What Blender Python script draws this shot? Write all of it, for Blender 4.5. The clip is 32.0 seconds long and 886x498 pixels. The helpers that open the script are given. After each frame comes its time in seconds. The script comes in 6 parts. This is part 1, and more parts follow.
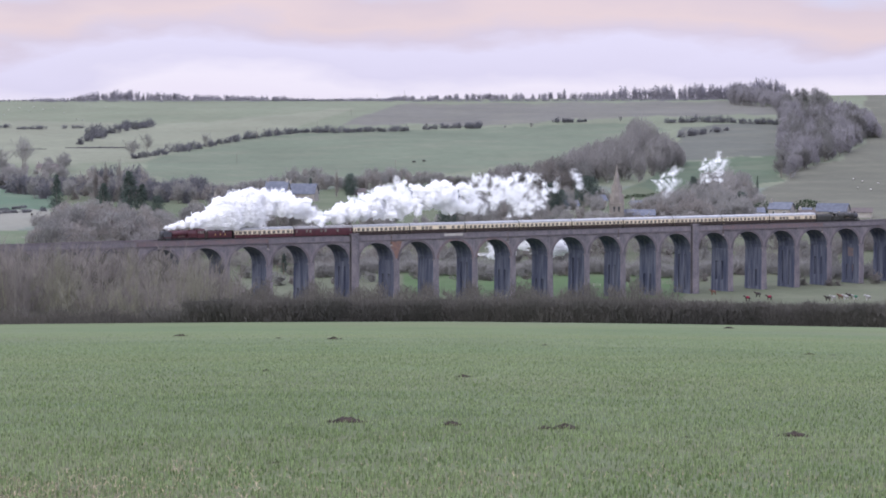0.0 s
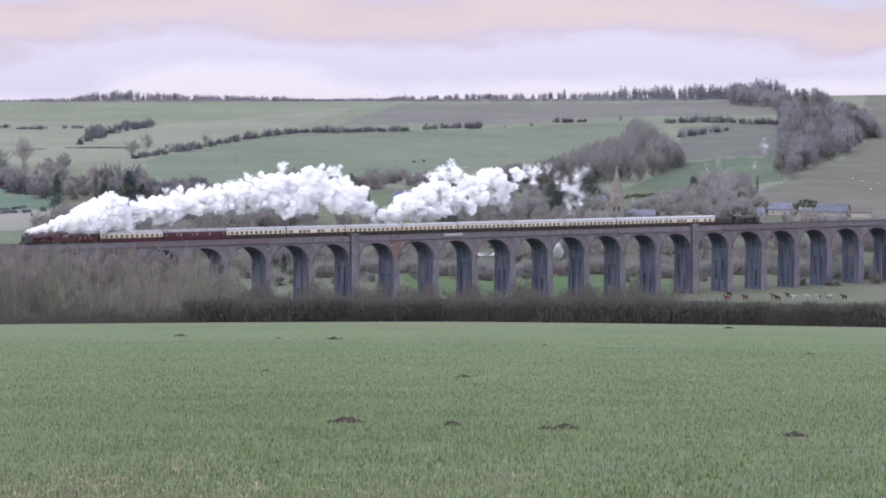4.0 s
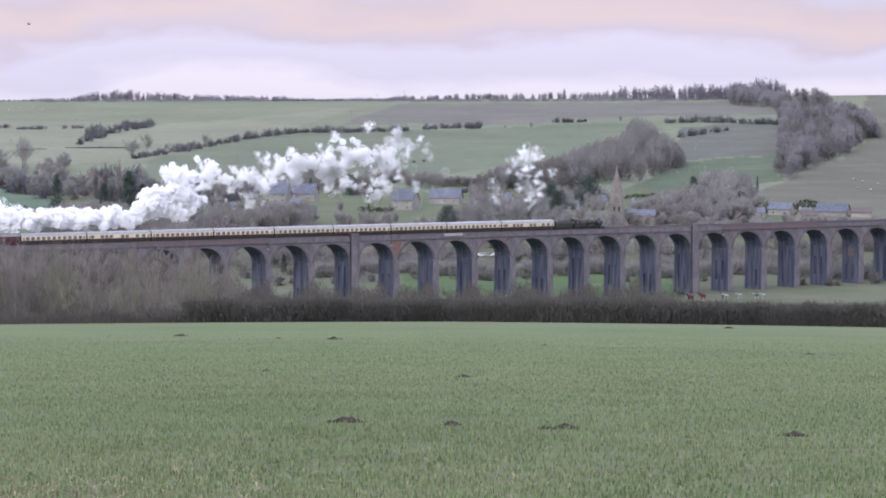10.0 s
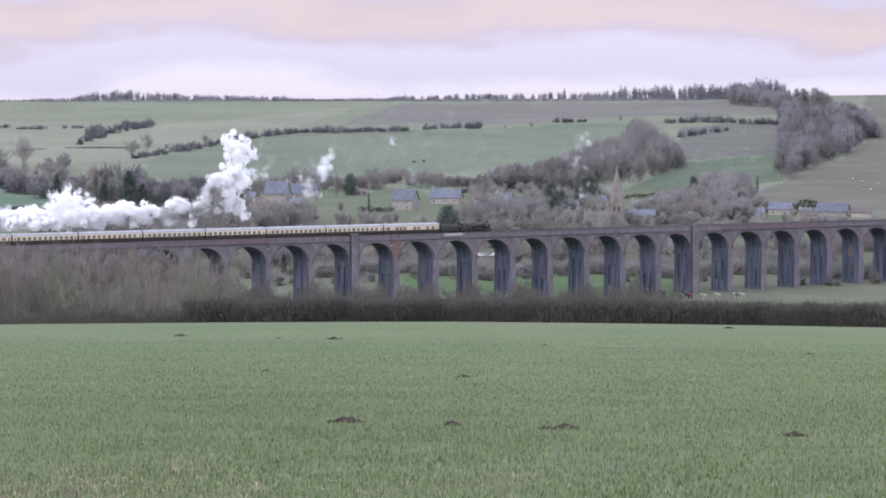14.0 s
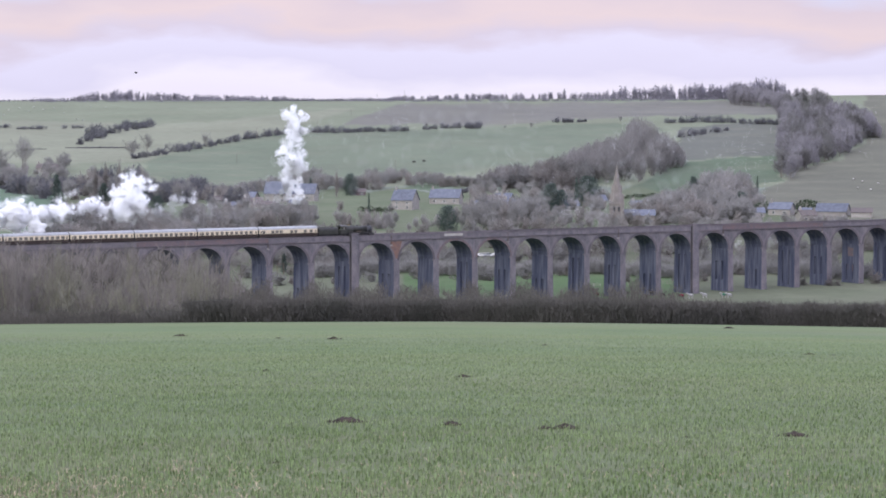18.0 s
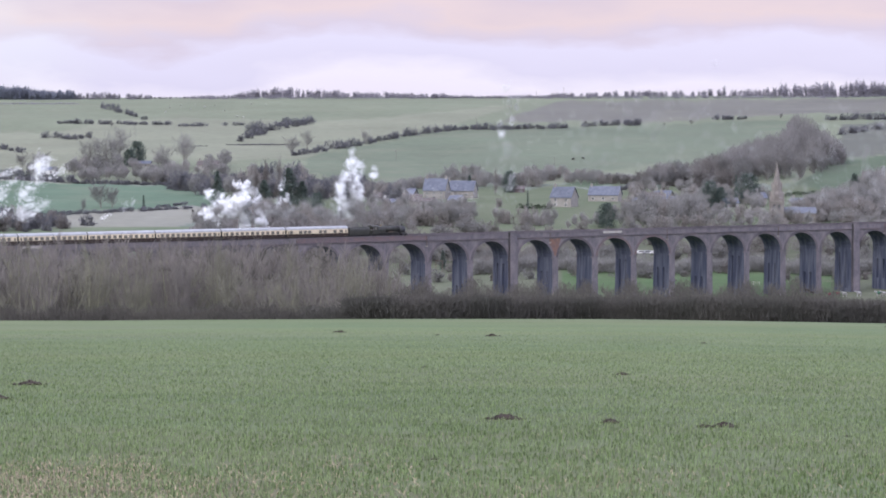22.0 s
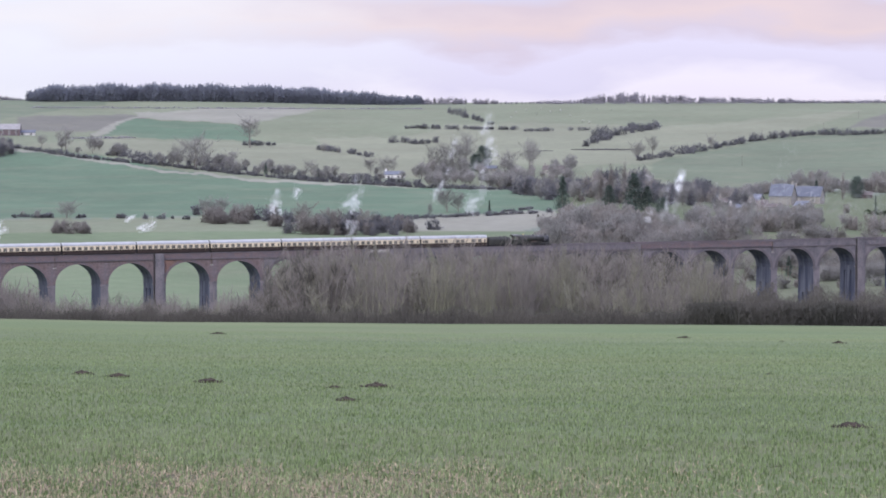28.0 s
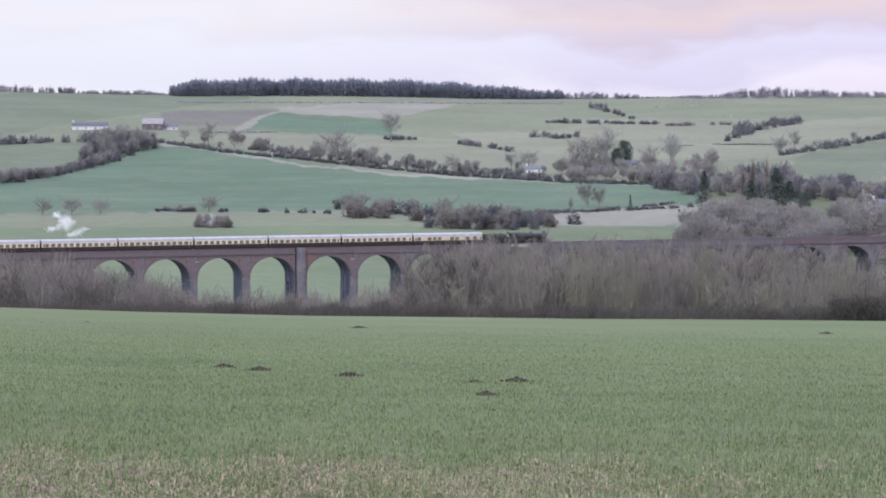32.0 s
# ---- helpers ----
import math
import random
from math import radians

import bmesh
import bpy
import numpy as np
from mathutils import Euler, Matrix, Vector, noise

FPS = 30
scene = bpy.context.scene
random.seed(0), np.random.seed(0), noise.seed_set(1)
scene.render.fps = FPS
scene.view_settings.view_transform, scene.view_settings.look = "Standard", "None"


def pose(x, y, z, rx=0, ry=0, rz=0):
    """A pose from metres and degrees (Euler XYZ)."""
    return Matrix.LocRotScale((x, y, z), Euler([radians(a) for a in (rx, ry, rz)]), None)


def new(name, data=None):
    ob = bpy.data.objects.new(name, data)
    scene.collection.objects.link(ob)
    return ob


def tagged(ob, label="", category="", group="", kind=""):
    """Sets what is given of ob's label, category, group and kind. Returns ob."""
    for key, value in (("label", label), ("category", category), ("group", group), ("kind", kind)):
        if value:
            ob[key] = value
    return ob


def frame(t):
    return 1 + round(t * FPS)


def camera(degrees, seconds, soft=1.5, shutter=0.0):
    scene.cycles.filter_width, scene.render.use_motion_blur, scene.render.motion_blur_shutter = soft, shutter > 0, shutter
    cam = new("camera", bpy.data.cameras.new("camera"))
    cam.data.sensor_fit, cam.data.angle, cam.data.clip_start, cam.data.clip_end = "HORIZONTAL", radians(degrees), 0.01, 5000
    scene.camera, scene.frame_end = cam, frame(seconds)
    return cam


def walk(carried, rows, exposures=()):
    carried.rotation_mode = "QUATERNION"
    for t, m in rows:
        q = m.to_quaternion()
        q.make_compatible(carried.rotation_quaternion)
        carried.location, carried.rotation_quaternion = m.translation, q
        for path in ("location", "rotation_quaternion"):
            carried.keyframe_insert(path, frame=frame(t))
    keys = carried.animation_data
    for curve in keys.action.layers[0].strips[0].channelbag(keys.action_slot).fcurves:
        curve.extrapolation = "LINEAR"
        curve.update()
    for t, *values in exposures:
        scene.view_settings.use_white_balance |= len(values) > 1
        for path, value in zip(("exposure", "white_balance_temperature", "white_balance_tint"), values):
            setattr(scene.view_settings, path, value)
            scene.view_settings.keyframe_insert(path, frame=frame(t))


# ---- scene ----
cam = camera(17.82, 32.0, soft=1.8)
PATH = [  # seconds, turn to the left, tilt from straight down
    (0.0, -0.0, 87.241), (18.0, -0.0, 87.241), (18.5, -0.006, 87.241), (19.0, -0.007, 87.242), (19.5, -0.002, 87.235),
    (20.0, 0.113, 87.136), (20.5, 0.86, 87.156), (21.0, 1.516, 87.128), (21.5, 2.373, 87.174), (22.0, 3.221, 87.183),
    (22.5, 4.255, 87.194), (23.0, 5.264, 87.224), (23.5, 6.13, 87.267), (24.0, 6.887, 87.269), (24.5, 7.376, 87.257),
    (25.0, 7.742, 87.24), (25.5, 8.081, 87.238), (27.5, 9.802, 87.286), (28.0, 10.211, 87.284), (28.5, 10.596, 87.292),
    (29.0, 11.047, 87.306), (29.5, 11.383, 87.326), (30.0, 11.763, 87.317), (30.5, 12.173, 87.307), (31.0, 12.597, 87.292),
    (31.5, 12.982, 87.259), (32.0, 13.065, 87.173),
]
walk(cam, [(t, pose(0, 0, 0, tilt, 0, turn)) for t, turn, tilt in PATH], exposures=[(0, -0.03, 6350, 9), (10, -0.02, 6350, 9), (19, 0.04, 6350, 9), (25, 0.04, 6350, 9), (32, 0.0, 6350, 9)])

# ---- light: an overcast winter afternoon ----
SUN_TURN, SUN_UP = 200.0, 28.0
world = bpy.data.worlds.new("sky")
scene.world = world
world.use_nodes = True


def sky():
    nt = world.node_tree
    nd, ln = nt.nodes, nt.links
    nd.clear()
    out, bg = nd.new("ShaderNodeOutputWorld"), nd.new("ShaderNodeBackground")
    tex = nd.new("ShaderNodeTexSky")
    tex.sky_type, tex.sun_disc = "NISHITA", False
    tex.sun_elevation, tex.sun_rotation = radians(SUN_UP), radians(SUN_TURN)
    gain = nd.new("ShaderNodeVectorMath"); gain.operation = "SCALE"; gain.inputs[3].default_value = 0.1
    co, sep = nd.new("ShaderNodeTexCoord"), nd.new("ShaderNodeSeparateXYZ")
    ln.new(co.outputs["Generated"], sep.inputs[0])
    # overcast: the zenith is three times as bright as the horizon
    up = nd.new("ShaderNodeMath"); up.operation = "MULTIPLY_ADD"; up.inputs[1].default_value, up.inputs[2].default_value = 2.3, 1.0
    up.use_clamp = False
    mx = nd.new("ShaderNodeMath"); mx.operation = "MAXIMUM"; mx.inputs[1].default_value = 0.0
    ln.new(sep.outputs[2], mx.inputs[0]); ln.new(mx.outputs[0], up.inputs[0])
    # cloud banks, long and flat towards the horizon
    st = nd.new("ShaderNodeMapping"); st.inputs["Scale"].default_value = (11, 11, 34)
    st.inputs["Location"].default_value = (3.1, 0.4, 0.25)
    ln.new(co.outputs["Generated"], st.inputs[0])
    n1 = nd.new("ShaderNodeTexNoise"); n1.inputs["Scale"].default_value, n1.inputs["Detail"].default_value, n1.inputs["Roughness"].default_value = 1.0, 7.0, 0.5
    ln.new(st.outputs[0], n1.inputs[0])
    # the pink bank begins about a degree and a half above the horizon
    bank = nd.new("ShaderNodeMath"); bank.operation = "MULTIPLY_ADD"; bank.inputs[1].default_value, bank.inputs[2].default_value = 0.045, -0.0225
    ln.new(n1.outputs[0], bank.inputs[0])
    hgt = nd.new("ShaderNodeMath"); hgt.operation = "ADD"
    ln.new(sep.outputs[2], hgt.inputs[0]); ln.new(bank.outputs[0], hgt.inputs[1])
    ramp = nd.new("ShaderNodeValToRGB")
    cr = ramp.color_ramp
    cr.elements[0].position, cr.elements[0].color = 0.0, (0.90, 0.82, 0.98, 1)
    cr.elements[1].position, cr.elements[1].color = 1.0, (0.66, 0.66, 0.89, 1)
    for p, c in ((0.14, (0.92, 0.85, 1.0, 1)), (0.30, (0.76, 0.71, 0.92, 1)), (0.45, (0.78, 0.73, 0.95, 1)), (0.56, (0.70, 0.61, 0.76, 1)), (0.68, (0.79, 0.635, 0.69, 1)), (0.85, (0.70, 0.58, 0.68, 1))):
        e = cr.elements.new(p); e.color = c
    sc = nd.new("ShaderNodeMath"); sc.operation = "MULTIPLY"; sc.inputs[1].default_value = 22.0
    ln.new(hgt.outputs[0], sc.inputs[0]); ln.new(sc.outputs[0], ramp.inputs[0])
    cl = nd.new("ShaderNodeVectorMath"); cl.operation = "SCALE"
    # the cloud is thinner and whiter towards one side
    side = nd.new("ShaderNodeMapRange"); side.interpolation_type = "SMOOTHSTEP"
    side.inputs["From Min"].default_value, side.inputs["From Max"].default_value = -0.12, -0.34
    wob = nd.new("ShaderNodeMath"); wob.operation = "MULTIPLY_ADD"; wob.inputs[1].default_value, wob.inputs[2].default_value = 0.25, -0.125
    ln.new(n1.outputs[0], wob.inputs[0])
    sx = nd.new("ShaderNodeMath"); sx.operation = "ADD"
    ln.new(sep.outputs[0], sx.inputs[0]); ln.new(wob.outputs[0], sx.inputs[1]); ln.new(sx.outputs[0], side.inputs["Value"])
    half = nd.new("ShaderNodeMath"); half.operation = "MULTIPLY"; half.inputs[1].default_value = 0.72
    ln.new(side.outputs["Result"], half.inputs[0])
    white = nd.new("ShaderNodeMix"); white.data_type = "RGBA"; white.inputs["B"].default_value = (0.90, 0.91, 1.0, 1)
    ln.new(half.outputs[0], white.inputs[0]); ln.new(ramp.outputs[0], white.inputs["A"])
    ln.new(white.outputs["Result"], cl.inputs[0]); ln.new(up.outputs[0], cl.inputs[3])
    ln.new(tex.outputs[0], gain.inputs[0])
    mix = nd.new("ShaderNodeMix"); mix.data_type = "RGBA"; mix.inputs[0].default_value = 0.93
    ln.new(gain.outputs[0], mix.inputs["A"]); ln.new(cl.outputs[0], mix.inputs["B"])
    ln.new(mix.outputs["Result"], bg.inputs[0])
    bg.inputs[1].default_value = 1.0
    ln.new(bg.outputs[0], out.inputs[0])


sky()
sun = new("sun", bpy.data.lights.new("sun", "SUN"))
sun.data.energy, sun.data.angle, sun.data.color = 1.2, radians(14), (1, 0.97, 0.95)
sun.matrix_world = Matrix.Rotation(radians(-SUN_TURN), 4, "Z") @ Matrix.Rotation(radians(SUN_UP - 90), 4, "X")

# ---- materials ----
def material(name, col, col2=None, scale=1.0, rough=0.85, bump=0.0, bump_scale=None, detail=4.0, metal=0.0, island=0.0, per_object=0.0, spread=(0.35, 0.65), coat=0.0, streak=None, grain=0.5):
    """Two tones mixed by noise in the object's own metres, a finer grain over it, and bump."""
    m = bpy.data.materials.new(name)
    m.use_nodes = True
    nt = m.node_tree
    nd, ln = nt.nodes, nt.links
    b = nd["Principled BSDF"]
    b.inputs["Roughness"].default_value, b.inputs["Metallic"].default_value = rough, metal
    b.inputs["Specular IOR Level"].default_value = 0.25
    b.inputs["Coat Weight"].default_value = coat
    co = nd.new("ShaderNodeTexCoord")
    n1 = nd.new("ShaderNodeTexNoise")
    n1.inputs["Scale"].default_value, n1.inputs["Detail"].default_value = scale, detail
    if streak:  # drawn out downwards, like water stains
        mp = nd.new("ShaderNodeMapping"); mp.inputs["Scale"].default_value = streak
        ln.new(co.outputs["Object"], mp.inputs[0]); ln.new(mp.outputs[0], n1.inputs["Vector"])
    else:
        ln.new(co.outputs["Object"], n1.inputs["Vector"])
    ramp = nd.new("ShaderNodeValToRGB")
    ramp.color_ramp.elements[0].position, ramp.color_ramp.elements[1].position = spread
    ramp.color_ramp.elements[0].color, ramp.color_ramp.elements[1].color = (*col, 1), (*(col2 or [c * 0.75 for c in col]), 1)
    ln.new(n1.outputs[0], ramp.inputs[0])
    n2 = nd.new("ShaderNodeTexNoise")
    n2.inputs["Scale"].default_value, n2.inputs["Detail"].default_value = scale * 9, 3.0
    ln.new(co.outputs["Object"], n2.inputs["Vector"])
    g = nd.new("ShaderNodeMath"); g.operation = "MULTIPLY_ADD"; g.inputs[1].default_value, g.inputs[2].default_value = grain, 1 - grain / 2
    ln.new(n2.outputs[0], g.inputs[0])
    val = g.outputs[0]
    if island:
        ge = nd.new("ShaderNodeNewGeometry")
        k = nd.new("ShaderNodeMath"); k.operation = "MULTIPLY_ADD"; k.inputs[1].default_value, k.inputs[2].default_value = island, 1 - island / 2
        ln.new(ge.outputs["Random Per Island"], k.inputs[0])
        mm = nd.new("ShaderNodeMath"); mm.operation = "MULTIPLY"
        ln.new(val, mm.inputs[0]); ln.new(k.outputs[0], mm.inputs[1]); val = mm.outputs[0]
    if per_object:
        oi = nd.new("ShaderNodeObjectInfo")
        k = nd.new("ShaderNodeMath"); k.operation = "MULTIPLY_ADD"; k.inputs[1].default_value, k.inputs[2].default_value = per_object, 1 - per_object / 2
        ln.new(oi.outputs["Random"], k.inputs[0])
        mm = nd.new("ShaderNodeMath"); mm.operation = "MULTIPLY"
        ln.new(val, mm.inputs[0]); ln.new(k.outputs[0], mm.inputs[1]); val = mm.outputs[0]
    sc = nd.new("ShaderNodeVectorMath"); sc.operation = "SCALE"
    ln.new(ramp.outputs[0], sc.inputs[0]); ln.new(val, sc.inputs[3])
    ln.new(sc.outputs[0], b.inputs["Base Color"])
    if bump:
        bp = nd.new("ShaderNodeBump"); bp.inputs["Strength"].default_value, bp.inputs["Distance"].default_value = 0.6, bump
        nb = nd.new("ShaderNodeTexNoise"); nb.inputs["Scale"].default_value, nb.inputs["Detail"].default_value = bump_scale or scale * 5, 5.0
        ln.new(co.outputs["Object"], nb.inputs["Vector"])
        ln.new(nb.outputs[0], bp.inputs["Height"]); ln.new(bp.outputs[0], b.inputs["Normal"])
    return m


def soften(k, *mats):
    """Thin twigs and sprays pass part of the light on."""
    for m in mats:
        nd, ln = m.node_tree.nodes, m.node_tree.links
        b, out = nd["Principled BSDF"], nd["Material Output"]
        tr, mx = nd.new("ShaderNodeBsdfTranslucent"), nd.new("ShaderNodeMixShader")
        mx.inputs[0].default_value = k
        ln.new(b.inputs["Base Color"].links[0].from_socket, tr.inputs[0])
        ln.new(b.outputs[0], mx.inputs[1]); ln.new(tr.outputs[0], mx.inputs[2]); ln.new(mx.outputs[0], out.inputs[0])


def ground_material():
    """Crop and pasture colours lie in the sheet's colour layer; noise breaks them up at two scales."""
    m = bpy.data.materials.new("turf")
    m.use_nodes = True
    nd, ln = m.node_tree.nodes, m.node_tree.links
    b = nd["Principled BSDF"]
    b.inputs["Roughness"].default_value, b.inputs["Specular IOR Level"].default_value = 0.95, 0.1
    at = nd.new("ShaderNodeAttribute"); at.attribute_name = "crop"
    co = nd.new("ShaderNodeTexCoord")
    val = None
    for s, k, det in ((0.012, 0.5, 5), (0.15, 0.4, 4), (3.5, 0.45, 3)):
        n = nd.new("ShaderNodeTexNoise"); n.inputs["Scale"].default_value, n.inputs["Detail"].default_value = s, det
        ln.new(co.outputs["Object"], n.inputs["Vector"])
        f = nd.new("ShaderNodeMath"); f.operation = "MULTIPLY_ADD"; f.inputs[1].default_value, f.inputs[2].default_value = k, 1 - k / 2
        ln.new(n.outputs[0], f.inputs[0])
        if val is None:
            val = f.outputs[0]
        else:
            mm = nd.new("ShaderNodeMath"); mm.operation = "MULTIPLY"
            ln.new(val, mm.inputs[0]); ln.new(f.outputs[0], mm.inputs[1]); val = mm.outputs[0]
    # straw-coloured tussocks mixed in by a patchy mask
    n = nd.new("ShaderNodeTexNoise"); n.inputs["Scale"].default_value, n.inputs["Detail"].default_value = 0.03, 8.0
    ln.new(co.outputs["Object"], n.inputs["Vector"])
    rp = nd.new("ShaderNodeValToRGB")
    rp.color_ramp.elements[0].position, rp.color_ramp.elements[1].position = 0.45, 0.75
    rp.color_ramp.elements[1].color = (0.36, 0.36, 0.36, 1)
    ln.new(n.outputs[0], rp.inputs[0])
    mix = nd.new("ShaderNodeMix"); mix.data_type = "RGBA"; mix.inputs["B"].default_value = (0.175, 0.17, 0.125, 1)
    ln.new(rp.outputs[0], mix.inputs[0]); ln.new(at.outputs["Color"], mix.inputs["A"])
    sc = nd.new("ShaderNodeVectorMath"); sc.operation = "SCALE"
    ln.new(mix.outputs["Result"], sc.inputs[0]); ln.new(val, sc.inputs[3])
    ln.new(sc.outputs[0], b.inputs["Base Color"])
    bp = nd.new("ShaderNodeBump"); bp.inputs["Strength"].default_value, bp.inputs["Distance"].default_value = 0.7, 0.06
    nb = nd.new("ShaderNodeTexNoise"); nb.inputs["Scale"].default_value, nb.inputs["Detail"].default_value = 9.0, 6.0
    ln.new(co.outputs["Object"], nb.inputs["Vector"])
    ln.new(nb.outputs[0], bp.inputs["Height"]); ln.new(bp.outputs[0], b.inputs["Normal"])
    return m


def steam_material(name):
    """White vapour in loose flakes, lit from both sides."""
    m = bpy.data.materials.new(name)
    m.use_nodes = True
    nd, ln = m.node_tree.nodes, m.node_tree.links
    nd.clear()
    out = nd.new("ShaderNodeOutputMaterial")
    dif, trl = nd.new("ShaderNodeBsdfDiffuse"), nd.new("ShaderNodeBsdfTranslucent")
    ge = nd.new("ShaderNodeNewGeometry")
    ramp = nd.new("ShaderNodeValToRGB")
    ramp.color_ramp.elements[0].color, ramp.color_ramp.elements[1].color = (0.985, 0.985, 0.985, 1), (0.995, 0.995, 0.995, 1)
    ln.new(ge.outputs["Random Per Island"], ramp.inputs[0])
    ln.new(ramp.outputs[0], dif.inputs[0]); ln.new(ramp.outputs[0], trl.inputs[0])
    body = nd.new("ShaderNodeMixShader"); body.inputs[0].default_value = 0.5
    ln.new(dif.outputs[0], body.inputs[1]); ln.new(trl.outputs[0], body.inputs[2])
    ln.new(body.outputs[0], out.inputs[0])
    return m


TURF = ground_material()
BRICK = material("weathered_brick", (0.122, 0.113, 0.127), (0.19, 0.168, 0.178), 0.5, 0.9, 0.03, 3.0, 8.0, streak=(1, 1, 0.6), grain=1.4, per_object=0.16)
# pier sides, niches and soffits: darker and bluer than the fronts
BLUE_BRICK = material("dark_blue_brick", (0.05, 0.057, 0.094), (0.14, 0.147, 0.185), 0.9, 0.8, 0.02, 3.0, 6.0, spread=(0.4, 0.72), streak=(1, 1, 0.1), grain=0.9)
BROWN_BRICK = material("brown_red_brick", (0.165, 0.118, 0.115), (0.16, 0.137, 0.15), 0.16, 0.9, 0.03, 3.0, 8.0, grain=1.2)
RED_BRICK = material("red_brick", (0.168, 0.122, 0.122), (0.132, 0.113, 0.125), 0.8, 0.9, 0.02, 3.0, 8.0, grain=1.2)
COPING = material("brick_coping", (0.15, 0.128, 0.134), (0.105, 0.095, 0.108), 0.25, 0.9, 0.02, 3.0, per_object=0.35)
PALE_STONE = material("pale_stone", (0.42, 0.40, 0.38), (0.34, 0.31, 0.28), 0.6, 0.9, 0.02)
BALLAST = material("ballast", (0.16, 0.14, 0.13), (0.10, 0.09, 0.085), 2.0, 0.95, 0.03)
STEEL = material("rail_steel", (0.12, 0.09, 0.07), (0.2, 0.16, 0.14), 2.0, 0.5, metal=0.6)
BARK = material("bark", (0.19, 0.175, 0.155), (0.27, 0.25, 0.215), 0.8, 0.95, 0.02, per_object=0.3)
TWIGS = material("bare_twigs", (0.262, 0.254, 0.24), (0.208, 0.202, 0.191), 0.12, 0.95, island=0.15, per_object=0.4)
WARM_TWIGS = material("russet_twigs", (0.262, 0.242, 0.222), (0.211, 0.194, 0.179), 0.12, 0.95, island=0.15, per_object=0.35)
# hillside copse and hanging wood: twig colours lightened to paint in the haze
HAZED_TWIGS = material("hazed_twigs", (0.335, 0.318, 0.302), (0.262, 0.249, 0.238), 0.06, 0.95, island=0.12, per_object=0.3)
HAZED_SLOPE_TWIGS = material("hazed_hanging_wood_twigs", (0.326, 0.31, 0.32), (0.248, 0.236, 0.246), 0.06, 0.95, island=0.12)
PALE_TWIGS = material("pale_willow_twigs", (0.255, 0.243, 0.19), (0.195, 0.185, 0.15), 0.3, 0.95, island=0.25, per_object=0.3)
CARR_TWIGS = material("alder_twigs", (0.238, 0.215, 0.193), (0.175, 0.158, 0.144), 0.12, 0.95, island=0.2, per_object=0.4)
# far hedges: a little extra blue in the colour stands in for haze
HAZED_HEDGEROW = material("hazed_hedgerow", (0.175, 0.173, 0.185), (0.13, 0.13, 0.14), 0.08, 0.95, island=0.15)
PALE_BARK = material("mossy_pale_bark", (0.27, 0.262, 0.18), (0.18, 0.172, 0.125), 0.5, 0.95, 0.02)
NEEDLES = material("dark_evergreen", (0.075, 0.1, 0.085), (0.102, 0.13, 0.11), 0.5, 0.9, island=0.4, per_object=0.3)
HEDGE = material("hedge_leaves", (0.085, 0.083, 0.07), (0.125, 0.116, 0.102), 0.18, 0.9, island=0.4)
HEDGE_GREEN = material("garden_hedge", (0.05, 0.066, 0.04), (0.07, 0.088, 0.054), 0.4, 0.9, island=0.3)
SCRUB = material("brown_scrub", (0.143, 0.132, 0.112), (0.1, 0.093, 0.08), 0.15, 0.95, island=0.5, per_object=0.3)
# ridge trees: distance haze is mixed into the base colour, pale and lilac
HAZED_WOOD = material("hazed_far_woodland", (0.3, 0.285, 0.32), (0.25, 0.238, 0.265), 0.05, 0.95, island=0.12)
# skyline conifers: dark green swapped for the blue-grey that haze would give
HAZED_FIR = material("hazed_fir_plantation", (0.2, 0.212, 0.25), (0.235, 0.25, 0.29), 0.05, 0.95, island=0.2)
soften(0.35, NEEDLES, HEDGE)
soften(0.5, CARR_TWIGS, TWIGS, WARM_TWIGS, HAZED_TWIGS, HAZED_SLOPE_TWIGS, PALE_TWIGS, HAZED_HEDGEROW, SCRUB, HAZED_WOOD, HAZED_FIR)
STEAM = steam_material("steam")


# ---- the lie of the land: bearings and drops from the eye, in units of 0.2 milliradian ----
UNIT, MID, LEVEL = 5000.0, 784.0, 200.0
LADDER_R = [250, 330, 450, 620, 660, 1000, 1100, 1250, 1500, 1800, 2100, 2400, 2700, 3500, 4900]
LADDER_Y = [572, 588, 625, 650, 624, 480, 424, 376, 326, 266, 214, 180, 180.5, 185, 189]
EDGE_X, EDGE_Y = [-1700, -1140, -900, -600, -100, 800, 1568, 2100], [530, 546, 556, 565, 570.5, 570, 576, 578]
SKY_X, SKY_Y = [-1700, -1140, -800, -300, 0, 400, 900, 1250, 1400, 1568, 2100], [-16, -11, -5, 0, 0, -3, -2, -4, -8, -10, -20]


def smooth(a, b, v):
    u = np.clip((np.asarray(v, float) - a) / (b - a), 0, 1)
    return u * u * (3 - 2 * u)


def drop(X, r):
    """How far below the level line the ground shows at bearing X and distance r (beyond the near field)."""
    y = np.interp(r, LADDER_R, LADDER_Y)
    y = y + (np.interp(X, EDGE_X, EDGE_Y) - 572) * (1 - smooth(250, 420, r))
    return y + np.interp(X, SKY_X, SKY_Y) * smooth(1400, 2400, r)


def height(X, r):
    r = np.asarray(r, float)
    near = -1.62 - ((np.interp(X, EDGE_X, EDGE_Y) - LEVEL) / UNIT - 1.62 / 250) * r
    far = -(drop(X, np.maximum(r, 250)) - LEVEL) / UNIT * r
    az = (np.asarray(X, float) - MID) / UNIT
    wob = 0.5 * np.sin(r * 0.021 + az * 17) * smooth(1050, 1300, r) + 0.7 * np.sin(az * 43 + r * 0.008) * smooth(1200, 1600, r)
    return np.where(r <= 250, near, far) + wob


def bearing(X, r):
    az = (X - MID) / UNIT
    return r * math.sin(az), r * math.cos(az)


FINE = np.arange(1000, 2420, 4.0)


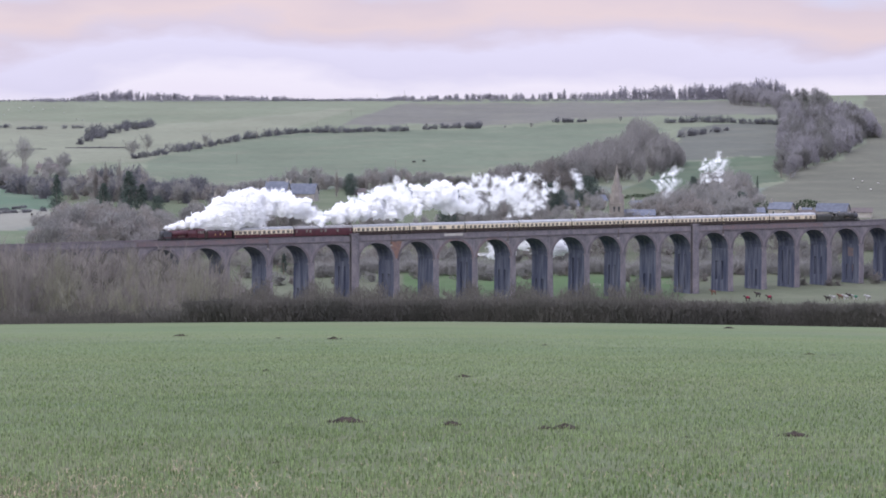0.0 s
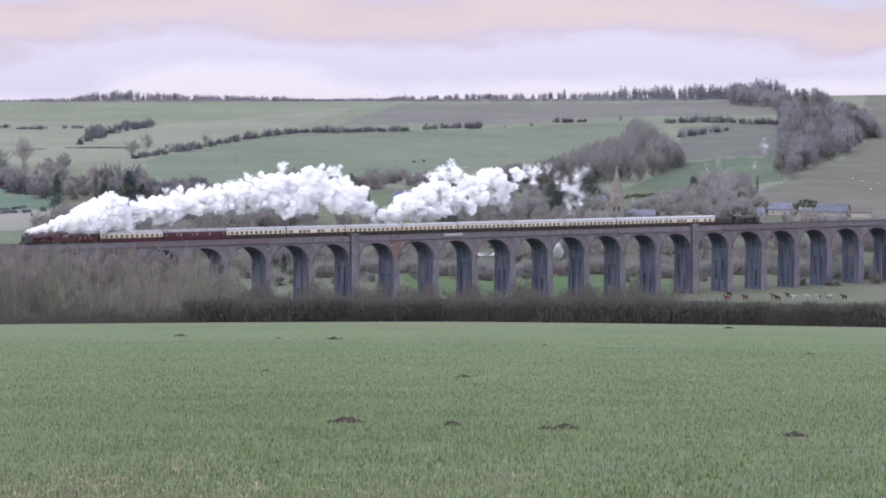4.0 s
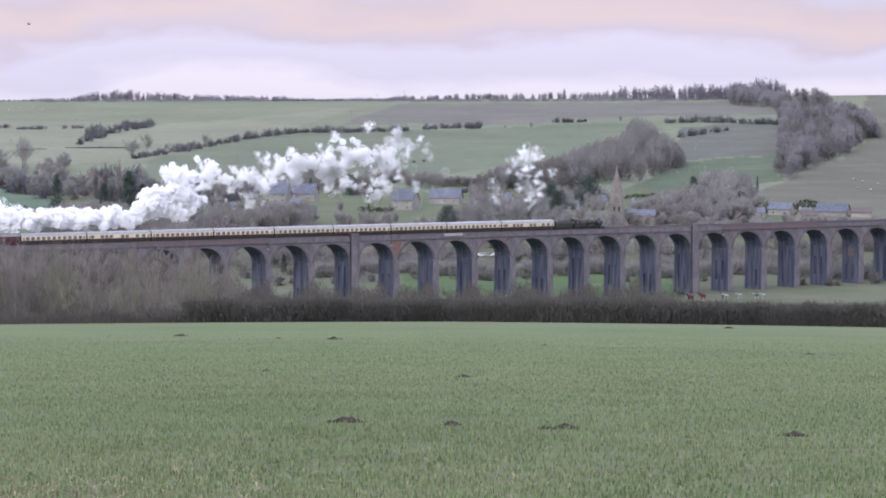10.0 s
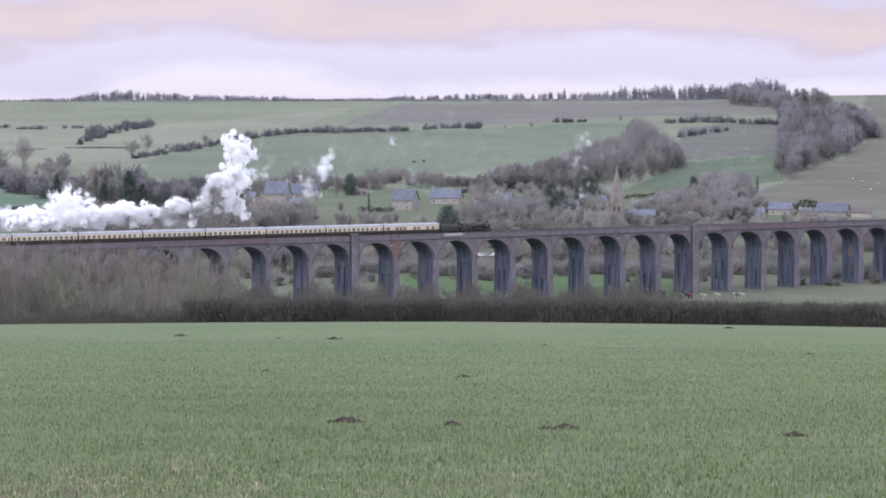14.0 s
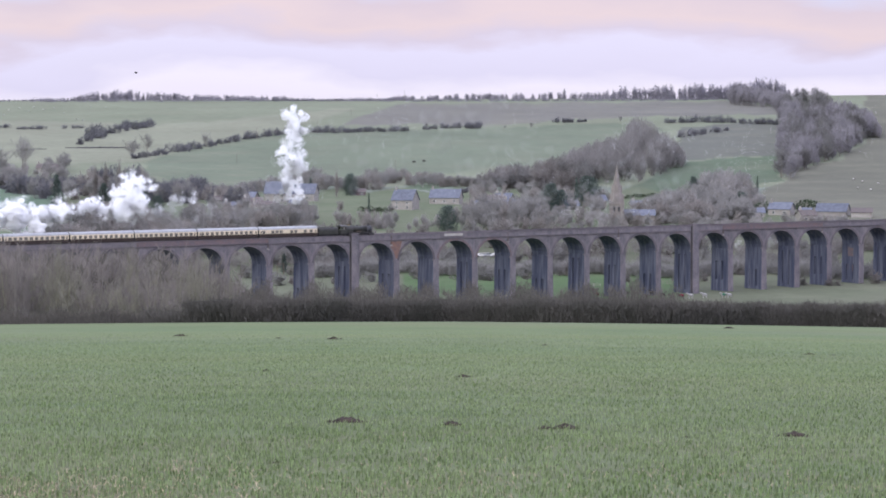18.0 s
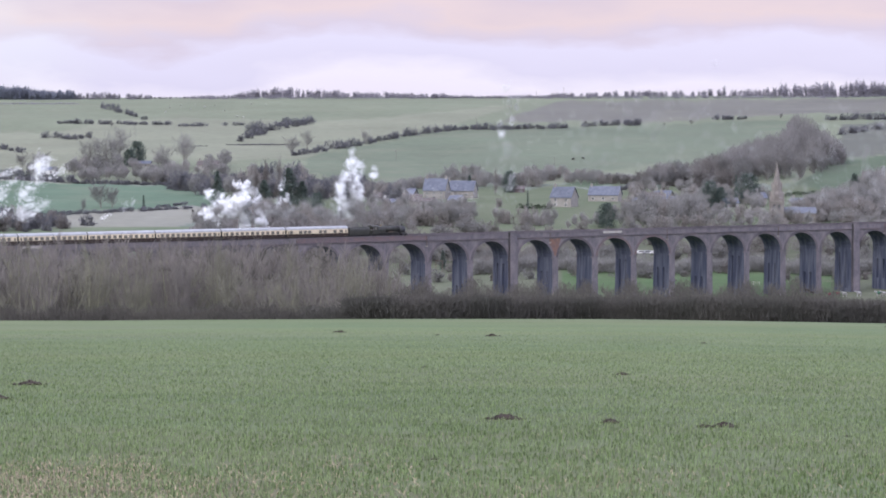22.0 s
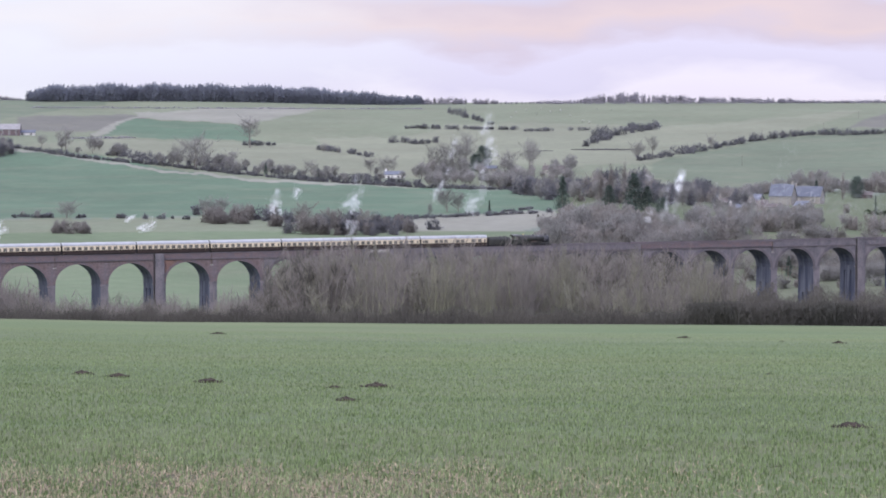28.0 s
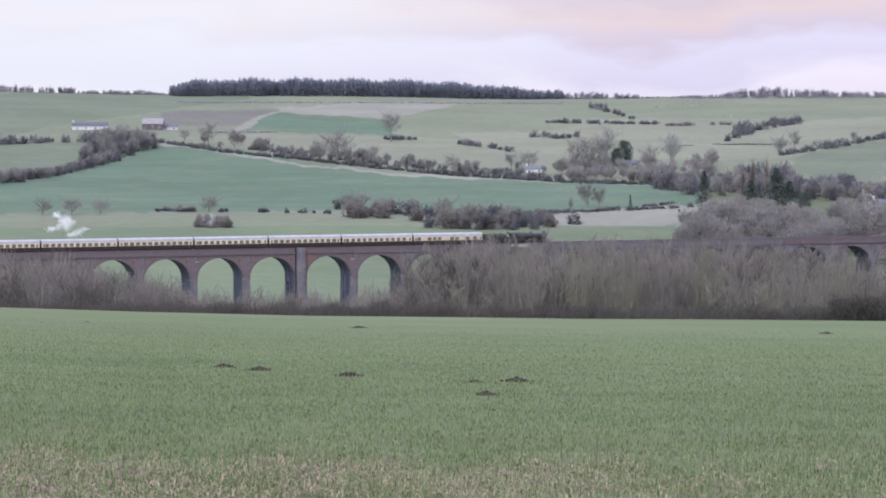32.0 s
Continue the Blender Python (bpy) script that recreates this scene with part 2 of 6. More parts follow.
def reach(X, Y):
    """The distance at which the far ground shows at (X, Y)."""
    ys = -height(X, FINE) / FINE * UNIT + LEVEL
    ok = np.where(ys <= Y)[0]
    return float(FINE[ok[0]]) if len(ok) else 2410.0


def spot(X, Y):
    r = reach(X, Y)
    x, y = bearing(X, r)
    return x, y, float(height(X, r)), r


def stand(X, r):
    x, y = bearing(X, r)
    return x, y, float(height(X, r))


# ---- mesh building ----
class Mesher:
    def __init__(self):
        self.v, self.f, self.mi = [], [], []

    def add(self, verts, faces, mi=0):
        o = len(self.v)
        self.v += [tuple(p) for p in verts]
        self.f += [tuple(o + i for i in f) for f in faces]
        self.mi += [mi] * len(faces)
        return self

    def box(self, x0, x1, y0, y1, z0, z1, mi=0, ch=0.0):
        if ch:
            a = [(x0 + ch, y0), (x1 - ch, y0), (x1, y0 + ch), (x1, y1 - ch), (x1 - ch, y1), (x0 + ch, y1), (x0, y1 - ch), (x0, y0 + ch)]
            return self.prism(a, z0, z1, mi)
        return self.add([(x0, y0, z0), (x1, y0, z0), (x1, y1, z0), (x0, y1, z0), (x0, y0, z1), (x1, y0, z1), (x1, y1, z1), (x0, y1, z1)],
                        [(0, 3, 2, 1), (4, 5, 6, 7), (0, 1, 5, 4), (1, 2, 6, 5), (2, 3, 7, 6), (3, 0, 4, 7)], mi)

    def prism(self, outline, z0, z1, mi=0):
        n = len(outline)
        return self.add([(x, y, z0) for x, y in outline] + [(x, y, z1) for x, y in outline],
                        [tuple(reversed(range(n))), tuple(range(n, 2 * n))] + [(i, (i + 1) % n, n + (i + 1) % n, n + i) for i in range(n)], mi)

    def extrude_x(self, profile, x0, x1, mi=0):
        """A (y, z) outline drawn along x."""
        n = len(profile)
        return self.add([(x0, y, z) for y, z in profile] + [(x1, y, z) for y, z in profile],
                        [tuple(range(n)), tuple(reversed(range(n, 2 * n)))] + [(i, n + i, n + (i + 1) % n, (i + 1) % n) for i in range(n)], mi)

    def extrude_y(self, profile, y0, y1, mi=0):
        """An (x, z) outline drawn along y."""
        n = len(profile)
        return self.add([(x, y0, z) for x, z in profile] + [(x, y1, z) for x, z in profile],
                        [tuple(range(n)), tuple(reversed(range(n, 2 * n)))] + [(i, n + i, n + (i + 1) % n, (i + 1) % n) for i in range(n)], mi)

    def tube(self, p, q, r0, r1, n=5, mi=0, cap=True):
        p, q = Vector(p), Vector(q)
        d = q - p
        if d.length < 1e-6:
            return self
        d.normalize()
        a = d.cross(Vector((0, 0, 1)) if abs(d.z) < 0.9 else Vector((1, 0, 0))).normalized()
        b = d.cross(a)
        ring = [(math.cos(2 * math.pi * i / n), math.sin(2 * math.pi * i / n)) for i in range(n)]
        vs = [p + (a * c + b * s) * r0 for c, s in ring] + [q + (a * c + b * s) * r1 for c, s in ring]
        fs = [(i, (i + 1) % n, n + (i + 1) % n, n + i) for i in range(n)]
        if cap:
            fs += [tuple(reversed(range(n))), tuple(range(n, 2 * n))]
        return self.add(vs, fs, mi)

    def blob(self, c, r, mi=0, sub=1, rough=0.2, seed=0.0, squash=(1, 1, 1)):
        vs, fs = ICO[sub]
        c = Vector(c)
        out = []
        for v in vs:
            k = 1 + rough * noise.noise(v * 1.7 + Vector((seed, seed * 1.3, -seed))) + rough * 0.6 * noise.noise(v * 4.1 + Vector((-seed, seed, seed)))
            out.append((c.x + v.x * r * k * squash[0], c.y + v.y * r * k * squash[1], c.z + v.z * r * k * squash[2]))
        return self.add(out, fs, mi)

    def scraps(self, centres, normals, sizes, mi=0, long=1.0):
        """Loose three-cornered scraps (leaves, twig ends), one at each centre, lying across its normal."""
        c, nrm, s = np.asarray(centres), np.asarray(normals), np.asarray(sizes)[:, None]
        nrm = nrm / (np.linalg.norm(nrm, axis=1, keepdims=True) + 1e-9)
        a = np.cross(nrm, np.array([0.31, 0.52, 0.79])); a /= np.linalg.norm(a, axis=1, keepdims=True) + 1e-9
        b = np.cross(nrm, a)
        vs = np.stack([c - a * s * 0.5, c + a * s * 0.5, c + b * s * long], 1).reshape(-1, 3)
        o = len(self.v)
        self.v += list(map(tuple, vs.tolist()))
        self.f += [(o + 3 * i, o + 3 * i + 1, o + 3 * i + 2) for i in range(len(c))]
        self.mi += [mi] * len(c)
        return self

    def twigs(self, centres, ways, lengths, width, mi=0):
        """Thin pointed twigs: from each centre along its way."""
        c, d = np.asarray(centres), np.asarray(ways)
        d = d / (np.linalg.norm(d, axis=1, keepdims=True) + 1e-9)
        side = np.cross(d, np.random.default_rng(len(c)).normal(0, 1, c.shape)); side /= np.linalg.norm(side, axis=1, keepdims=True) + 1e-9
        L = np.asarray(lengths)[:, None]
        vs = np.stack([c - side * width / 2, c + side * width / 2, c + d * L], 1).reshape(-1, 3)
        o = len(self.v)
        self.v += list(map(tuple, vs.tolist()))
        self.f += [(o + 3 * i, o + 3 * i + 1, o + 3 * i + 2) for i in range(len(c))]
        self.mi += [mi] * len(c)
        return self

    def mesh(self, name, mats, flat=True):
        me = bpy.data.meshes.new(name)
        me.from_pydata(self.v, [], self.f)
        for m in (mats if isinstance(mats, (list, tuple)) else [mats]):
            me.materials.append(m)
        me.polygons.foreach_set("material_index", self.mi)
        if not flat:
            me.polygons.foreach_set("use_smooth", [True] * len(me.polygons))
        me.update()
        return me


def icos():
    out = {}
    for k in (1, 2, 3):
        bm = bmesh.new()
        bmesh.ops.create_icosphere(bm, subdivisions=k, radius=1)
        bm.verts.ensure_lookup_table()
        out[k] = ([v.co.copy() for v in bm.verts], [tuple(v.index for v in f.verts) for f in bm.faces])
        bm.free()
    return out


ICO = icos()


def part(name, mesher, mats, parent, label="", at=None, flat=True):
    """One mesh object under a thing or a part; a ready mesh is shared."""
    me = mesher if isinstance(mesher, bpy.types.Mesh) else mesher.mesh(name, mats, flat)
    ob = new(name, me)
    ob.parent = parent
    if at is not None:
        ob.matrix_basis = at
    if label:
        ob["label"] = label
    return ob


def thing(name, at, label, category, group="", kind=""):
    ob = new(name)
    ob.matrix_basis = at
    return tagged(ob, label, category, group, kind)


# ---- the ground, one sheet to the horizon ----
WHEAT, PASTURE, LUSH, PALE = (0.119, 0.152, 0.075), (0.142, 0.164, 0.133), (0.121, 0.143, 0.099), (0.208, 0.206, 0.172)
TAN, EARTH, MEADOW, SLOPE = (0.181, 0.19, 0.136), (0.132, 0.129, 0.112), (0.072, 0.112, 0.05), (0.152, 0.17, 0.116)
DAMP = (0.1, 0.11, 0.072)
VILLAGE = (0.094, 0.113, 0.068)
LEA = (0.146, 0.164, 0.112)
VIVID, ROUGH, GLEBE, BANK = (0.09, 0.134, 0.09), (0.11, 0.11, 0.084), (0.082, 0.108, 0.07), (0.106, 0.11, 0.092)
FIELDS = [  # colour, then corners as bearing and drop
    (SLOPE, [(-1700, 330), (-1700, 150), (2100, 150), (2100, 330)]),
    (TAN, [(-330, 190), (-60, 186), (330, 184), (640, 188), (520, 228), (350, 258), (250, 285), (120, 290), (-100, 285), (-330, 255)]),
    (SLOPE, [(100, 180), (700, 180), (640, 190), (400, 212), (280, 222), (100, 214), (-200, 218), (-200, 188)]),
    (LUSH, [(250, 302), (270, 282), (420, 250), (520, 237), (860, 228), (1090, 216), (1180, 230), (1060, 262), (960, 288), (800, 305), (560, 335), (330, 330)]),
    (EARTH, [(600, 222), (700, 185), (1290, 180), (1382, 190), (1382, 202), (1080, 208), (860, 223), (760, 220)]),
    (BANK, [(1200, 225), (1390, 216), (1400, 272), (1200, 284)]),
    (GLEBE, [(1095, 345), (1200, 286), (1385, 274), (1378, 318), (1290, 330), (1160, 342)]),
    (ROUGH, [(1290, 425), (1335, 345), (1385, 318), (1400, 300), (1480, 282), (1540, 240), (1520, 160), (2100, 140), (2100, 425)]),
    (GLEBE, [(715, 334), (760, 318), (810, 312), (820, 322), (760, 338)]),
    (VIVID, [(-1700, 330), (-1140, 326), (-1000, 300), (-880, 262), (-740, 266), (-590, 295), (-420, 318), (-130, 330), (110, 335), (100, 366), (-190, 384), (-460, 378), (-1700, 385)]),
    (LEA, [(-1700, 385), (-460, 380), (-190, 384), (-300, 402), (-330, 418), (-1700, 440)]),
    (PALE, [(-240, 396), (-180, 386), (0, 372), (110, 368), (60, 402), (-60, 420), (-250, 420)]),
    (LUSH, [(-1700, 262), (-1100, 256), (-900, 256), (-920, 268), (-1010, 302), (-1150, 324), (-1700, 330)]),
    (LUSH, [(-1700, 170), (-690, 172), (-700, 182), (-860, 204), (-1050, 230), (-1100, 246), (-1700, 250)]),
    (EARTH, [(-850, 203), (-700, 200), (-600, 201), (-720, 228), (-870, 230)]),
    (PALE, [(-650, 196), (-430, 186), (-330, 190), (-440, 218), (-650, 204)]),
    (VIVID, [(-725, 234), (-650, 206), (-450, 218), (-440, 246), (-640, 240)]),
    (PALE, [(-735, 236), (-655, 203), (-645, 205), (-715, 238)]),
    (TAN, [(-880, 256), (-700, 242), (-440, 248), (-200, 258), (-60, 300), (-130, 312), (-420, 305), (-590, 288), (-740, 262)]),
    (SLOPE, [(-440, 214), (-300, 186), (-60, 186), (-120, 230), (-200, 240), (-440, 240)]),
    (PALE, [(-866, 257), (-757, 270), (-619, 294), (-412, 315), (-178, 323), (-178, 327), (-412, 319), (-619, 298), (-757, 275), (-866, 261)]),
]


def inside(poly, X, Y):
    res = np.zeros(X.shape, bool)
    n = len(poly)
    for i in range(n):
        (x0, y0), (x1, y1) = poly[i], poly[(i + 1) % n]
        if y0 == y1:
            continue
        res ^= ((y0 > Y) != (y1 > Y)) & (X < (x1 - x0) * (Y - y0) / (y1 - y0) + x0)
    return res


def ground():
    Xs = np.concatenate([np.arange(-1500, 1900, 5.5), np.linspace(1900, 5000 * 2 * math.pi - 1500, 90)])[:-1]
    rs = np.concatenate([np.geomspace(0.6, 20, 14), np.geomspace(21, 246, 48), np.linspace(250, 1000, 32), np.linspace(1008, 2430, 150), np.geomspace(2480, 4850, 14)])
    X, R = np.meshgrid(Xs, rs)
    wrapped = np.where(X > 2100 + 4000, np.where(X > 5000 * math.pi, -1700, 2100), X)
    Z = height(wrapped, R)
    az = (X - MID) / UNIT
    V = np.stack([R * np.sin(az), R * np.cos(az), Z], 2).reshape(-1, 3)
    # the crop colours
    Yd = LEVEL - Z / R * UNIT
    jx, jy = X + 5 * np.sin(Yd * 0.31 + X * 0.05), Yd + 1.2 * np.sin(X * 0.045) + 0.8 * np.sin(X * 0.13 + 1)
    col = np.empty(X.shape + (3,))
    col[:] = PASTURE
    for c, poly in FIELDS:
        col[inside(poly, jx, jy) & (R > 1050)] = c
    col[(R > 1150) & (Yd > 336 + 0.35 * np.maximum(0, X - 1270) + 4 * np.sin(X * 0.06)) & (X > 104 + 10 * np.sin(Yd * 0.3)) & (X < 1420)] = VILLAGE
    col[(R > 600) & (R <= 1150)] = DAMP
    col[(R > 600) & (R <= 985) & (X > 715)] = MEADOW
    col[(R > 600) & (R <= 1150) & (X > 1210)] = DAMP
    col[(R > 600) & (R <= 1160) & (X < 88 + 14 * np.sin(R * 0.05))] = (0.12, 0.152, 0.092)
    col[R <= 290] = WHEAT
    tone = np.sin(R * 0.09 + X * 0.0011) + np.sin(R * 0.23 - X * 0.0007 + 1.3) + 0.8 * np.sin(R * 0.61 + np.sin(X * 0.006) * 1.2)
    tone = np.clip(tone / 2.8, -1, 1)[..., None]
    crop = np.where(tone > 0, col * (1 - 0.4 * tone) + np.array((0.14, 0.145, 0.07)) * 0.4 * tone, col * (1 + 0.4 * tone) - np.array((0.08, 0.124, 0.066)) * 0.4 * tone)
    col = np.where((R <= 290)[..., None], crop, col)
    # thin, stubbly ground on the headland close by, further out on one side
    head = smooth(30, 25.5, R + np.sin(X * 0.013) + 0.7 * np.sin(X * 0.031)) * smooth(600, -500, wrapped) + 0.35 * smooth(25, 22, R)
    bare = 0.32 * smooth(90, 24, R)[..., None] * (0.6 + 0.4 * np.sin(R * 1.3 + np.sin(X * 0.004) * 3))[..., None]
    col = np.where((R <= 290)[..., None], col * (1 - bare) + np.array((0.12, 0.092, 0.066)) * bare, col)
    streak = np.clip(head, 0, 1)[..., None] * (0.72 + 0.28 * np.sin(R * 2.1 + X * 0.002))[..., None]
    col = col * (1 - streak) + np.array((0.088, 0.07, 0.052)) * streak
    nr, nc = X.shape
    i, j = np.meshgrid(np.arange(nr - 1), np.arange(nc), indexing="ij")
    jn = (j + 1) % nc
    F = np.stack([i * nc + j, i * nc + jn, (i + 1) * nc + jn, (i + 1) * nc + j], 2).reshape(-1, 4)[:, ::-1]
    V = np.vstack([V, [[0, 0, -1.62]]])
    hub = len(V) - 1
    me = bpy.data.meshes.new("ground")
    tri = np.array([[hub, k, (k + 1) % nc] for k in range(nc)])
    me.vertices.add(len(V)); me.vertices.foreach_set("co", V.ravel())
    loops = np.concatenate([F.ravel(), tri.ravel()])
    me.loops.add(len(loops)); me.loops.foreach_set("vertex_index", loops)
    me.polygons.add(len(F) + len(tri))
    me.polygons.foreach_set("loop_start", np.concatenate([np.arange(len(F)) * 4, len(F) * 4 + np.arange(len(tri)) * 3]))
    me.polygons.foreach_set("use_smooth", np.ones(len(F) + len(tri), bool))
    me.update(calc_edges=True)
    at = me.color_attributes.new("crop", "FLOAT_COLOR", "POINT")
    cc = np.ones((len(V), 4), np.float32)
    cc[:-1, :3] = col.reshape(-1, 3); cc[-1, :3] = WHEAT
    at.data.foreach_set("color", cc.ravel())
    me.materials.append(TURF)
    tagged(new("ground", me), "winter wheat in front, pasture and crops on the far hillside", "ground", kind="structure")


ground()

# ---- the viaduct ----
DIST, ASKEW = 703.8, 34.14
NX, NY = -math.sin(radians(ASKEW)), math.cos(radians(ASKEW))
LINE = pose(DIST * NX, DIST * NY, 0, 0, 0, ASKEW)  # along the line, across it, up
PITCH, SPAN, RISE, THICK = 14.2, 12.2, 5.4, 8.2
TOP, RAIL, SPRING = -36.15, -36.9, -43.9
CROWN = SPRING + RISE
FIRST = 401.3
KINGS, EXTRA = (-11, 4, 13), 1.36


def arch_end(i):
    """Where the opening of arch i ends along the line."""
    k = (i >= 4) + (i >= 13) - (i < -11)
    return FIRST + PITCH * i + EXTRA * k


def bed(s):
    """The valley floor under a place on the line."""
    x, y = (LINE @ Vector((s, 0, 0))).xy
    return float(height(MID + UNIT * math.atan2(x, y), math.hypot(x, y))) - 0.6


def arc(n, a=SPAN / 2, b=RISE):
    return [(-a * math.cos(math.pi * k / n), SPRING + b * math.sin(math.pi * k / n)) for k in range(n + 1)]


def viaduct():
    via = thing("viaduct", LINE, "long many-arched railway viaduct of purple-grey and red brick", "viaduct", kind="structure")
    half = SPAN / 2
    # walls over one arch: front and back faces with the opening, and the barrel between them
    def bay(w0, w1):
        m = Mesher()
        pts = arc(16)
        for y, mi in ((0.0, 0), (THICK, 0)):
            for (xa, za), (xb, zb) in zip(pts, pts[1:]):
                q = [(xa, y, za), (xb, y, zb), (xb, y, TOP - 1.5), (xa, y, TOP - 1.5)]
                m.add(q, [(0, 1, 2, 3) if y == 0 else (3, 2, 1, 0)], mi)
            for a, b in ((-w0, -half), (half, w1)):
                m.add([(a, y, SPRING), (b, y, SPRING), (b, y, TOP - 1.5), (a, y, TOP - 1.5)], [(0, 1, 2, 3) if y == 0 else (3, 2, 1, 0)], mi)
        return m
    def barrel():
        m = Mesher()
        pts = arc(16)
        for (xa, za), (xb, zb) in zip(pts, pts[1:]):
            m.add([(xa, 0, za), (xb, 0, zb), (xb, THICK, zb), (xa, THICK, za)], [(3, 2, 1, 0)], 0)
        return m
    def ring():
        m = Mesher()
        a, b = arc(16), arc(16, SPAN / 2 + 0.7, RISE + 0.7)
        for k in range(16):
            (x0, z0), (x1, z1), (x2, z2), (x3, z3) = a[k], a[k + 1], b[k + 1], b[k]
            m.add([(x0, -0.06, z0), (x1, -0.06, z1), (x2, -0.06, z2), (x3, -0.06, z3), (x0, 0.04, z0), (x1, 0.04, z1), (x2, 0.04, z2), (x3, 0.04, z3)],
                  [(0, 1, 2, 3), (0, 4, 5, 1), (3, 2, 6, 7)])
        return m
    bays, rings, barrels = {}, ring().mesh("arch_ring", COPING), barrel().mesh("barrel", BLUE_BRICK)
    red_rings = ring().mesh("arch_ring", RED_BRICK)
    first, last = -22, 28
    for i in range(first, last + 1):
        e = arch_end(i)
        nxt = arch_end(i + 1) - SPAN
        prev = arch_end(i - 1)
        c = e - half
        w0, w1 = round((e - SPAN - prev) / 2, 3), round((nxt - e) / 2, 3)
        key = (w0, w1, i < -9)
        if key not in bays:
            bays[key] = bay(half + w0, half + w1).mesh("spandrel", BROWN_BRICK if i < -9 else BRICK)
        at = pose(c, 0, 0)
        part("spandrel", bays[key], None, via, at=at)
        part("barrel", barrels, None, via, "dark blue brick soffit", at=at)
        part("arch_ring", red_rings if i in (6, 7) or i < -9 else rings, None, via, at=at)
        # the pier after this arch: battered, with a moulded impost and a plinth
        wide, base = nxt - e, bed(e)
        m = Mesher()
        hgt = SPRING - base
        bat = hgt * 0.012
        lo, hi = (e - bat, nxt + bat), (e, nxt)
        m.add([(lo[0], -bat, base), (lo[1], -bat, base), (lo[1], THICK + bat, base), (lo[0], THICK + bat, base), (hi[0], 0, SPRING), (hi[1], 0, SPRING), (hi[1], THICK, SPRING), (hi[0], THICK, SPRING)],
              [(0, 1, 5, 4), (2, 3, 7, 6)], 0)
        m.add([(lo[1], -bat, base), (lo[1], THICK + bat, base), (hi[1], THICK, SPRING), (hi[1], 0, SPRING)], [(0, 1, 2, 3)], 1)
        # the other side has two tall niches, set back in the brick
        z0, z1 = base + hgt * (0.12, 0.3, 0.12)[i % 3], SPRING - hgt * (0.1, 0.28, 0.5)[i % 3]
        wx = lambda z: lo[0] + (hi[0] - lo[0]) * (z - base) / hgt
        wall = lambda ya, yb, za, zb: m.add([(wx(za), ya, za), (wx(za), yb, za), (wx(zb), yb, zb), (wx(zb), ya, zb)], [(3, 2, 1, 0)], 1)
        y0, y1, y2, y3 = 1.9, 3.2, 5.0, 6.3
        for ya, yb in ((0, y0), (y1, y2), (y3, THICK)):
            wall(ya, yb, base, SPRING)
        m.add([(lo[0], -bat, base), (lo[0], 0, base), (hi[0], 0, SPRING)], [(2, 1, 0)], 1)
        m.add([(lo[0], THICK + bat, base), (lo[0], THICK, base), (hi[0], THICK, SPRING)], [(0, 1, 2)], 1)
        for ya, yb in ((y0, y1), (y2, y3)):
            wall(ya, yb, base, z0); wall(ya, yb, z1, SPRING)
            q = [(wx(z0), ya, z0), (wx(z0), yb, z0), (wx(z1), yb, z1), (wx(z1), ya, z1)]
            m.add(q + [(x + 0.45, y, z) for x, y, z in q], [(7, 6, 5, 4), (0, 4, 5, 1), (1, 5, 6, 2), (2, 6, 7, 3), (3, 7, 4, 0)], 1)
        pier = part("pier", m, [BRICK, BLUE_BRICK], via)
        im = Mesher()
        for y0, y1 in ((-0.15, 0.5), (THICK - 0.5, THICK + 0.15)):
            im.box(e - 0.15, nxt + 0.15, y0, y1, SPRING - 0.3, SPRING - 0.02)
            im.box(e - 0.07, nxt + 0.07, y0 + 0.08, y1 - 0.08, SPRING - 0.48, SPRING - 0.3)
        part("impost", im, BRICK, pier)
        if i + 1 in KINGS:
            k = Mesher()
            k.box(e + 0.5, nxt - 0.5, -0.55, -0.004, base, TOP + (0.35 if i > 0 else -0.02))
            if i > 0:
                k.box(e + 0.2, nxt - 0.2, -0.75, 0.5, TOP + 0.35, TOP + 0.6)
            part("pilaster", k, BRICK, pier)
            # thin black tube drawing a dark vertical line beside the pilaster
            part("downpipe", Mesher().tube((e + 0.25, -0.14, base), (e + 0.25, -0.14, TOP), 0.13, 0.13, 8), BLACK, pier, "thin black upright beside the pilaster")
    a, b = arch_end(first) - SPAN, arch_end(last) + 2
    # parapets in lengths, with string course and coping
    n = 0
    s = a
    while s < b - 1:
        t = min(s + 3 * PITCH, b)
        for y0, y1 in ((-0.02, 0.42), (THICK - 0.42, THICK + 0.02)):
            m = Mesher()
            m.box(s, t, y0, y1, TOP - 1.5, TOP - 0.16)
            wall = part("parapet", m, RED_BRICK if (n % 5 == 2 or t < FIRST - 100) else BRICK, via)
            m = Mesher()
            m.box(s, t, y0 - 0.09, y1 + 0.09, TOP - 0.16, TOP)
            part("coping", m, COPING, wall)
        m = Mesher()
        m.box(s, t, -0.26, -0.024, TOP - 1.72, TOP - 1.46)
        part("string_course", m, COPING, via)
        m = Mesher()
        m.box(t - 0.16, t - 0.02, -0.16, -0.024, TOP - 3.4, TOP - 0.3)
        part("downpipe", m, STEEL, via)
        m = Mesher()
        m.box(t - 0.5, t + 0.3, -0.1, -0.024, TOP - 3.4, TOP - 3.1)
        part("repair_patch", m, PALE_STONE, via, "pale mortar patch on the brick")
        s, n = t, n + 1
    m = Mesher()
    m.box(a, b, 0.42, THICK - 0.42, CROWN + 0.5, RAIL - 0.2)
    part("trackbed", m, BALLAST, via)
    for yc in (2.4, 5.8):
        for dy in (-0.72, 0.72):
            m = Mesher()
            m.box(a, b, yc + dy - 0.035, yc + dy + 0.035, RAIL - 0.2, RAIL)
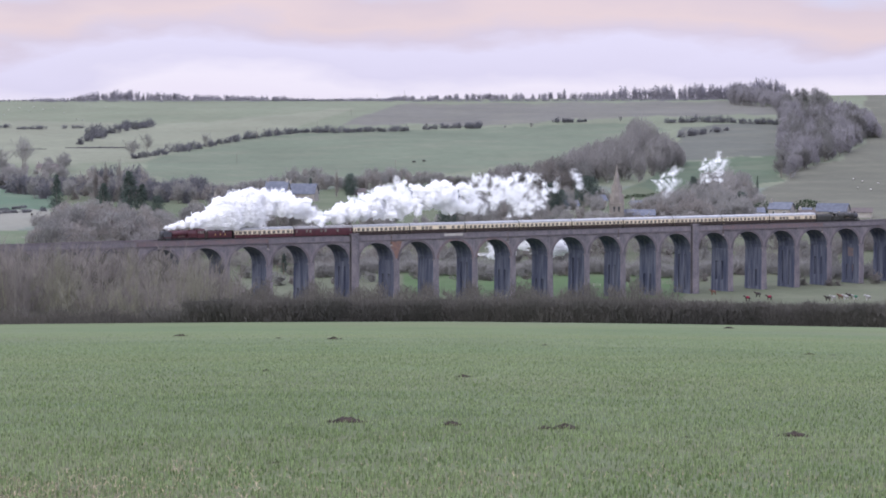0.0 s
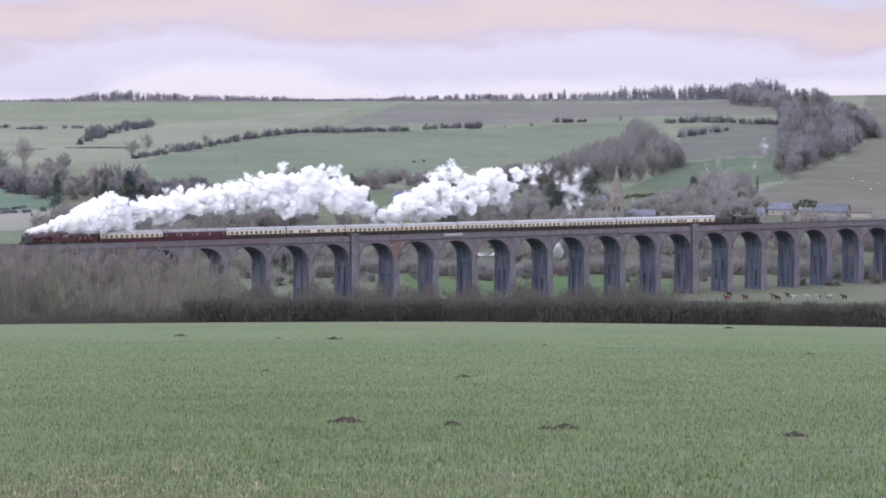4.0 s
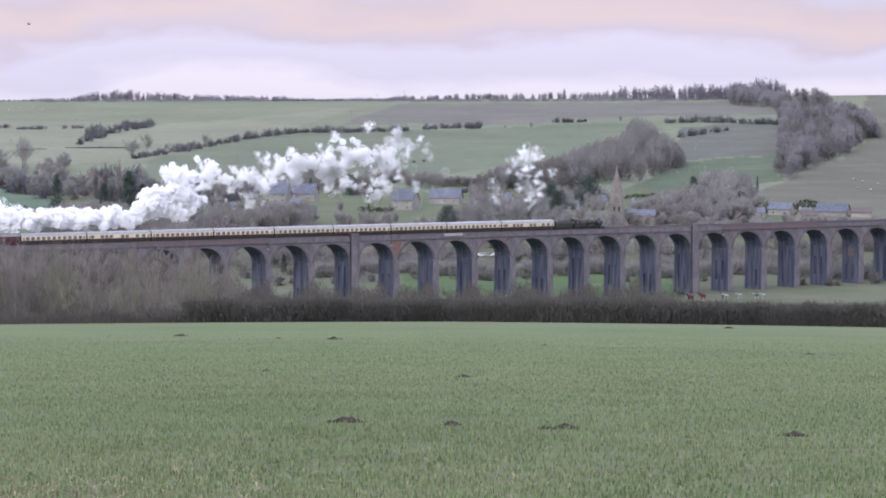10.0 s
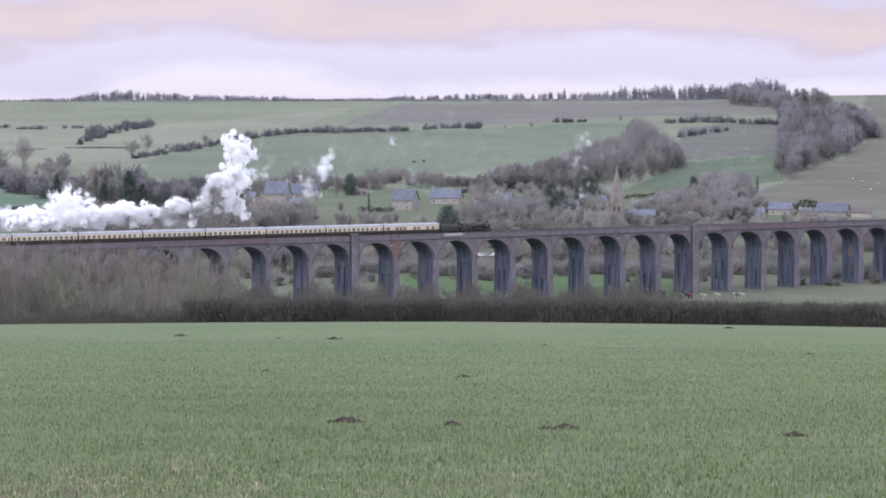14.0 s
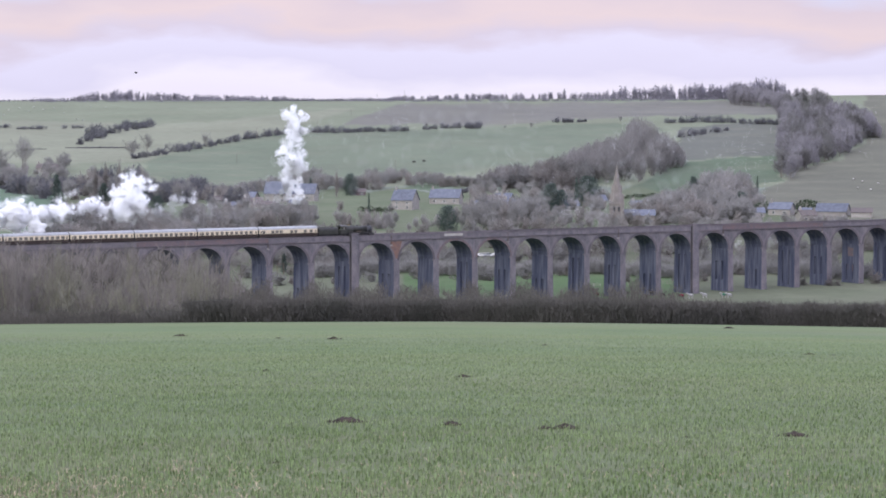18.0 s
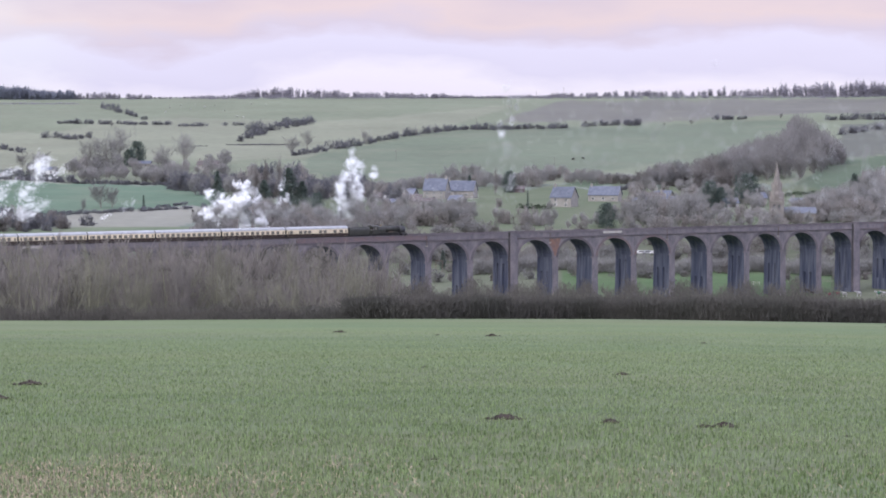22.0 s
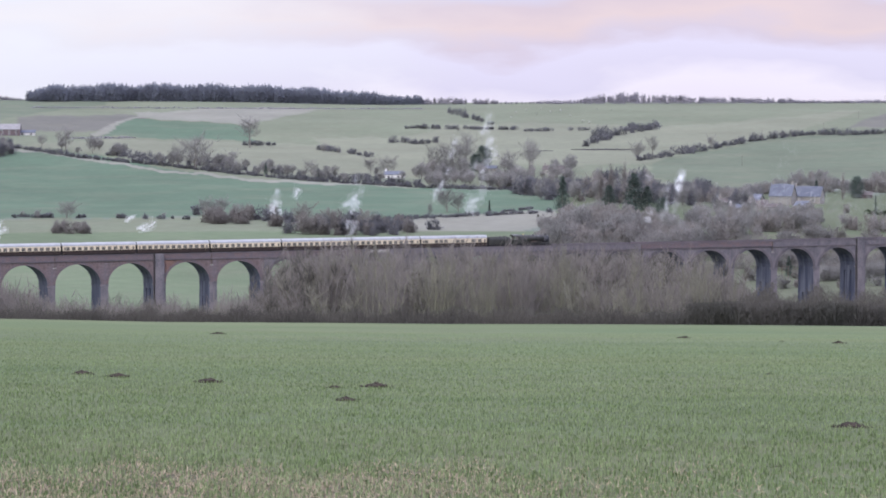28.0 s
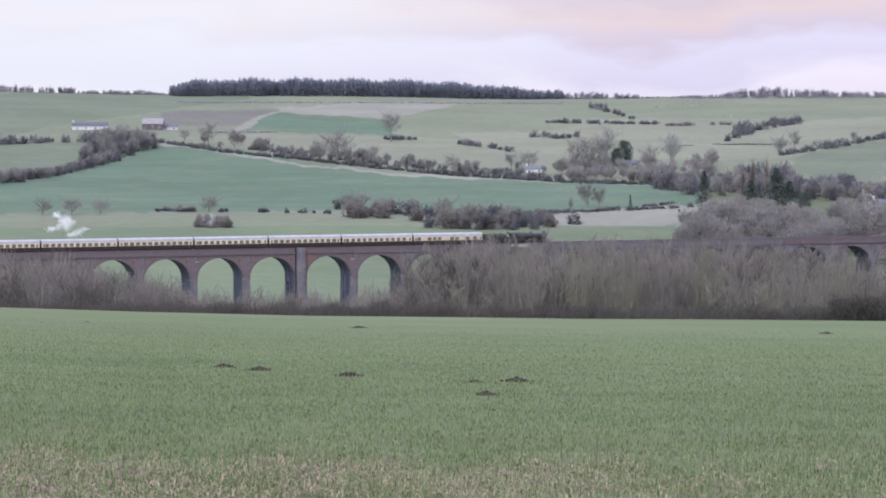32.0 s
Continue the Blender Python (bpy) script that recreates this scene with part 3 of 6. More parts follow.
            part("rail", m, STEEL, via)
    # orange-red rebuilt brickwork beside one arch
    m = Mesher()
    e = arch_end(4)
    m.add([(e + 0.2, -0.03, SPRING + 0.9), (e + 1.4, -0.03, SPRING + 0.4), (e + 3.0, -0.03, CROWN + 0.3), (e - 1.2, -0.03, CROWN + 0.2), (e - 0.9, -0.03, SPRING + 3.6)], [(0, 1, 2, 3, 4)])
    part("rebuilt_patch", m, ORANGE_BRICK, via, "orange rebuilt brick patch")
    m = Mesher(); e = arch_end(-12) + PITCH - SPAN + EXTRA + 0.1
    m.add([(e, -0.03, SPRING + 0.2), (e + 0.3, -0.03, SPRING + 3.2), (e + 3.0, -0.03, CROWN - 0.3 + 0.5), (e + 5.2, -0.03, CROWN + 0.85), (e + 5.0, -0.03, TOP - 1.8), (e - 0.4, -0.03, TOP - 1.8)], [(0, 1, 2, 3, 4, 5)])
    part("rebuilt_patch", m, ORANGE_BRICK, via, "orange rebuilt brick patch")
    m = Mesher(); e = arch_end(17)
    m.add([(e - 0.05, 3.0, SPRING - 9.5), (e - 0.05, 2.6, SPRING - 1.5), (e - 0.05, 5.4, SPRING - 1.0), (e - 0.05, 5.2, SPRING - 8.7)], [(0, 1, 2, 3)])
    part("rebuilt_patch", m, RED_BRICK, via)
    # pale boards hung on the parapet
    for s in (481.0, 293.0):
        part("parapet_board", Mesher().box(s - 3.4, s + 3.4, -0.2, -0.115, TOP - 0.95, TOP - 0.2), PALE_STONE, via, "long pale board on the parapet")
    return via


BLACK = material("black_iron", (0.02, 0.02, 0.022), (0.035, 0.033, 0.032), 1.5, 0.55)
ORANGE_BRICK = material("orange_brick", (0.22, 0.125, 0.098), (0.155, 0.108, 0.10), 0.9, 0.9, 0.02, 3.0, 8.0, grain=1.2)
viaduct()

# ---- the train ----
CREAM = material("cream_paint", (0.62, 0.53, 0.38), (0.55, 0.46, 0.33), 0.6, 0.4, coat=0.2, per_object=0.1)
UMBER = material("umber_paint", (0.034, 0.024, 0.022), (0.05, 0.035, 0.03), 0.8, 0.4, coat=0.2)
MAROON = material("maroon_paint", (0.06, 0.02, 0.026), (0.082, 0.027, 0.034), 0.8, 0.35, coat=0.3)
ROOFGREY = material("coach_roof", (0.38, 0.385, 0.4), (0.31, 0.315, 0.33), 0.7, 0.6)
GREYROOF = material("maroon_coach_roof", (0.30, 0.29, 0.29), (0.22, 0.21, 0.21), 0.7, 0.6)
GREEN = material("brunswick_green", (0.034, 0.035, 0.031), (0.05, 0.048, 0.043), 0.9, 0.4, coat=0.2)
COAL = material("coal", (0.02, 0.02, 0.02), (0.05, 0.05, 0.05), 4.0, 0.7, 0.05)
# pane colour raised to suggest lit interiors and reflected sky; nothing glows
WINDOW = material("coach_window_lit_tone", (0.2, 0.185, 0.165), (0.1, 0.092, 0.085), 1.0, 0.08)
BRASS = material("polished_brass", (0.6, 0.42, 0.16), (0.5, 0.36, 0.14), 3.0, 0.3, metal=1.0)
SMOKEBOX = material("smokebox_grey", (0.075, 0.075, 0.085), (0.05, 0.05, 0.055), 1.2, 0.6)
TRAIN = []  # thing, its place along the line at the start


def bogie(parent, x, r=0.46):
    m = Mesher()
    for sy in (-1.0, 1.0):
        m.box(x - 1.9, x + 1.9, sy - 0.08, sy + 0.08, 0.35, 0.75)
    m.box(x - 0.3, x + 0.3, -1.05, 1.05, 0.4, 0.85)
    bog = part("bogie", m, BLACK, parent)
    for dx in (-1.3, 1.3):
        for sy in (-0.72, 0.72):
            w = Mesher().tube((x + dx, sy - 0.07, r), (x + dx, sy + 0.07, r), r, r, 16)
            part("wheel", w, BLACK, bog)




def coach(s, lower, upper, roof, style, label):
    """style: open (wide windows, lit only by their colour), van (few windows), kitchen or sleeper spacing."""
    L = 19.9
    c = thing("coach", LINE @ pose(s, 2.4, RAIL), label, "railway coach", "coaches of the train")
    body = Mesher().extrude_x([(-1.40, 0.95), (-1.42, 1.6), (-1.42, 1.9), (1.42, 1.9), (1.42, 1.6), (1.40, 0.95)], 0.15, L - 0.15)
    part("lower_side", body, lower, c)
    band = Mesher().extrude_x([(-1.425, 1.9), (-1.42, 2.5), (-1.35, 3.08), (1.35, 3.08), (1.42, 2.5), (1.425, 1.9)], 0.15, L - 0.15)
    up = part("upper_side", band, upper, c)
    rf = [(-1.37, 3.08)] + [(1.37 * -math.cos(math.pi * k / 10), 3.12 + 0.78 * math.sin(math.pi * k / 10) ** 0.85) for k in range(1, 10)] + [(1.37, 3.08)]
    rm = Mesher().extrude_x(rf, 0.1, L - 0.1)
    top = part("roof", rm, roof, c)
    for k in range(7):
        v = Mesher().tube((1.6 + k * 2.8, 0.25, 3.82), (1.6 + k * 2.8, 0.25, 4.0), 0.16, 0.1, 8)
        part("roof_vent", v, GREYROOF, top)
    xs = {"open": [1.95 + 1.6 * k for k in range(11)], "van": [4.2, 5.4, 9.2, 10.6, 14.8], "kitchen": [1.6, 4.6, 6.0, 7.4, 11.0, 12.4, 15.6, 17.6], "sleeper": [1.5 + 1.6 * k for k in range(11)]}[style]
    ww = {"open": 1.0, "van": 0.7, "kitchen": 1.05, "sleeper": 0.95}[style]
    for x in xs:
        for sy in (-1, 1):
            w = Mesher().box(x - ww / 2, x + ww / 2, min(sy * 1.36, sy * 1.436), max(sy * 1.36, sy * 1.436), 1.98, 2.82)
            part("window", w, WINDOW, up)
    for x in (0.75, L - 0.75):
        d = Mesher().box(x - 0.36, x + 0.36, -1.45, -1.36, 1.05, 2.9)
        d.mi = [0] * len(d.f)
        d.box(x - 0.36, x + 0.36, -1.458, -1.45, 1.05, 1.9, 1)
        dr = part("door", d, [upper, lower], c)
        part("door_window", Mesher().box(x - 0.22, x + 0.22, -1.462, -1.44, 2.0, 2.75), WINDOW, dr)
    part("underframe", Mesher().box(0.3, L - 0.3, -1.15, 1.15, 0.72, 0.96).box(7.2, 9.4, -1.1, -0.5, 0.3, 0.72).box(10.5, 12.4, -1.1, -0.5, 0.35, 0.72), BLACK, c)
    bogie(c, 3.2)
    bogie(c, L - 3.2)
    for x0, x1 in ((-0.2, 0.15), (L - 0.15, L + 0.25)):
        part("gangway", Mesher().box(x0, x1, -1.25, 1.25, 1.0, 3.0), BLACK, c)
    TRAIN.append((c, s))
    return c


def big_engine(s, paint, name_label, streamlined, facing, k=1.0):
    """An express engine, chimney towards facing (-1: running chimney first)."""
    L = 14.6
    flip = pose(0, 0, 0) if facing < 0 else pose(L * k, 0, 0, 0, 0, 180) @ Matrix.Diagonal((k, 1, 1, 1))
    g = thing("steam_locomotive", LINE @ pose(s, 2.4, RAIL), name_label, "steam locomotive", "engines of the train")
    def P(n, m, mat, parent=g, label="", flat=True):
        return part(n, m, mat, parent, label, flip if parent is g else None, flat)
    frame_ = Mesher().box(0.4, L - 0.3, -1.1, 1.1, 0.9, 1.3).box(0.3, 0.55, -1.35, 1.35, 0.75, 1.35)
    P("frame", frame_, BLACK)
    boiler = Mesher().tube((2.6, 0, 2.55), (10.8, 0, 2.75), 0.88, 1.0, 20)
    bo = P("boiler", boiler, paint, flat=False)
    fb = Mesher().extrude_x([(-1.05, 1.3), (-1.12, 2.6), (-0.9, 3.3), (-0.45, 3.68), (0.45, 3.68), (0.9, 3.3), (1.12, 2.6), (1.05, 1.3)], 8.6, 11.6)
    P("firebox", fb, paint)
    P("smokebox", Mesher().tube((0.7, 0, 2.52), (2.7, 0, 2.55), 0.93, 0.93, 20), SMOKEBOX, flat=False)
    P("smokebox_door", Mesher().tube((0.45, 0, 2.52), (0.7, 0, 2.52), 0.55, 0.86, 18), SMOKEBOX, flat=False)
    P("chimney", Mesher().tube((1.6, 0, 3.3), (1.6, 0, 3.85), 0.34, 0.30, 14).tube((1.6, 0, 3.85), (1.6, 0, 3.95), 0.38, 0.38, 14), BLACK)
    P("dome", Mesher().blob((6.2, 0, 3.58), 0.42, 0, 2, 0.0, 0, (1.2, 1, 0.8)), paint, flat=False)
    P("safety_valve", Mesher().tube((9.8, 0.2, 3.6), (9.8, 0.2, 3.95), 0.12, 0.09, 8).tube((9.8, -0.2, 3.6), (9.8, -0.2, 3.95), 0.12, 0.09, 8), BRASS)
    cab = Mesher().box(11.6, 13.9, -1.32, 1.32, 1.3, 2.5).box(11.6, 11.75, -1.3, 1.3, 2.5, 3.4).extrude_x([(-1.36, 3.3), (-1.2, 3.62), (-0.6, 3.86), (0.6, 3.86), (1.2, 3.62), (1.36, 3.3)], 11.5, 14.0)
    cab.box(13.0, 13.2, -1.32, -1.24, 2.5, 3.4).box(13.0, 13.2, 1.24, 1.32, 2.5, 3.4).box(12.1, 12.3, -1.32, -1.24, 2.5, 3.4).box(12.1, 12.3, 1.24, 1.32, 2.5, 3.4)
    cb = P("cab", cab, paint)
    for sy in (-1.29, 1.29):
        part("cab_window", Mesher().box(12.3, 13.0, sy - 0.02, sy + 0.02, 2.55, 3.25), WINDOW, cb)
    for sy in (-1, 1):
        y0, y1 = sorted((sy * 0.95, sy * 1.3))
        P("running_plate", Mesher().box(0.6, 11.6, y0, y1, 1.62, 1.72).box(0.6, 11.6, sy * 1.29 - 0.02, sy * 1.29 + 0.02, 1.5, 1.72), paint)
        y0, y1 = sorted((sy * 1.0, sy * 1.38))
        P("cylinder", Mesher().tube((1.1, sy * 1.15, 1.05), (2.5, sy * 1.15, 1.05), 0.42, 0.42, 14), BLACK)
        if streamlined:
            P("smoke_deflector", Mesher().box(0.7, 3.2, sy * 1.22 - 0.03, sy * 1.22 + 0.03, 1.75, 3.3), SMOKEBOX)
        P("coupling_rod", Mesher().box(4.3, 9.3, sy * 0.98 - 0.05, sy * 0.98 + 0.05, 0.85, 1.0), STEEL)
        P("nameplate", Mesher().extrude_x([(sy * 1.02, 1.75), (sy * 1.06, 1.75), (sy * 1.06, 2.0), (sy * 1.02, 2.0)], 5.4, 7.4), STEEL)
        for x in (4.3, 6.8, 9.3):
            w = Mesher().tube((x, sy * 0.66, 1.0), (x, sy * 0.80, 1.0), 1.0, 1.0, 22)
            P("driving_wheel", w, paint)
        for x in (1.2, 3.0, 12.4):
            P("carrying_wheel", Mesher().tube((x, sy * 0.66, 0.48), (x, sy * 0.80, 0.48), 0.48, 0.48, 14), paint)
    for yb in (-0.88, 0.88):
        P("buffer", Mesher().tube((0.0, yb, 1.05), (0.35, yb, 1.05), 0.24, 0.14, 12), BLACK)
    for k, x in enumerate((3.6, 5.2, 7.6)):
        part("boiler_band", Mesher().tube((x, 0, 2.575 + 0.0244 * (x - 2.6)), (x + 0.08, 0, 2.577 + 0.0244 * (x - 2.6)), 0.905 + 0.0146 * (x - 2.6), 0.907 + 0.0146 * (x - 2.6), 20), BLACK, bo)
    TRAIN.append((g, s))
    return g


def tender(s, paint, label, facing, k=1.0):
    L = 8.3
    g = thing("tender", LINE @ pose(s, 2.4, RAIL), label, "tender", "engines of the train")
    flip = pose(0, 0, 0) if facing < 0 else pose(L * k, 0, 0, 0, 0, 180) @ Matrix.Diagonal((k, 1, 1, 1))
    def P(n, m, mat, lab=""):
        return part(n, m, mat, g, lab, flip)
    P("tank", Mesher().extrude_x([(-1.3, 1.25), (-1.33, 2.3), (-1.28, 2.85), (-1.05, 3.25), (-0.9, 3.25), (-0.9, 2.9), (0.9, 2.9), (0.9, 3.25), (1.05, 3.25), (1.28, 2.85), (1.33, 2.3), (1.3, 1.25)], 0.3, L - 0.25), paint)
    m = Mesher()
    rnd = random.Random(5)
    for k in range(26):
        m.blob((rnd.uniform(0.8, 5.6), rnd.uniform(-0.75, 0.75), 3.0 + rnd.uniform(0, 0.25)), rnd.uniform(0.18, 0.36), 0, 1, 0.3, k)
    P("coal", m, COAL, "heaped black coal")
    P("frame", Mesher().box(0.1, L - 0.1, -1.1, 1.1, 0.85, 1.25), BLACK)
    for x in (1.4, 4.0, 6.6):
        for sy in (-0.73, 0.73):
            P("wheel", Mesher().tube((x, sy - 0.07, 0.64), (x, sy + 0.07, 0.64), 0.64, 0.64, 16), BLACK)
    for k, x in enumerate((2.6, 4.2, 5.8)):
        P("letter_bar", Mesher().box(x - 0.2, x + 0.2, -1.345, -1.325, 1.95, 2.35), BRASS)
    P("axle_guard", Mesher().box(0.6, L - 0.6, -1.12, -1.0, 0.45, 0.9).box(0.6, L - 0.6, 1.0, 1.12, 0.45, 0.9), BLACK)
    TRAIN.append((g, s))
    return g


S0 = 381.9  # front buffers at the start
big_engine(S0, MAROON, "maroon express steam locomotive under white steam on the viaduct", True, -1)
tender(S0 + 14.8, MAROON, "maroon tender heaped with coal", -1)
STYLES = ["open", "van", "open", "kitchen", "open", "sleeper", "open", "sleeper", "open", "sleeper", "kitchen"]
for k in range(11):
    s = S0 + 23.6 + 20.17 * k
    if k == 1:
        coach(s, MAROON, MAROON, GREYROOF, "van", "plain maroon support coach with few windows")
    elif k == 0:
        coach(s, MAROON, CREAM, ROOFGREY, "open", "maroon and cream coach with a pale roof")
    else:
        coach(s, UMBER, CREAM, ROOFGREY, STYLES[k], "umber and cream coach with a pale grey roof")
tender(S0 + 23.6 + 20.17 * 11 + 0.1, GREEN, "dark green tender behind the last coach", 1, 0.84)
big_engine(S0 + 23.6 + 20.17 * 11 + 7.2, GREEN, "dark green steam locomotive facing backwards at the rear", False, 1, 0.84)
SPEED = 10.75


# ---- trees, hedges and woods ----
def fan(rng, n, w, d, h, low=0.1, lobes=7, stray=0.25, reach_=(0.07, 0.15)):
    """Feet, ways and lengths of twigs that fan out of a fork into the rounded lobes of a crown w by d wide and h high."""
    mid, half = h * (1 + low) / 2, h * (1 - low) / 2
    u = rng.normal(0, 1, (lobes, 3)); u /= np.linalg.norm(u, axis=1, keepdims=True)
    size = rng.uniform(0.34, 0.52, lobes)
    at = u * (1 - size)[:, None] * rng.uniform(0.75, 1.0, lobes)[:, None]
    at[0], size[0] = (0, 0, 0.25), 0.68
    k = rng.choice(lobes, n, p=size ** 2 / np.sum(size ** 2))
    v = rng.normal(0, 1, (n, 3)); v /= np.linalg.norm(v, axis=1, keepdims=True)
    tip = at[k] + v * (size[k] * rng.random(n) ** 0.38 * (1 + 0.12 * rng.normal(0, 1, n) * (rng.random(n) < 0.3)))[:, None]
    tip = tip * np.array((w / 2, d / 2, half)) + np.array((0, 0, mid))
    way = tip - np.array((0, 0, h * low * 0.6))
    way = way / (np.linalg.norm(way, axis=1, keepdims=True) + 1e-6) * 0.6 + v * 0.45 + np.array((0, 0, 0.35)) + rng.normal(0, stray, (n, 3))
    way /= np.linalg.norm(way, axis=1, keepdims=True) + 1e-6
    length = rng.uniform(*reach_, n) * h
    foot = tip - way * length[:, None]
    foot[:, 2] = np.maximum(foot[:, 2], 0.0)
    return foot, way, length


def dome(rng, n, w, d, h, lobes=5, reach_=(0.2, 0.4), stray=0.3):
    """The same for a rounded bush that is full down to the ground."""
    a = rng.uniform(0, 2 * np.pi, lobes)
    size = rng.uniform(0.3, 0.48, lobes)
    out = (1 - size) * rng.uniform(0.5, 1.0, lobes)
    at = np.stack([np.cos(a) * out, np.sin(a) * out, rng.uniform(0.15, 0.6, lobes)], 1)
    at[0], size[0] = (0, 0, 0.45), 0.55
    k = rng.choice(lobes, n, p=size ** 2 / np.sum(size ** 2))
    v = rng.normal(0, 1, (n, 3)); v /= np.linalg.norm(v, axis=1, keepdims=True)
    tip = at[k] + v * (size[k] * rng.random(n) ** 0.36)[:, None]
    under = rng.random(n) < 0.3  # skirts between the lobes and the ground
    tip[under, 2] *= rng.random(int(under.sum()))
    tip = np.abs(tip * np.array((1, 1, 1))) * np.where(np.arange(3) == 2, 1, np.sign(tip)) * np.array((w / 2, d / 2, h))
    way = v * 0.75 + np.array((0, 0, 0.45)) + rng.normal(0, stray, (n, 3))
    way /= np.linalg.norm(way, axis=1, keepdims=True) + 1e-6
    length = rng.uniform(*reach_, n) * h
    foot = tip - way * length[:, None]
    low = np.maximum(-foot[:, 2], 0)
    foot[:, 2] += low
    return foot, way, length


def bush(seed, h, w, n, width, mat):
    """A bare rounded bush or small tree with twigs down to its foot."""
    rng = np.random.default_rng(seed)
    c, d, l = dome(rng, n, w, w, h, 6, (0.12, 0.28))
    stem = Mesher()
    for k in range(3):
        a = k * 2.1 + seed
        stem.tube((0.1 * math.cos(a), 0.1 * math.sin(a), -0.3), (w * 0.18 * math.cos(a), w * 0.18 * math.sin(a), h * 0.6), 0.13, 0.04, 3, cap=False)
    return stem.mesh("trunk", BARK), Mesher().twigs(c, d, l, width).mesh("crown", mat)


def bare_tree(seed, h, spread, trunk_r, twigs=1500, width=0.11, limbs=9, crown_mat=None, low=0.3, fine=True, rise=0.45):
    """A leafless broadleaf: tapered trunk, limbs that curve upwards, and a haze of fine twigs."""
    rnd, rng = random.Random(seed), np.random.default_rng(seed)
    wood, tips = Mesher(), []
    p = Vector((0, 0, -0.4))
    axis = [p]
    for q in range(6):
        e = p + Vector((rnd.uniform(-0.05, 0.05) * h / 6, rnd.uniform(-0.05, 0.05) * h / 6, h * 0.85 / 6))
        wood.tube(p, e, trunk_r * (1 - q / 6.5), trunk_r * (1 - (q + 1) / 6.5), 6, cap=False)
        axis.append(e); p = e
    for k in range(limbs):
        t = low + (0.95 - low) * (k + rnd.random()) / limbs * 0.85
        b = axis[min(5, int(t * 6))].lerp(axis[min(6, int(t * 6) + 1)], t * 6 % 1)
        a = k * 2.4 + rnd.uniform(-0.5, 0.5)
        zz = (b.z / h - 0.5) / 0.55
        reach_ = spread * h * 0.5 * math.sqrt(max(0.15, 1 - zz * zz)) * rnd.uniform(0.75, 1.1)
        p, d, r = b, Vector((math.cos(a), math.sin(a), rnd.uniform(0.25, 0.7))).normalized(), trunk_r * 0.42
        for q in range(3):
            e = p + d * reach_ / (3.2 if fine else 5.0)
            wood.tube(p, e, r * 0.7, r * 0.45, 3, cap=False)
            for f in range(3):
                aa = a + rnd.uniform(-1.4, 1.4)
                dd = (d + Vector((math.cos(aa) * 0.7, math.sin(aa) * 0.7, rnd.uniform(0.1, 0.8)))).normalized()
                g = e + dd * reach_ * rnd.uniform(0.12, 0.34)
                if fine:
                    wood.tube(p.lerp(e, rnd.uniform(0.4, 1)), g, r * 0.3, 0.02, 3, cap=False)
                tips.append((p.lerp(e, 0.7), g, dd))
            p, r = e, r * 0.65
            d = (d + Vector((0, 0, 0.28))).normalized()
    for f in range(6):
        g = axis[-1] + Vector((rnd.uniform(-1, 1) * 0.07 * h, rnd.uniform(-1, 1) * 0.07 * h, rnd.uniform(0.05, 0.13) * h))
        tips.append((axis[-2], g, (g - axis[-2]).normalized()))
    # a third of the twigs follow the branches, the rest fan out in rounded lobes of the crown
    per = max(2, twigs // (3 if fine else 9) // len(tips))
    C, D, L = [], [], []
    for a_, g, d in tips:
        u = rng.random(per)[:, None]
        c = np.array(a_) * (1 - u) + np.array(g) * u + rng.normal(0, h * 0.03, (per, 3))
        C.append(c); D.append(np.array(d) * 0.8 + rng.normal(0, 0.35, (per, 3)) + np.array((0, 0, rise))); L.append(rng.uniform(0.06, 0.15, per) * h)
    c, d, l = fan(rng, twigs * 2 // 3 if fine else twigs, spread * h, spread * h, h, max(0.02, low * 0.7), 10, 0.3)
    crown = Mesher().twigs(np.vstack(C + [c]), np.vstack(D + [d]), np.concatenate(L + [l]), width)
    return wood.mesh("trunk", BARK, False), crown.mesh("crown", crown_mat or TWIGS)


def willow_tree(seed, h, crown_mat, fine=True):
    """A bare willow or alder: several slim stems from the foot, fine side twigs all the way up."""
    rnd, rng = random.Random(seed), np.random.default_rng(seed)
    wood = Mesher()
    C, N, S = [], [], []
    for k in range(rnd.randint(5, 8)):
        a, lean = rnd.uniform(0, 2 * math.pi), rnd.uniform(0.02, 0.42)
        p = Vector((math.cos(a) * 0.3, math.sin(a) * 0.3, -0.4))
        d = Vector((math.cos(a) * lean, math.sin(a) * lean, 1)).normalized()
        top, r = h * rnd.uniform(0.6, 0.97), rnd.uniform(0.1, 0.22)
        n = 6
        for q in range(n):
            e = p + (d + Vector((rnd.uniform(-0.09, 0.09), rnd.uniform(-0.09, 0.09), 0))).normalized() * top / n
            wood.tube(p, e, r * (1 - q / n) + 0.02, r * (1 - (q + 1) / n) + 0.02, 4 if fine else 3, cap=False)
            if q >= 1:
                for b in range(3):
                    aa = rnd.uniform(0, 2 * math.pi)
                    L = h * rnd.uniform(0.08, 0.2) * (1.15 - q / n)
                    dd = Vector((math.cos(aa) * 0.8, math.sin(aa) * 0.8, 1)).normalized()
                    f0 = p.lerp(e, rnd.random())
                    if fine:
                        wood.tube(f0, f0 + dd * L, 0.04, 0.015, 3, cap=False)
                    m = 11 if fine else 7
                    u = rng.random(m)[:, None]
                    C.append(np.array(f0) * (1 - u) + np.array(f0 + dd * L) * u + rng.normal(0, 0.12, (m, 3))); N.append(np.array(dd) + rng.normal(0, 0.35, (m, 3)) + np.array((0, 0, 0.5))); S.append(rng.uniform(0.06, 0.17, m) * h)
            p = e
    crown = Mesher().twigs(np.vstack(C), np.vstack(N), np.concatenate(S), 0.05 if fine else 0.09)
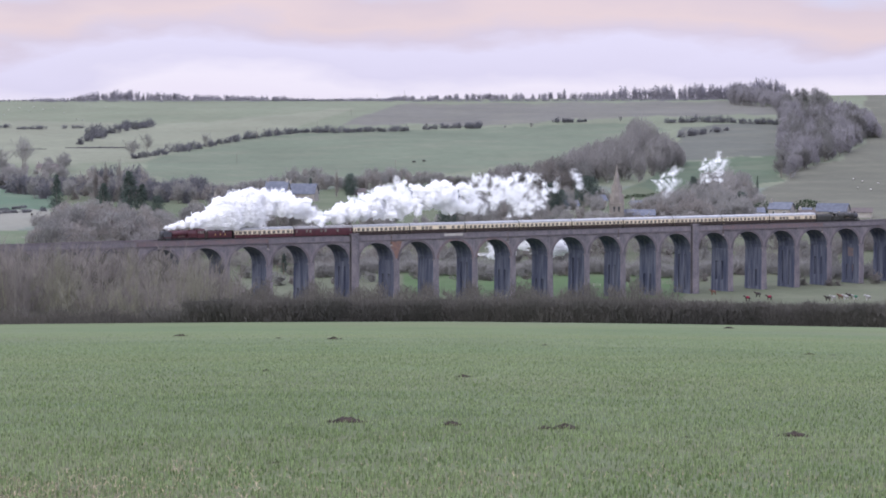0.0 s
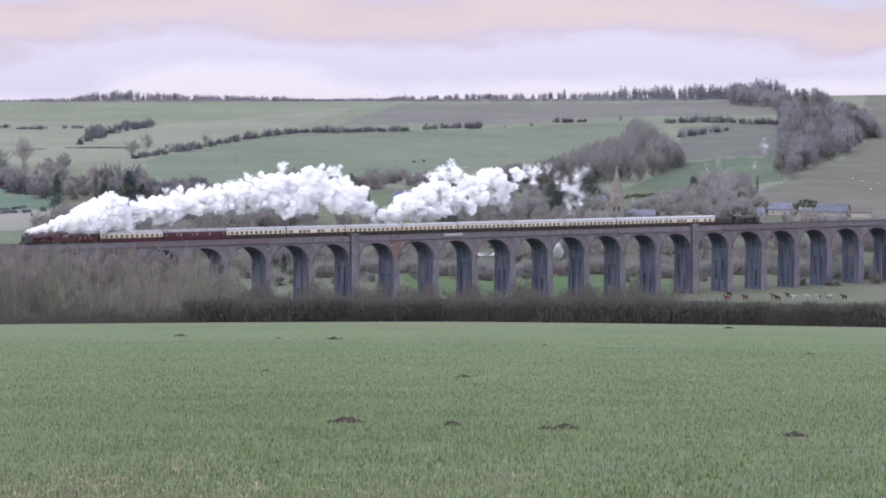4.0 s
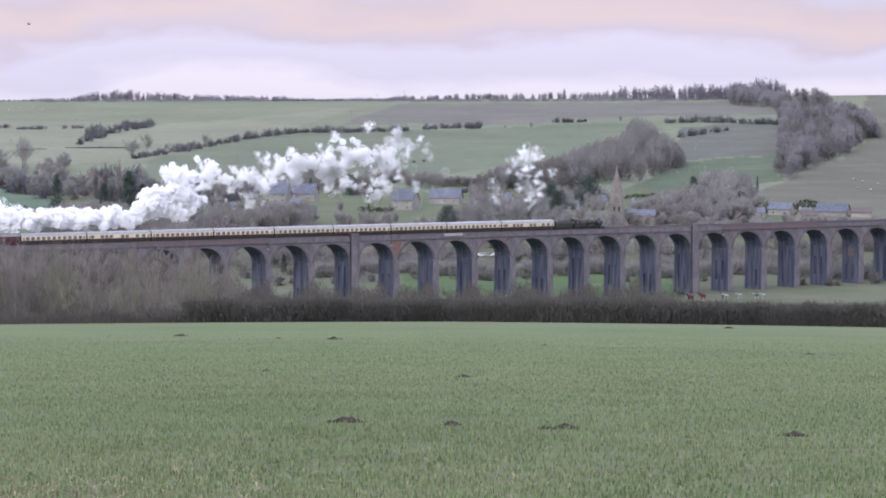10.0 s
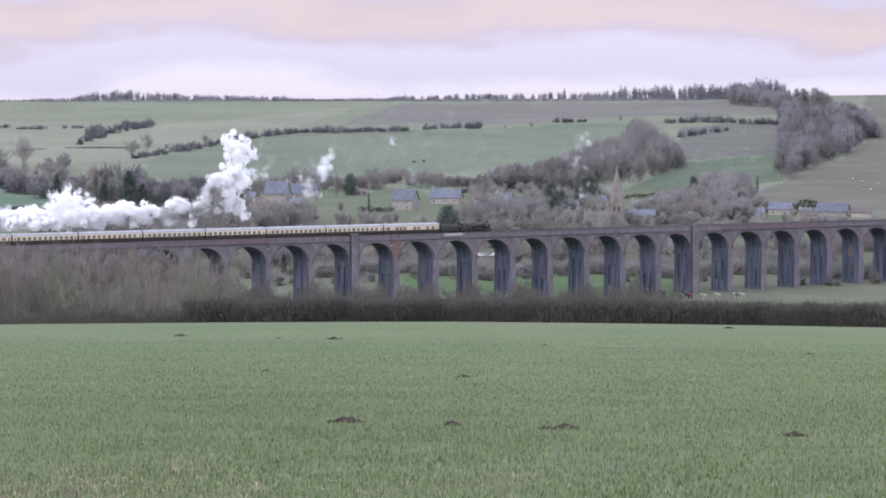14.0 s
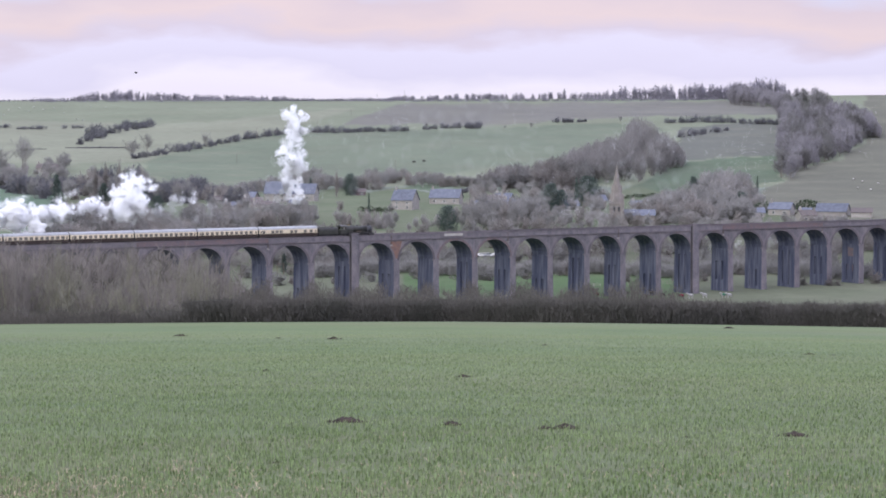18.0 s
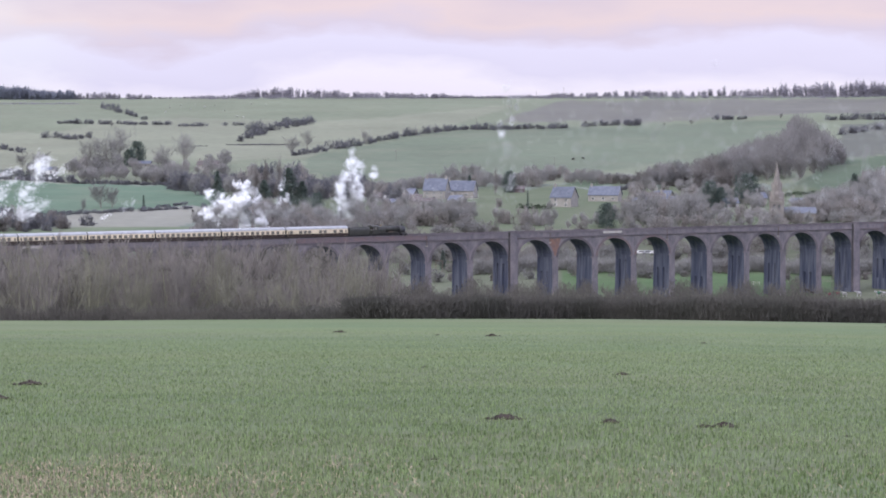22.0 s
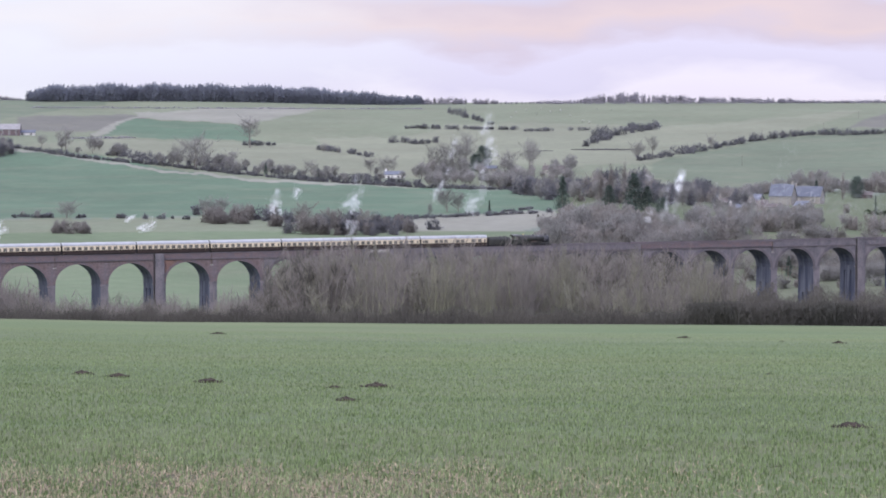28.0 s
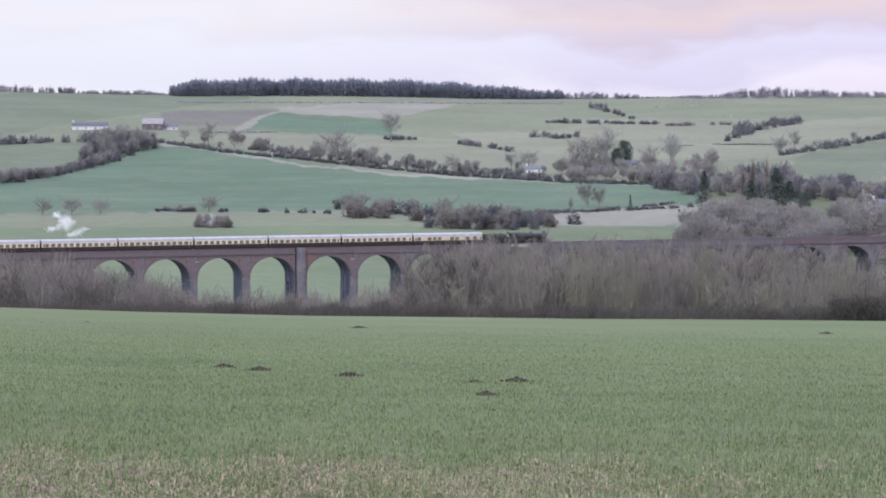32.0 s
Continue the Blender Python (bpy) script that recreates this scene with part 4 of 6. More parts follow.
    return wood.mesh("trunk", PALE_BARK if seed % 3 != 2 else BARK), crown.mesh("crown", crown_mat)


def cone_tree(seed, h, w, scraps=1300, size=0.7, round_top=False, mat=None):
    """An evergreen: a trunk and tiers of dark sprays."""
    rng = np.random.default_rng(seed)
    # sprays gathered in boughs
    m = max(14, scraps // 36)
    t = (np.arange(m) + rng.random(m)) / m * 0.95 + 0.04
    prof = np.sqrt(np.clip(1 - (2 * t - 0.85) ** 2 / 1.4, 0.02, 1)) if round_top else (1 - t) ** 0.8 + 0.05
    a = np.arange(m) * 2.4 + rng.uniform(-0.4, 0.4, m)
    rr = w / 2 * prof * rng.uniform(0.55, 0.95, m)
    B = np.stack([rr * np.cos(a), rr * np.sin(a), t * h], 1)
    k = rng.integers(0, m, scraps)
    C = B[k] + rng.normal(0, 1, (scraps, 3)) * np.array((w * 0.1, w * 0.1, h * 0.035)) * (0.35 + prof[k])[:, None]
    C[:, 2] = np.maximum(C[:, 2], h * 0.02)
    N = np.stack([C[:, 0] / w, C[:, 1] / w, 0.35 + rng.normal(0, 0.5, scraps)], 1) + rng.normal(0, 0.25, (scraps, 3))
    crown = Mesher().scraps(C, N, rng.uniform(0.6, 1.4, scraps) * size, 0, 1.3)
    return Mesher().tube((0, 0, -0.4), (0, 0, h * 0.85), w * 0.05, 0.03, 6).mesh("trunk", BARK), crown.mesh("crown", mat or NEEDLES)


PROTO = {
    "oak": [bare_tree(11 + k, 12, 0.95, 0.3, 1500, 0.09, 9, None, 0.14) for k in range(5)],
    "ash": [bare_tree(31 + k, 15, 0.6, 0.3, 800, 0.085, 9, None, 0.35) for k in range(3)],
    "russet": [bare_tree(51 + k, 11, 0.9, 0.22, 1500, 0.12, 7, WARM_TWIGS, 0.12) for k in range(4)],
    "lilac": [bare_tree(61 + k, 14, 0.6, 0.22, 1300, 0.13, 7, HAZED_TWIGS, 0.15) for k in range(4)],
    "poplar": [bare_tree(71, 17, 0.22, 0.25, 1100, 0.13, 9, WARM_TWIGS, 0.06, True, 1.2)],
    "willow": [willow_tree(81 + k, 14, (PALE_TWIGS, CARR_TWIGS, CARR_TWIGS)[k % 3]) for k in range(6)],
    "yew": [cone_tree(91, 12, 9, 3400, 0.45, True)],
    "fir": [cone_tree(93 + k, 14, 6, 2400, 0.42) for k in range(2)],
    "cypress": [cone_tree(96, 10, 2.2, 1100, 0.34)],
}
# lighter trees for the stands
LITE = {
    "oak": [bare_tree(111 + k, 12, 0.85, 0.3, 560, 0.3, 5, None, 0.14, False, 0.5) for k in range(5)],
    "russet": [bush(151 + k, 11, 10, 420, 0.34, WARM_TWIGS) for k in range(5)],
    "lilac": [bare_tree(161 + k, 14, 0.78, 0.2, 560, 0.32, 5, HAZED_TWIGS, 0.04, False, 0.6) for k in range(4)],
    "slope": [bare_tree(211 + k, 14, 0.75, 0.22, 560, 0.32, 5, HAZED_SLOPE_TWIGS, 0.04, False, 0.6) for k in range(4)],
    "far": [bush(221 + k, 12, 10, 420, 0.34, HAZED_WOOD) for k in range(6)],
    "fir": [bush(191 + k, 14, 6, 260, 0.5, HAZED_FIR) for k in range(5)],
    "dark": [bush(241 + k, 11, 10, 380, 0.34, HAZED_HEDGEROW) for k in range(4)],
    "shrub": [bush(171 + k, 11, 11, 260, 0.44, (WARM_TWIGS, TWIGS, WARM_TWIGS)[k % 3]) for k in range(6)],
    "carr": [willow_tree(201 + k, 14, (CARR_TWIGS, CARR_TWIGS, SCRUB)[k % 3], False) for k in range(6)],
    "thorn": [bush(251 + k, 12, 12, 1000, 0.13, (CARR_TWIGS, SCRUB, CARR_TWIGS)[k % 3]) for k in range(6)],
    "willow": [willow_tree(181 + k, 14, (PALE_TWIGS, CARR_TWIGS, SCRUB)[k % 3], False) for k in range(6)],
}
LABELS = {
    "oak": "leafless spreading oak tree with grey-brown twigs", "ash": "tall bare ash tree with open limbs", "russet": "bare tree with reddish brown twigs",
    "lilac": "bare woodland tree paled with painted haze", "poplar": "slim upright bare poplar tree", "willow": "bare many-stemmed willow beyond the field edge",
    "yew": "broad dark evergreen tree", "fir": "dark green conical conifer tree", "cypress": "narrow dark green cypress tree",
}
HEIGHTS = {"oak": 12, "ash": 15, "russet": 11, "lilac": 14, "poplar": 17, "willow": 14, "yew": 12, "fir": 14, "cypress": 10, "shrub": 11, "carr": 14, "slope": 14, "far": 12, "dark": 11, "thorn": 12}
RND = random.Random(7)


def tree(kind, x, y, z, h, wide=1.0, group=""):
    n = RND.randrange(len(PROTO[kind]))
    k = h / HEIGHTS[kind]
    t = thing("tree", pose(x, y, z, 0, 0, RND.uniform(0, 360)), LABELS[kind], "tree", group)
    t.scale = (k * wide, k * wide, k)
    tr, cr = PROTO[kind][n]
    part("trunk", tr, None, t)
    part("crown", cr, None, t)
    return t


MESHDATA = {}


def raw(me):
    """Corner positions, face corners and sizes of a mesh, read once."""
    if me.name not in MESHDATA:
        co = np.empty(len(me.vertices) * 3); me.vertices.foreach_get("co", co)
        lv = np.empty(len(me.loops), int); me.loops.foreach_get("vertex_index", lv)
        ls = np.empty(len(me.polygons), int); me.polygons.foreach_get("loop_total", ls)
        MESHDATA[me.name] = co.reshape(-1, 3), lv, ls
    return MESHDATA[me.name]


class Wood:
    """A stand of trees too many to pick apart, in one mesh."""
    def __init__(self, name, label, category="wood"):
        self.tags, self.items, self.mats = (name, label, category), [], []

    def tree(self, kind, x, y, z, h, wide=1.0, group=""):
        k, a = h / HEIGHTS[kind], RND.uniform(0, 2 * math.pi)
        for me in RND.choice(LITE[kind]):
            co, lv, ls = raw(me)
            c, s = math.cos(a) * k * wide, math.sin(a) * k * wide
            v = np.stack([co[:, 0] * c - co[:, 1] * s + x, co[:, 0] * s + co[:, 1] * c + y, co[:, 2] * k + z], 1)
            if me.materials[0] not in self.mats:
                self.mats.append(me.materials[0])
            self.items.append((v, lv, ls, self.mats.index(me.materials[0])))

    def far(self, kind, X, Y, h_units, wide=1.0):
        x, y, z, r = spot(X, Y)
        self.tree(kind, x, y, z, h_units / UNIT * r, wide)

    def build(self):
        name, label, category = self.tags
        V, Lv, Ls, Mi, o = [], [], [], [], 0
        for v, lv, ls, mi in self.items:
            V.append(v); Lv.append(lv + o); Ls.append(ls); Mi.append(np.full(len(ls), mi)); o += len(v)
        V, Lv, Ls, Mi = np.vstack(V), np.concatenate(Lv), np.concatenate(Ls), np.concatenate(Mi)
        me = bpy.data.meshes.new(name)
        me.vertices.add(len(V)); me.vertices.foreach_set("co", V.ravel())
        me.loops.add(len(Lv)); me.loops.foreach_set("vertex_index", Lv)
        me.polygons.add(len(Ls)); me.polygons.foreach_set("loop_start", np.concatenate([[0], np.cumsum(Ls)[:-1]]))
        me.polygons.foreach_set("material_index", Mi)
        for m in self.mats:
            me.materials.append(m)
        me.update(calc_edges=True)
        return tagged(new(name, me), label, category, kind="stuff")


def far_tree(kind, X, Y, h_units, wide=1.0, group="trees on the hillside"):
    x, y, z, r = spot(X, Y)
    return tree(kind, x, y, z, h_units / UNIT * r, wide, group)


def hedge_run(name, pts, h_units, mat, label, seed=1, gap=0.0, density=9.0, size=0.55, r_fixed=None, width=2.2, category="hedge", vary=1.0, stroke=0.0):
    """A hedge or belt of bushes along a line of bearings; h_units its height as seen."""
    rng = np.random.default_rng(seed)
    C, N, S = [], [], []
    tot = 0.0
    for (x0, y0), (x1, y1) in zip(pts, pts[1:]):
        n = max(2, int(abs(x1 - x0) / 3.0) + int(abs(y1 - y0) / 3.0))
        for k in range(n):
            u = (k + 0.5) / n
            X, Y = x0 + (x1 - x0) * u, y0 + (y1 - y0) * u
            if gap and rng.random() < gap:
                continue
            r = r_fixed(X) if r_fixed else reach(X, Y)
            h = h_units / UNIT * r * (1 - vary * 0.28 + vary * (0.3 * math.sin(X * 0.11 + seed) * math.sin(X * 0.043) + rng.uniform(-0.12, 0.2)))
            px, py = bearing(X, r)
            z = float(height(X, r))
            m = int(density)
            step = abs(x1 - x0) / n / UNIT * r + 0.6
            C.append(np.stack([px + rng.normal(0, step * 0.6, m), py + rng.normal(0, width / 2, m), z + h * rng.uniform(0.0, 1, m) ** 0.8], 1))
            N.append(rng.normal(0, 1, (m, 3)) + np.array((0, -0.7, 0.3)))
            S.append(rng.uniform(0.5, 1.4, m) * size)
    C, N, S = np.vstack(C), np.vstack(N), np.concatenate(S)
    if stroke:  # upright shoots instead of leaves
        m = Mesher().twigs(C, np.stack([rng.normal(0, 0.4, len(C)), rng.normal(0, 0.4, len(C)), rng.uniform(0.4, 1.2, len(C))], 1), S * 2.2, stroke)
    else:
        m = Mesher().scraps(C, N, S, 0, 1.5)
    ob = new(name, m.mesh(name, mat))
    return tagged(ob, label, category, kind="stuff")


def bush_row(name, pts, h_units, mat, label, seed=1, gap=0.0, lump=1.1, leaves=110, size=0.3, deep=0.7, category="hedge"):
    """Rounded bushes shoulder to shoulder along a line; h_units their height as seen."""
    rng = np.random.default_rng(seed)
    C, D, L = [], [], []
    for (x0, y0), (x1, y1) in zip(pts, pts[1:]):
        n = max(2, int(math.hypot(x1 - x0, y1 - y0) / (h_units * lump * 0.42)))
        for k in range(n):
            if gap and rng.random() < gap:
                continue
            u = (k + rng.uniform(0.2, 0.8)) / n
            X, Y = x0 + (x1 - x0) * u, y0 + (y1 - y0) * u + rng.uniform(-0.6, 0.6)
            r = reach(X, Y)
            h = h_units / UNIT * r * (0.82 + 0.16 * math.sin(X * 0.045 + seed) + rng.uniform(-0.14, 0.2))
            px, py = bearing(X, r)
            z = float(height(X, r))
            w = h * lump * rng.uniform(0.5, 0.75)
            c, d, l = dome(rng, leaves, 2.3 * w, 2.3 * w * deep, h)
            C.append(np.array((px, py, z)) + c); D.append(d); L.append(l)
    m = Mesher().twigs(np.vstack(C), np.vstack(D), np.concatenate(L), size * (h_units / 14) ** 0.5)
    return tagged(new(name, m.mesh(name, mat)), label, category, kind="stuff")


def belt(wood, kinds, n, tops, bases, low, high, wide=1.4, gapped=()):
    """Trees of a wood whose crowns keep under a line of tops; tops, bases: (X, Y) lines; low, high: heights as seen."""
    a, b = tops[0][0], tops[-1][0]
    for k in range(n):
        X = a + (b - a) * (k + RND.random()) / n
        t, lo = (np.interp(X, [p[0] for p in q], [p[1] for p in q]) for q in (tops, bases))
        Y = t + low + (lo - t - low) * RND.random() ** 0.8
        if any(p < X < q and Y > y for p, q, y in gapped):
            continue
        wood.far(RND.choice(kinds), X, Y, RND.uniform(low * 0.85, max(low, min(high, Y - t))), wide)


def hills():
    hg = "dark leafless field hedge along the pasture"
    for k, (pts, h, gap) in enumerate([
        ([(232, 282), (300, 272), (350, 264), (440, 247), (520, 236)], 11, 0.0), ([(520, 236), (620, 235), (725, 232)], 9, 0.05), ([(747, 230), (800, 228), (856, 227)], 9, 0.1),
        ([(984, 218), (1046, 216)], 8, 0.1), ([(138, 259), (165, 248), (195, 240)], 19, 0.0), ([(150, 250), (190, 236)], 19, 0.0), ([(185, 240), (215, 234), (276, 224)], 13.9, 0.0), ([(205, 230), (272, 221)], 9, 0.0), ([(160, 240), (180, 236)], 19, 0.0), ([(222, 222), (236, 221)], 8, 0.0), ([(36, 229), (86, 229)], 6, 0.1), ([(94, 228), (152, 227)], 6, 0.25), ([(14, 226), (22, 226)], 6, 0.0),
        ([(120, 262), (250, 262)], 3, 0.0), ([(40, 266), (85, 264)], 3, 0.0),
        ([(1177, 218), (1260, 217), (1386, 222)], 9.5, 0.0), ([(1200, 244), (1240, 238), (1295, 230)], 9, 0.1), ([(810, 346), (860, 330), (930, 320)], 8, 0.0),
        ([(-880, 256), (-830, 262), (-745, 276), (-600, 290), (-480, 304), (-330, 318), (-130, 330), (60, 334)], 7, 0.0), ([(-700, 270), (-610, 282), (-560, 288), (-440, 300), (-330, 312), (-130, 326)], 14.5, 0.25),
        ([(-1140, 330), (-1050, 318), (-990, 303), (-920, 282), (-870, 262)], 17, 0.0), ([(-1140, 262), (-1040, 258), (-900, 256), (-860, 254)], 13, 0.1),
        ([(-330, 262), (-260, 270), (-230, 276)], 8, 0.15), ([(-460, 254), (-400, 254)], 7, 0.1), ([(-200, 248), (-150, 252), (-100, 248)], 9, 0.25),
        ([(-100, 196), (-60, 206), (-20, 218)], 9, 0.05), ([(-180, 224), (-40, 226), (20, 227)], 7, 0.35),
        ([(-480, 380), (-300, 400), (-120, 404)], 22, 0.15), ([(-550, 376), (-500, 378)], 20, 0.1), ([(-190, 386), (20, 376), (110, 372)], 6, 0.2),
        ([(0, 372), (60, 366)], 5, 0.2), ([(-900, 382), (-850, 380), (-560, 384)], 7, 0.7),
    ]):
        bush_row("hedge", pts, h * (1.75 if 4 < h < 14 else 1.35 if h > 4 else 1), HAZED_HEDGEROW, hg, 100 + k, gap, 1.35 if h > 6 else 2.0, 200, 0.34)
    # the far edge of the high ground
    top = "distant line of bare trees on the ridge"
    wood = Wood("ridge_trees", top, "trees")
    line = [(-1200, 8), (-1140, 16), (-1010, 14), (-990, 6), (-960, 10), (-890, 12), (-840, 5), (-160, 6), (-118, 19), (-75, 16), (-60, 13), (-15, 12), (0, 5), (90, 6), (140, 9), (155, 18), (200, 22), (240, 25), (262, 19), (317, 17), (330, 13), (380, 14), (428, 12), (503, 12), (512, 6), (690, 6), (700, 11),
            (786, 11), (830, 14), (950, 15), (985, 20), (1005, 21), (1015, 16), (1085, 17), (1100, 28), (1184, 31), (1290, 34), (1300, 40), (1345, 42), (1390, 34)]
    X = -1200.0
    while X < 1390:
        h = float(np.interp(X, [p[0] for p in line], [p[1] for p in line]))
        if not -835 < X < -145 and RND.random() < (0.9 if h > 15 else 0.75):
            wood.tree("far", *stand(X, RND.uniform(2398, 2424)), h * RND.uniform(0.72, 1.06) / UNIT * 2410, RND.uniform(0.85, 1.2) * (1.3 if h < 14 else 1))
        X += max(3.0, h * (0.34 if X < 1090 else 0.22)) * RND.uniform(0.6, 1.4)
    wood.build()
    bush_row("ridge_hedge", [(66, 181), (500, 179.5), (800, 180), (1100, 179.5), (1390, 176)], 9, HAZED_WOOD, "long low hedge along the ridge", 230, 0.0, 2.6, 110, 0.5)
    wood = Wood("fir_wood", "conifer plantation on the skyline, paled with haze colour")
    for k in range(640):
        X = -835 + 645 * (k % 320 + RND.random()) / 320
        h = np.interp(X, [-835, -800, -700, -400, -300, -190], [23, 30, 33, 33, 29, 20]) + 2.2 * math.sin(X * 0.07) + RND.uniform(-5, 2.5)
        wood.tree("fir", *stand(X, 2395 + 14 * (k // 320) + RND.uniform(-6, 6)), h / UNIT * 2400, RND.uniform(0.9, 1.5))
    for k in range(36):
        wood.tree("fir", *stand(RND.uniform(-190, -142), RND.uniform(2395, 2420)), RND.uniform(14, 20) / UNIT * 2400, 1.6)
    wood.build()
    wood = Wood("meadow_bushes", "rounded bare purple-brown bushes between the meadows", "bushes")
    for k in range(16):
        wood.far("russet", RND.uniform(-526, -436), RND.uniform(384, 394), RND.uniform(24, 36), 1.3)
    for k in range(44):
        X = RND.uniform(-411, -150)
        wood.far(RND.choice(["russet", "russet", "dark"]), X, RND.uniform(396, 414), np.interp(X, [-411, -360, -250, -150], [30, 44, 36, 26]) * RND.uniform(0.6, 1.05), 1.4)
    for k in range(12):
        wood.far("russet", RND.uniform(-790, -735), RND.uniform(402, 410), RND.uniform(16, 24), 1.5)
    wood.build()
    hedge_run("boundary_hedge", [(-830, 188), (-500, 189), (-330, 190), (-140, 190)], 3, HAZED_WOOD, "thin dark boundary hedge under the wood", 242, 0.0, 6, 0.9)
    hedge_run("boundary_hedge", [(-770, 242), (-650, 241)], 4, HAZED_WOOD, "thin dark boundary hedge", 243, 0.0, 8, 0.9)
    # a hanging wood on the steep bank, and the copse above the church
    wood = Wood("hanging_wood", "bare wood hanging on the steep bank, lilac-grey with painted haze")
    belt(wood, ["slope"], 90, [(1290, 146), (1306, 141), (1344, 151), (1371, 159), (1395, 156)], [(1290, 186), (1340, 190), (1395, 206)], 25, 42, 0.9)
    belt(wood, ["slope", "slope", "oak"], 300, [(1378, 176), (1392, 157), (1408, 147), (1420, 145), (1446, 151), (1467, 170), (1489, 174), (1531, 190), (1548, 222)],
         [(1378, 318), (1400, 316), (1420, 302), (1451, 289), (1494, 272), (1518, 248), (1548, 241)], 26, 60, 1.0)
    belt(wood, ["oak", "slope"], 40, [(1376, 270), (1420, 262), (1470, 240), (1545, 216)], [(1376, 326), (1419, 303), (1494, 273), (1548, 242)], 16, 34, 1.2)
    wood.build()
    wood = Wood("copse", "bare copse on the slope above the church, paled with painted haze")
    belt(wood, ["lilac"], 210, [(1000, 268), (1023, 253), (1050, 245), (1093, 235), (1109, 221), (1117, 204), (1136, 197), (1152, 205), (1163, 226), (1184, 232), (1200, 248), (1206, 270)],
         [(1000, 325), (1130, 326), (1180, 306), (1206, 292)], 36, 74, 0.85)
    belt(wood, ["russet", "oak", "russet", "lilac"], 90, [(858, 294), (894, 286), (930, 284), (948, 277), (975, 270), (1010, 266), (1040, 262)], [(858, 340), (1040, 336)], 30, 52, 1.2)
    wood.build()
    # single trees
    for kind, X, Y, h, w in [("ash", 46, 300, 64, 1.3), ("ash", 262, 276, 44, 1.2), ("oak", 236, 278, 34, 1.2), ("ash", -448, 258, 60, 1.4), ("oak", -546, 296, 66, 1.5),
                             ("oak", -575, 292, 42, 1.2), ("oak", -480, 290, 30, 1.2), ("ash", -66, 300, 76, 1.3), ("oak", -90, 304, 64, 1.2), ("oak", -118, 300, 52, 1.2), ("yew", -36, 298, 42, 0.9), ("yew", -50, 300, 30, 1.0),
                             ("oak", 10, 304, 44, 1.2), ("ash", 50, 304, 60, 1.0), ("fir", -328, 318, 24, 0.9), ("fir", -420, 306, 22, 0.7), ("oak", -340, 312, 36, 1.1), ("oak", -205, 308, 40, 1.3), ("oak", -235, 304, 30, 1.2),
                             ("oak", -318, 266, 18, 1.2), ("oak", -292, 268, 12, 1.2), ("oak", 112, 296, 22, 1.2), ("oak", 940, 226, 10, 1.3), ("oak", 1097, 216, 12, 0.9), ("oak", 893, 228, 6, 1.3), ("oak", 755, 229, 12, 1.0),
                             ("russet", 1112, 300, 40, 1.3), ("oak", 366, 262, 28, 0.8), ("oak", 488, 240, 12, 1.2), ("oak", -80, 230, 9, 1.3), ("oak", -812, 256, 24, 1.2), ("oak", -770, 262, 44, 1.2), ("oak", -724, 268, 34, 1.0),
                             ("oak", -820, 382, 18, 1.0), ("oak", -846, 380, 12, 1.0), ("oak", -770, 382, 34, 1.5), ("oak", -680, 382, 10, 1.2), ("oak", -600, 382, 12, 1.2), ("oak", -100, 372, 48, 1.2), ("oak", -80, 372, 40, 1.0), ("oak", -130, 380, 26, 0.6),
                             ("cypress", -25, 376, 26, 1.0), ("oak", -500, 378, 36, 1.4), ("oak", -525, 378, 34, 1.4), ("oak", -470, 382, 30, 1.3), ("oak", -1010, 386, 34, 1.6), ("oak", -960, 384, 30, 1.6), ("oak", -1060, 386, 32, 1.5),
                             ("russet", -352, 398, 46, 1.3), ("russet", -310, 402, 40, 1.4), ("russet", -240, 404, 38, 1.4), ("russet", -410, 384, 30, 1.4)]:
        far_tree(kind, X, Y, h, w)
    wood = Wood("lane_trees", "low bare trees and scrub along the lane", "trees")
    belt(wood, ["oak", "dark", "oak"], 44, [(-990, 236), (-950, 226), (-905, 220), (-880, 232), (-862, 246)], [(-990, 300), (-940, 296), (-862, 268)], 24, 44, 1.1)
    belt(wood, ["oak", "dark"], 40, [(-1140, 300), (-1050, 296), (-990, 282), (-930, 268)], [(-1140, 334), (-1050, 322), (-990, 306), (-930, 290)], 23.5, 32, 1.2)
    for k in range(70):
        X = RND.uniform(-780, 80)
        wood.far("oak", X, np.interp(X, [-780, -600, -330, -130, 80], [268, 292, 318, 330, 336]) - RND.uniform(0, 16), RND.uniform(14, 28), 1.4)
    for k in range(60):
        X = RND.uniform(-160, 120)
        wood.far(RND.choice(["oak", "lilac"]), X, RND.uniform(300, 330), RND.uniform(16, 34), 1.4)
    wood.build()
    # trees in and round the village
    wood = Wood("village_trees", "bare brown garden and hedgerow trees about the village", "trees")
    yards = ((455, 570, 336), (680, 830, 352), (850, 920, 352), (1350, 1500, 352), (1070, 1112, 352), (955, 1000, 372))
    belt(wood, ["oak", "dark", "dark", "russet"], 140, [(-10, 296), (66, 304), (150, 302), (172, 286), (245, 282), (275, 310), (330, 308), (345, 300), (380, 318), (450, 318)], [(-10, 330), (66, 352), (450, 366)], 26, 56, 1.2)
    belt(wood, ["oak", "russet", "oak"], 160, [(300, 320), (420, 322), (500, 304), (515, 290), (585, 294), (592, 312), (640, 306), (650, 290), (680, 292), (740, 294), (790, 306), (850, 312)], [(300, 352), (500, 342), (680, 336), (850, 330)], 22, 44, 1.1, ((690, 830, 332),))
    belt(wood, ["oak", "russet", "oak", "lilac"], 150, [(830, 312), (960, 320), (1120, 330), (1200, 322), (1300, 318), (1360, 330)], [(830, 382), (1360, 382)], 24, 46, 1.2, yards + ((1112, 1240, 352), (1098, 1200, 336)))
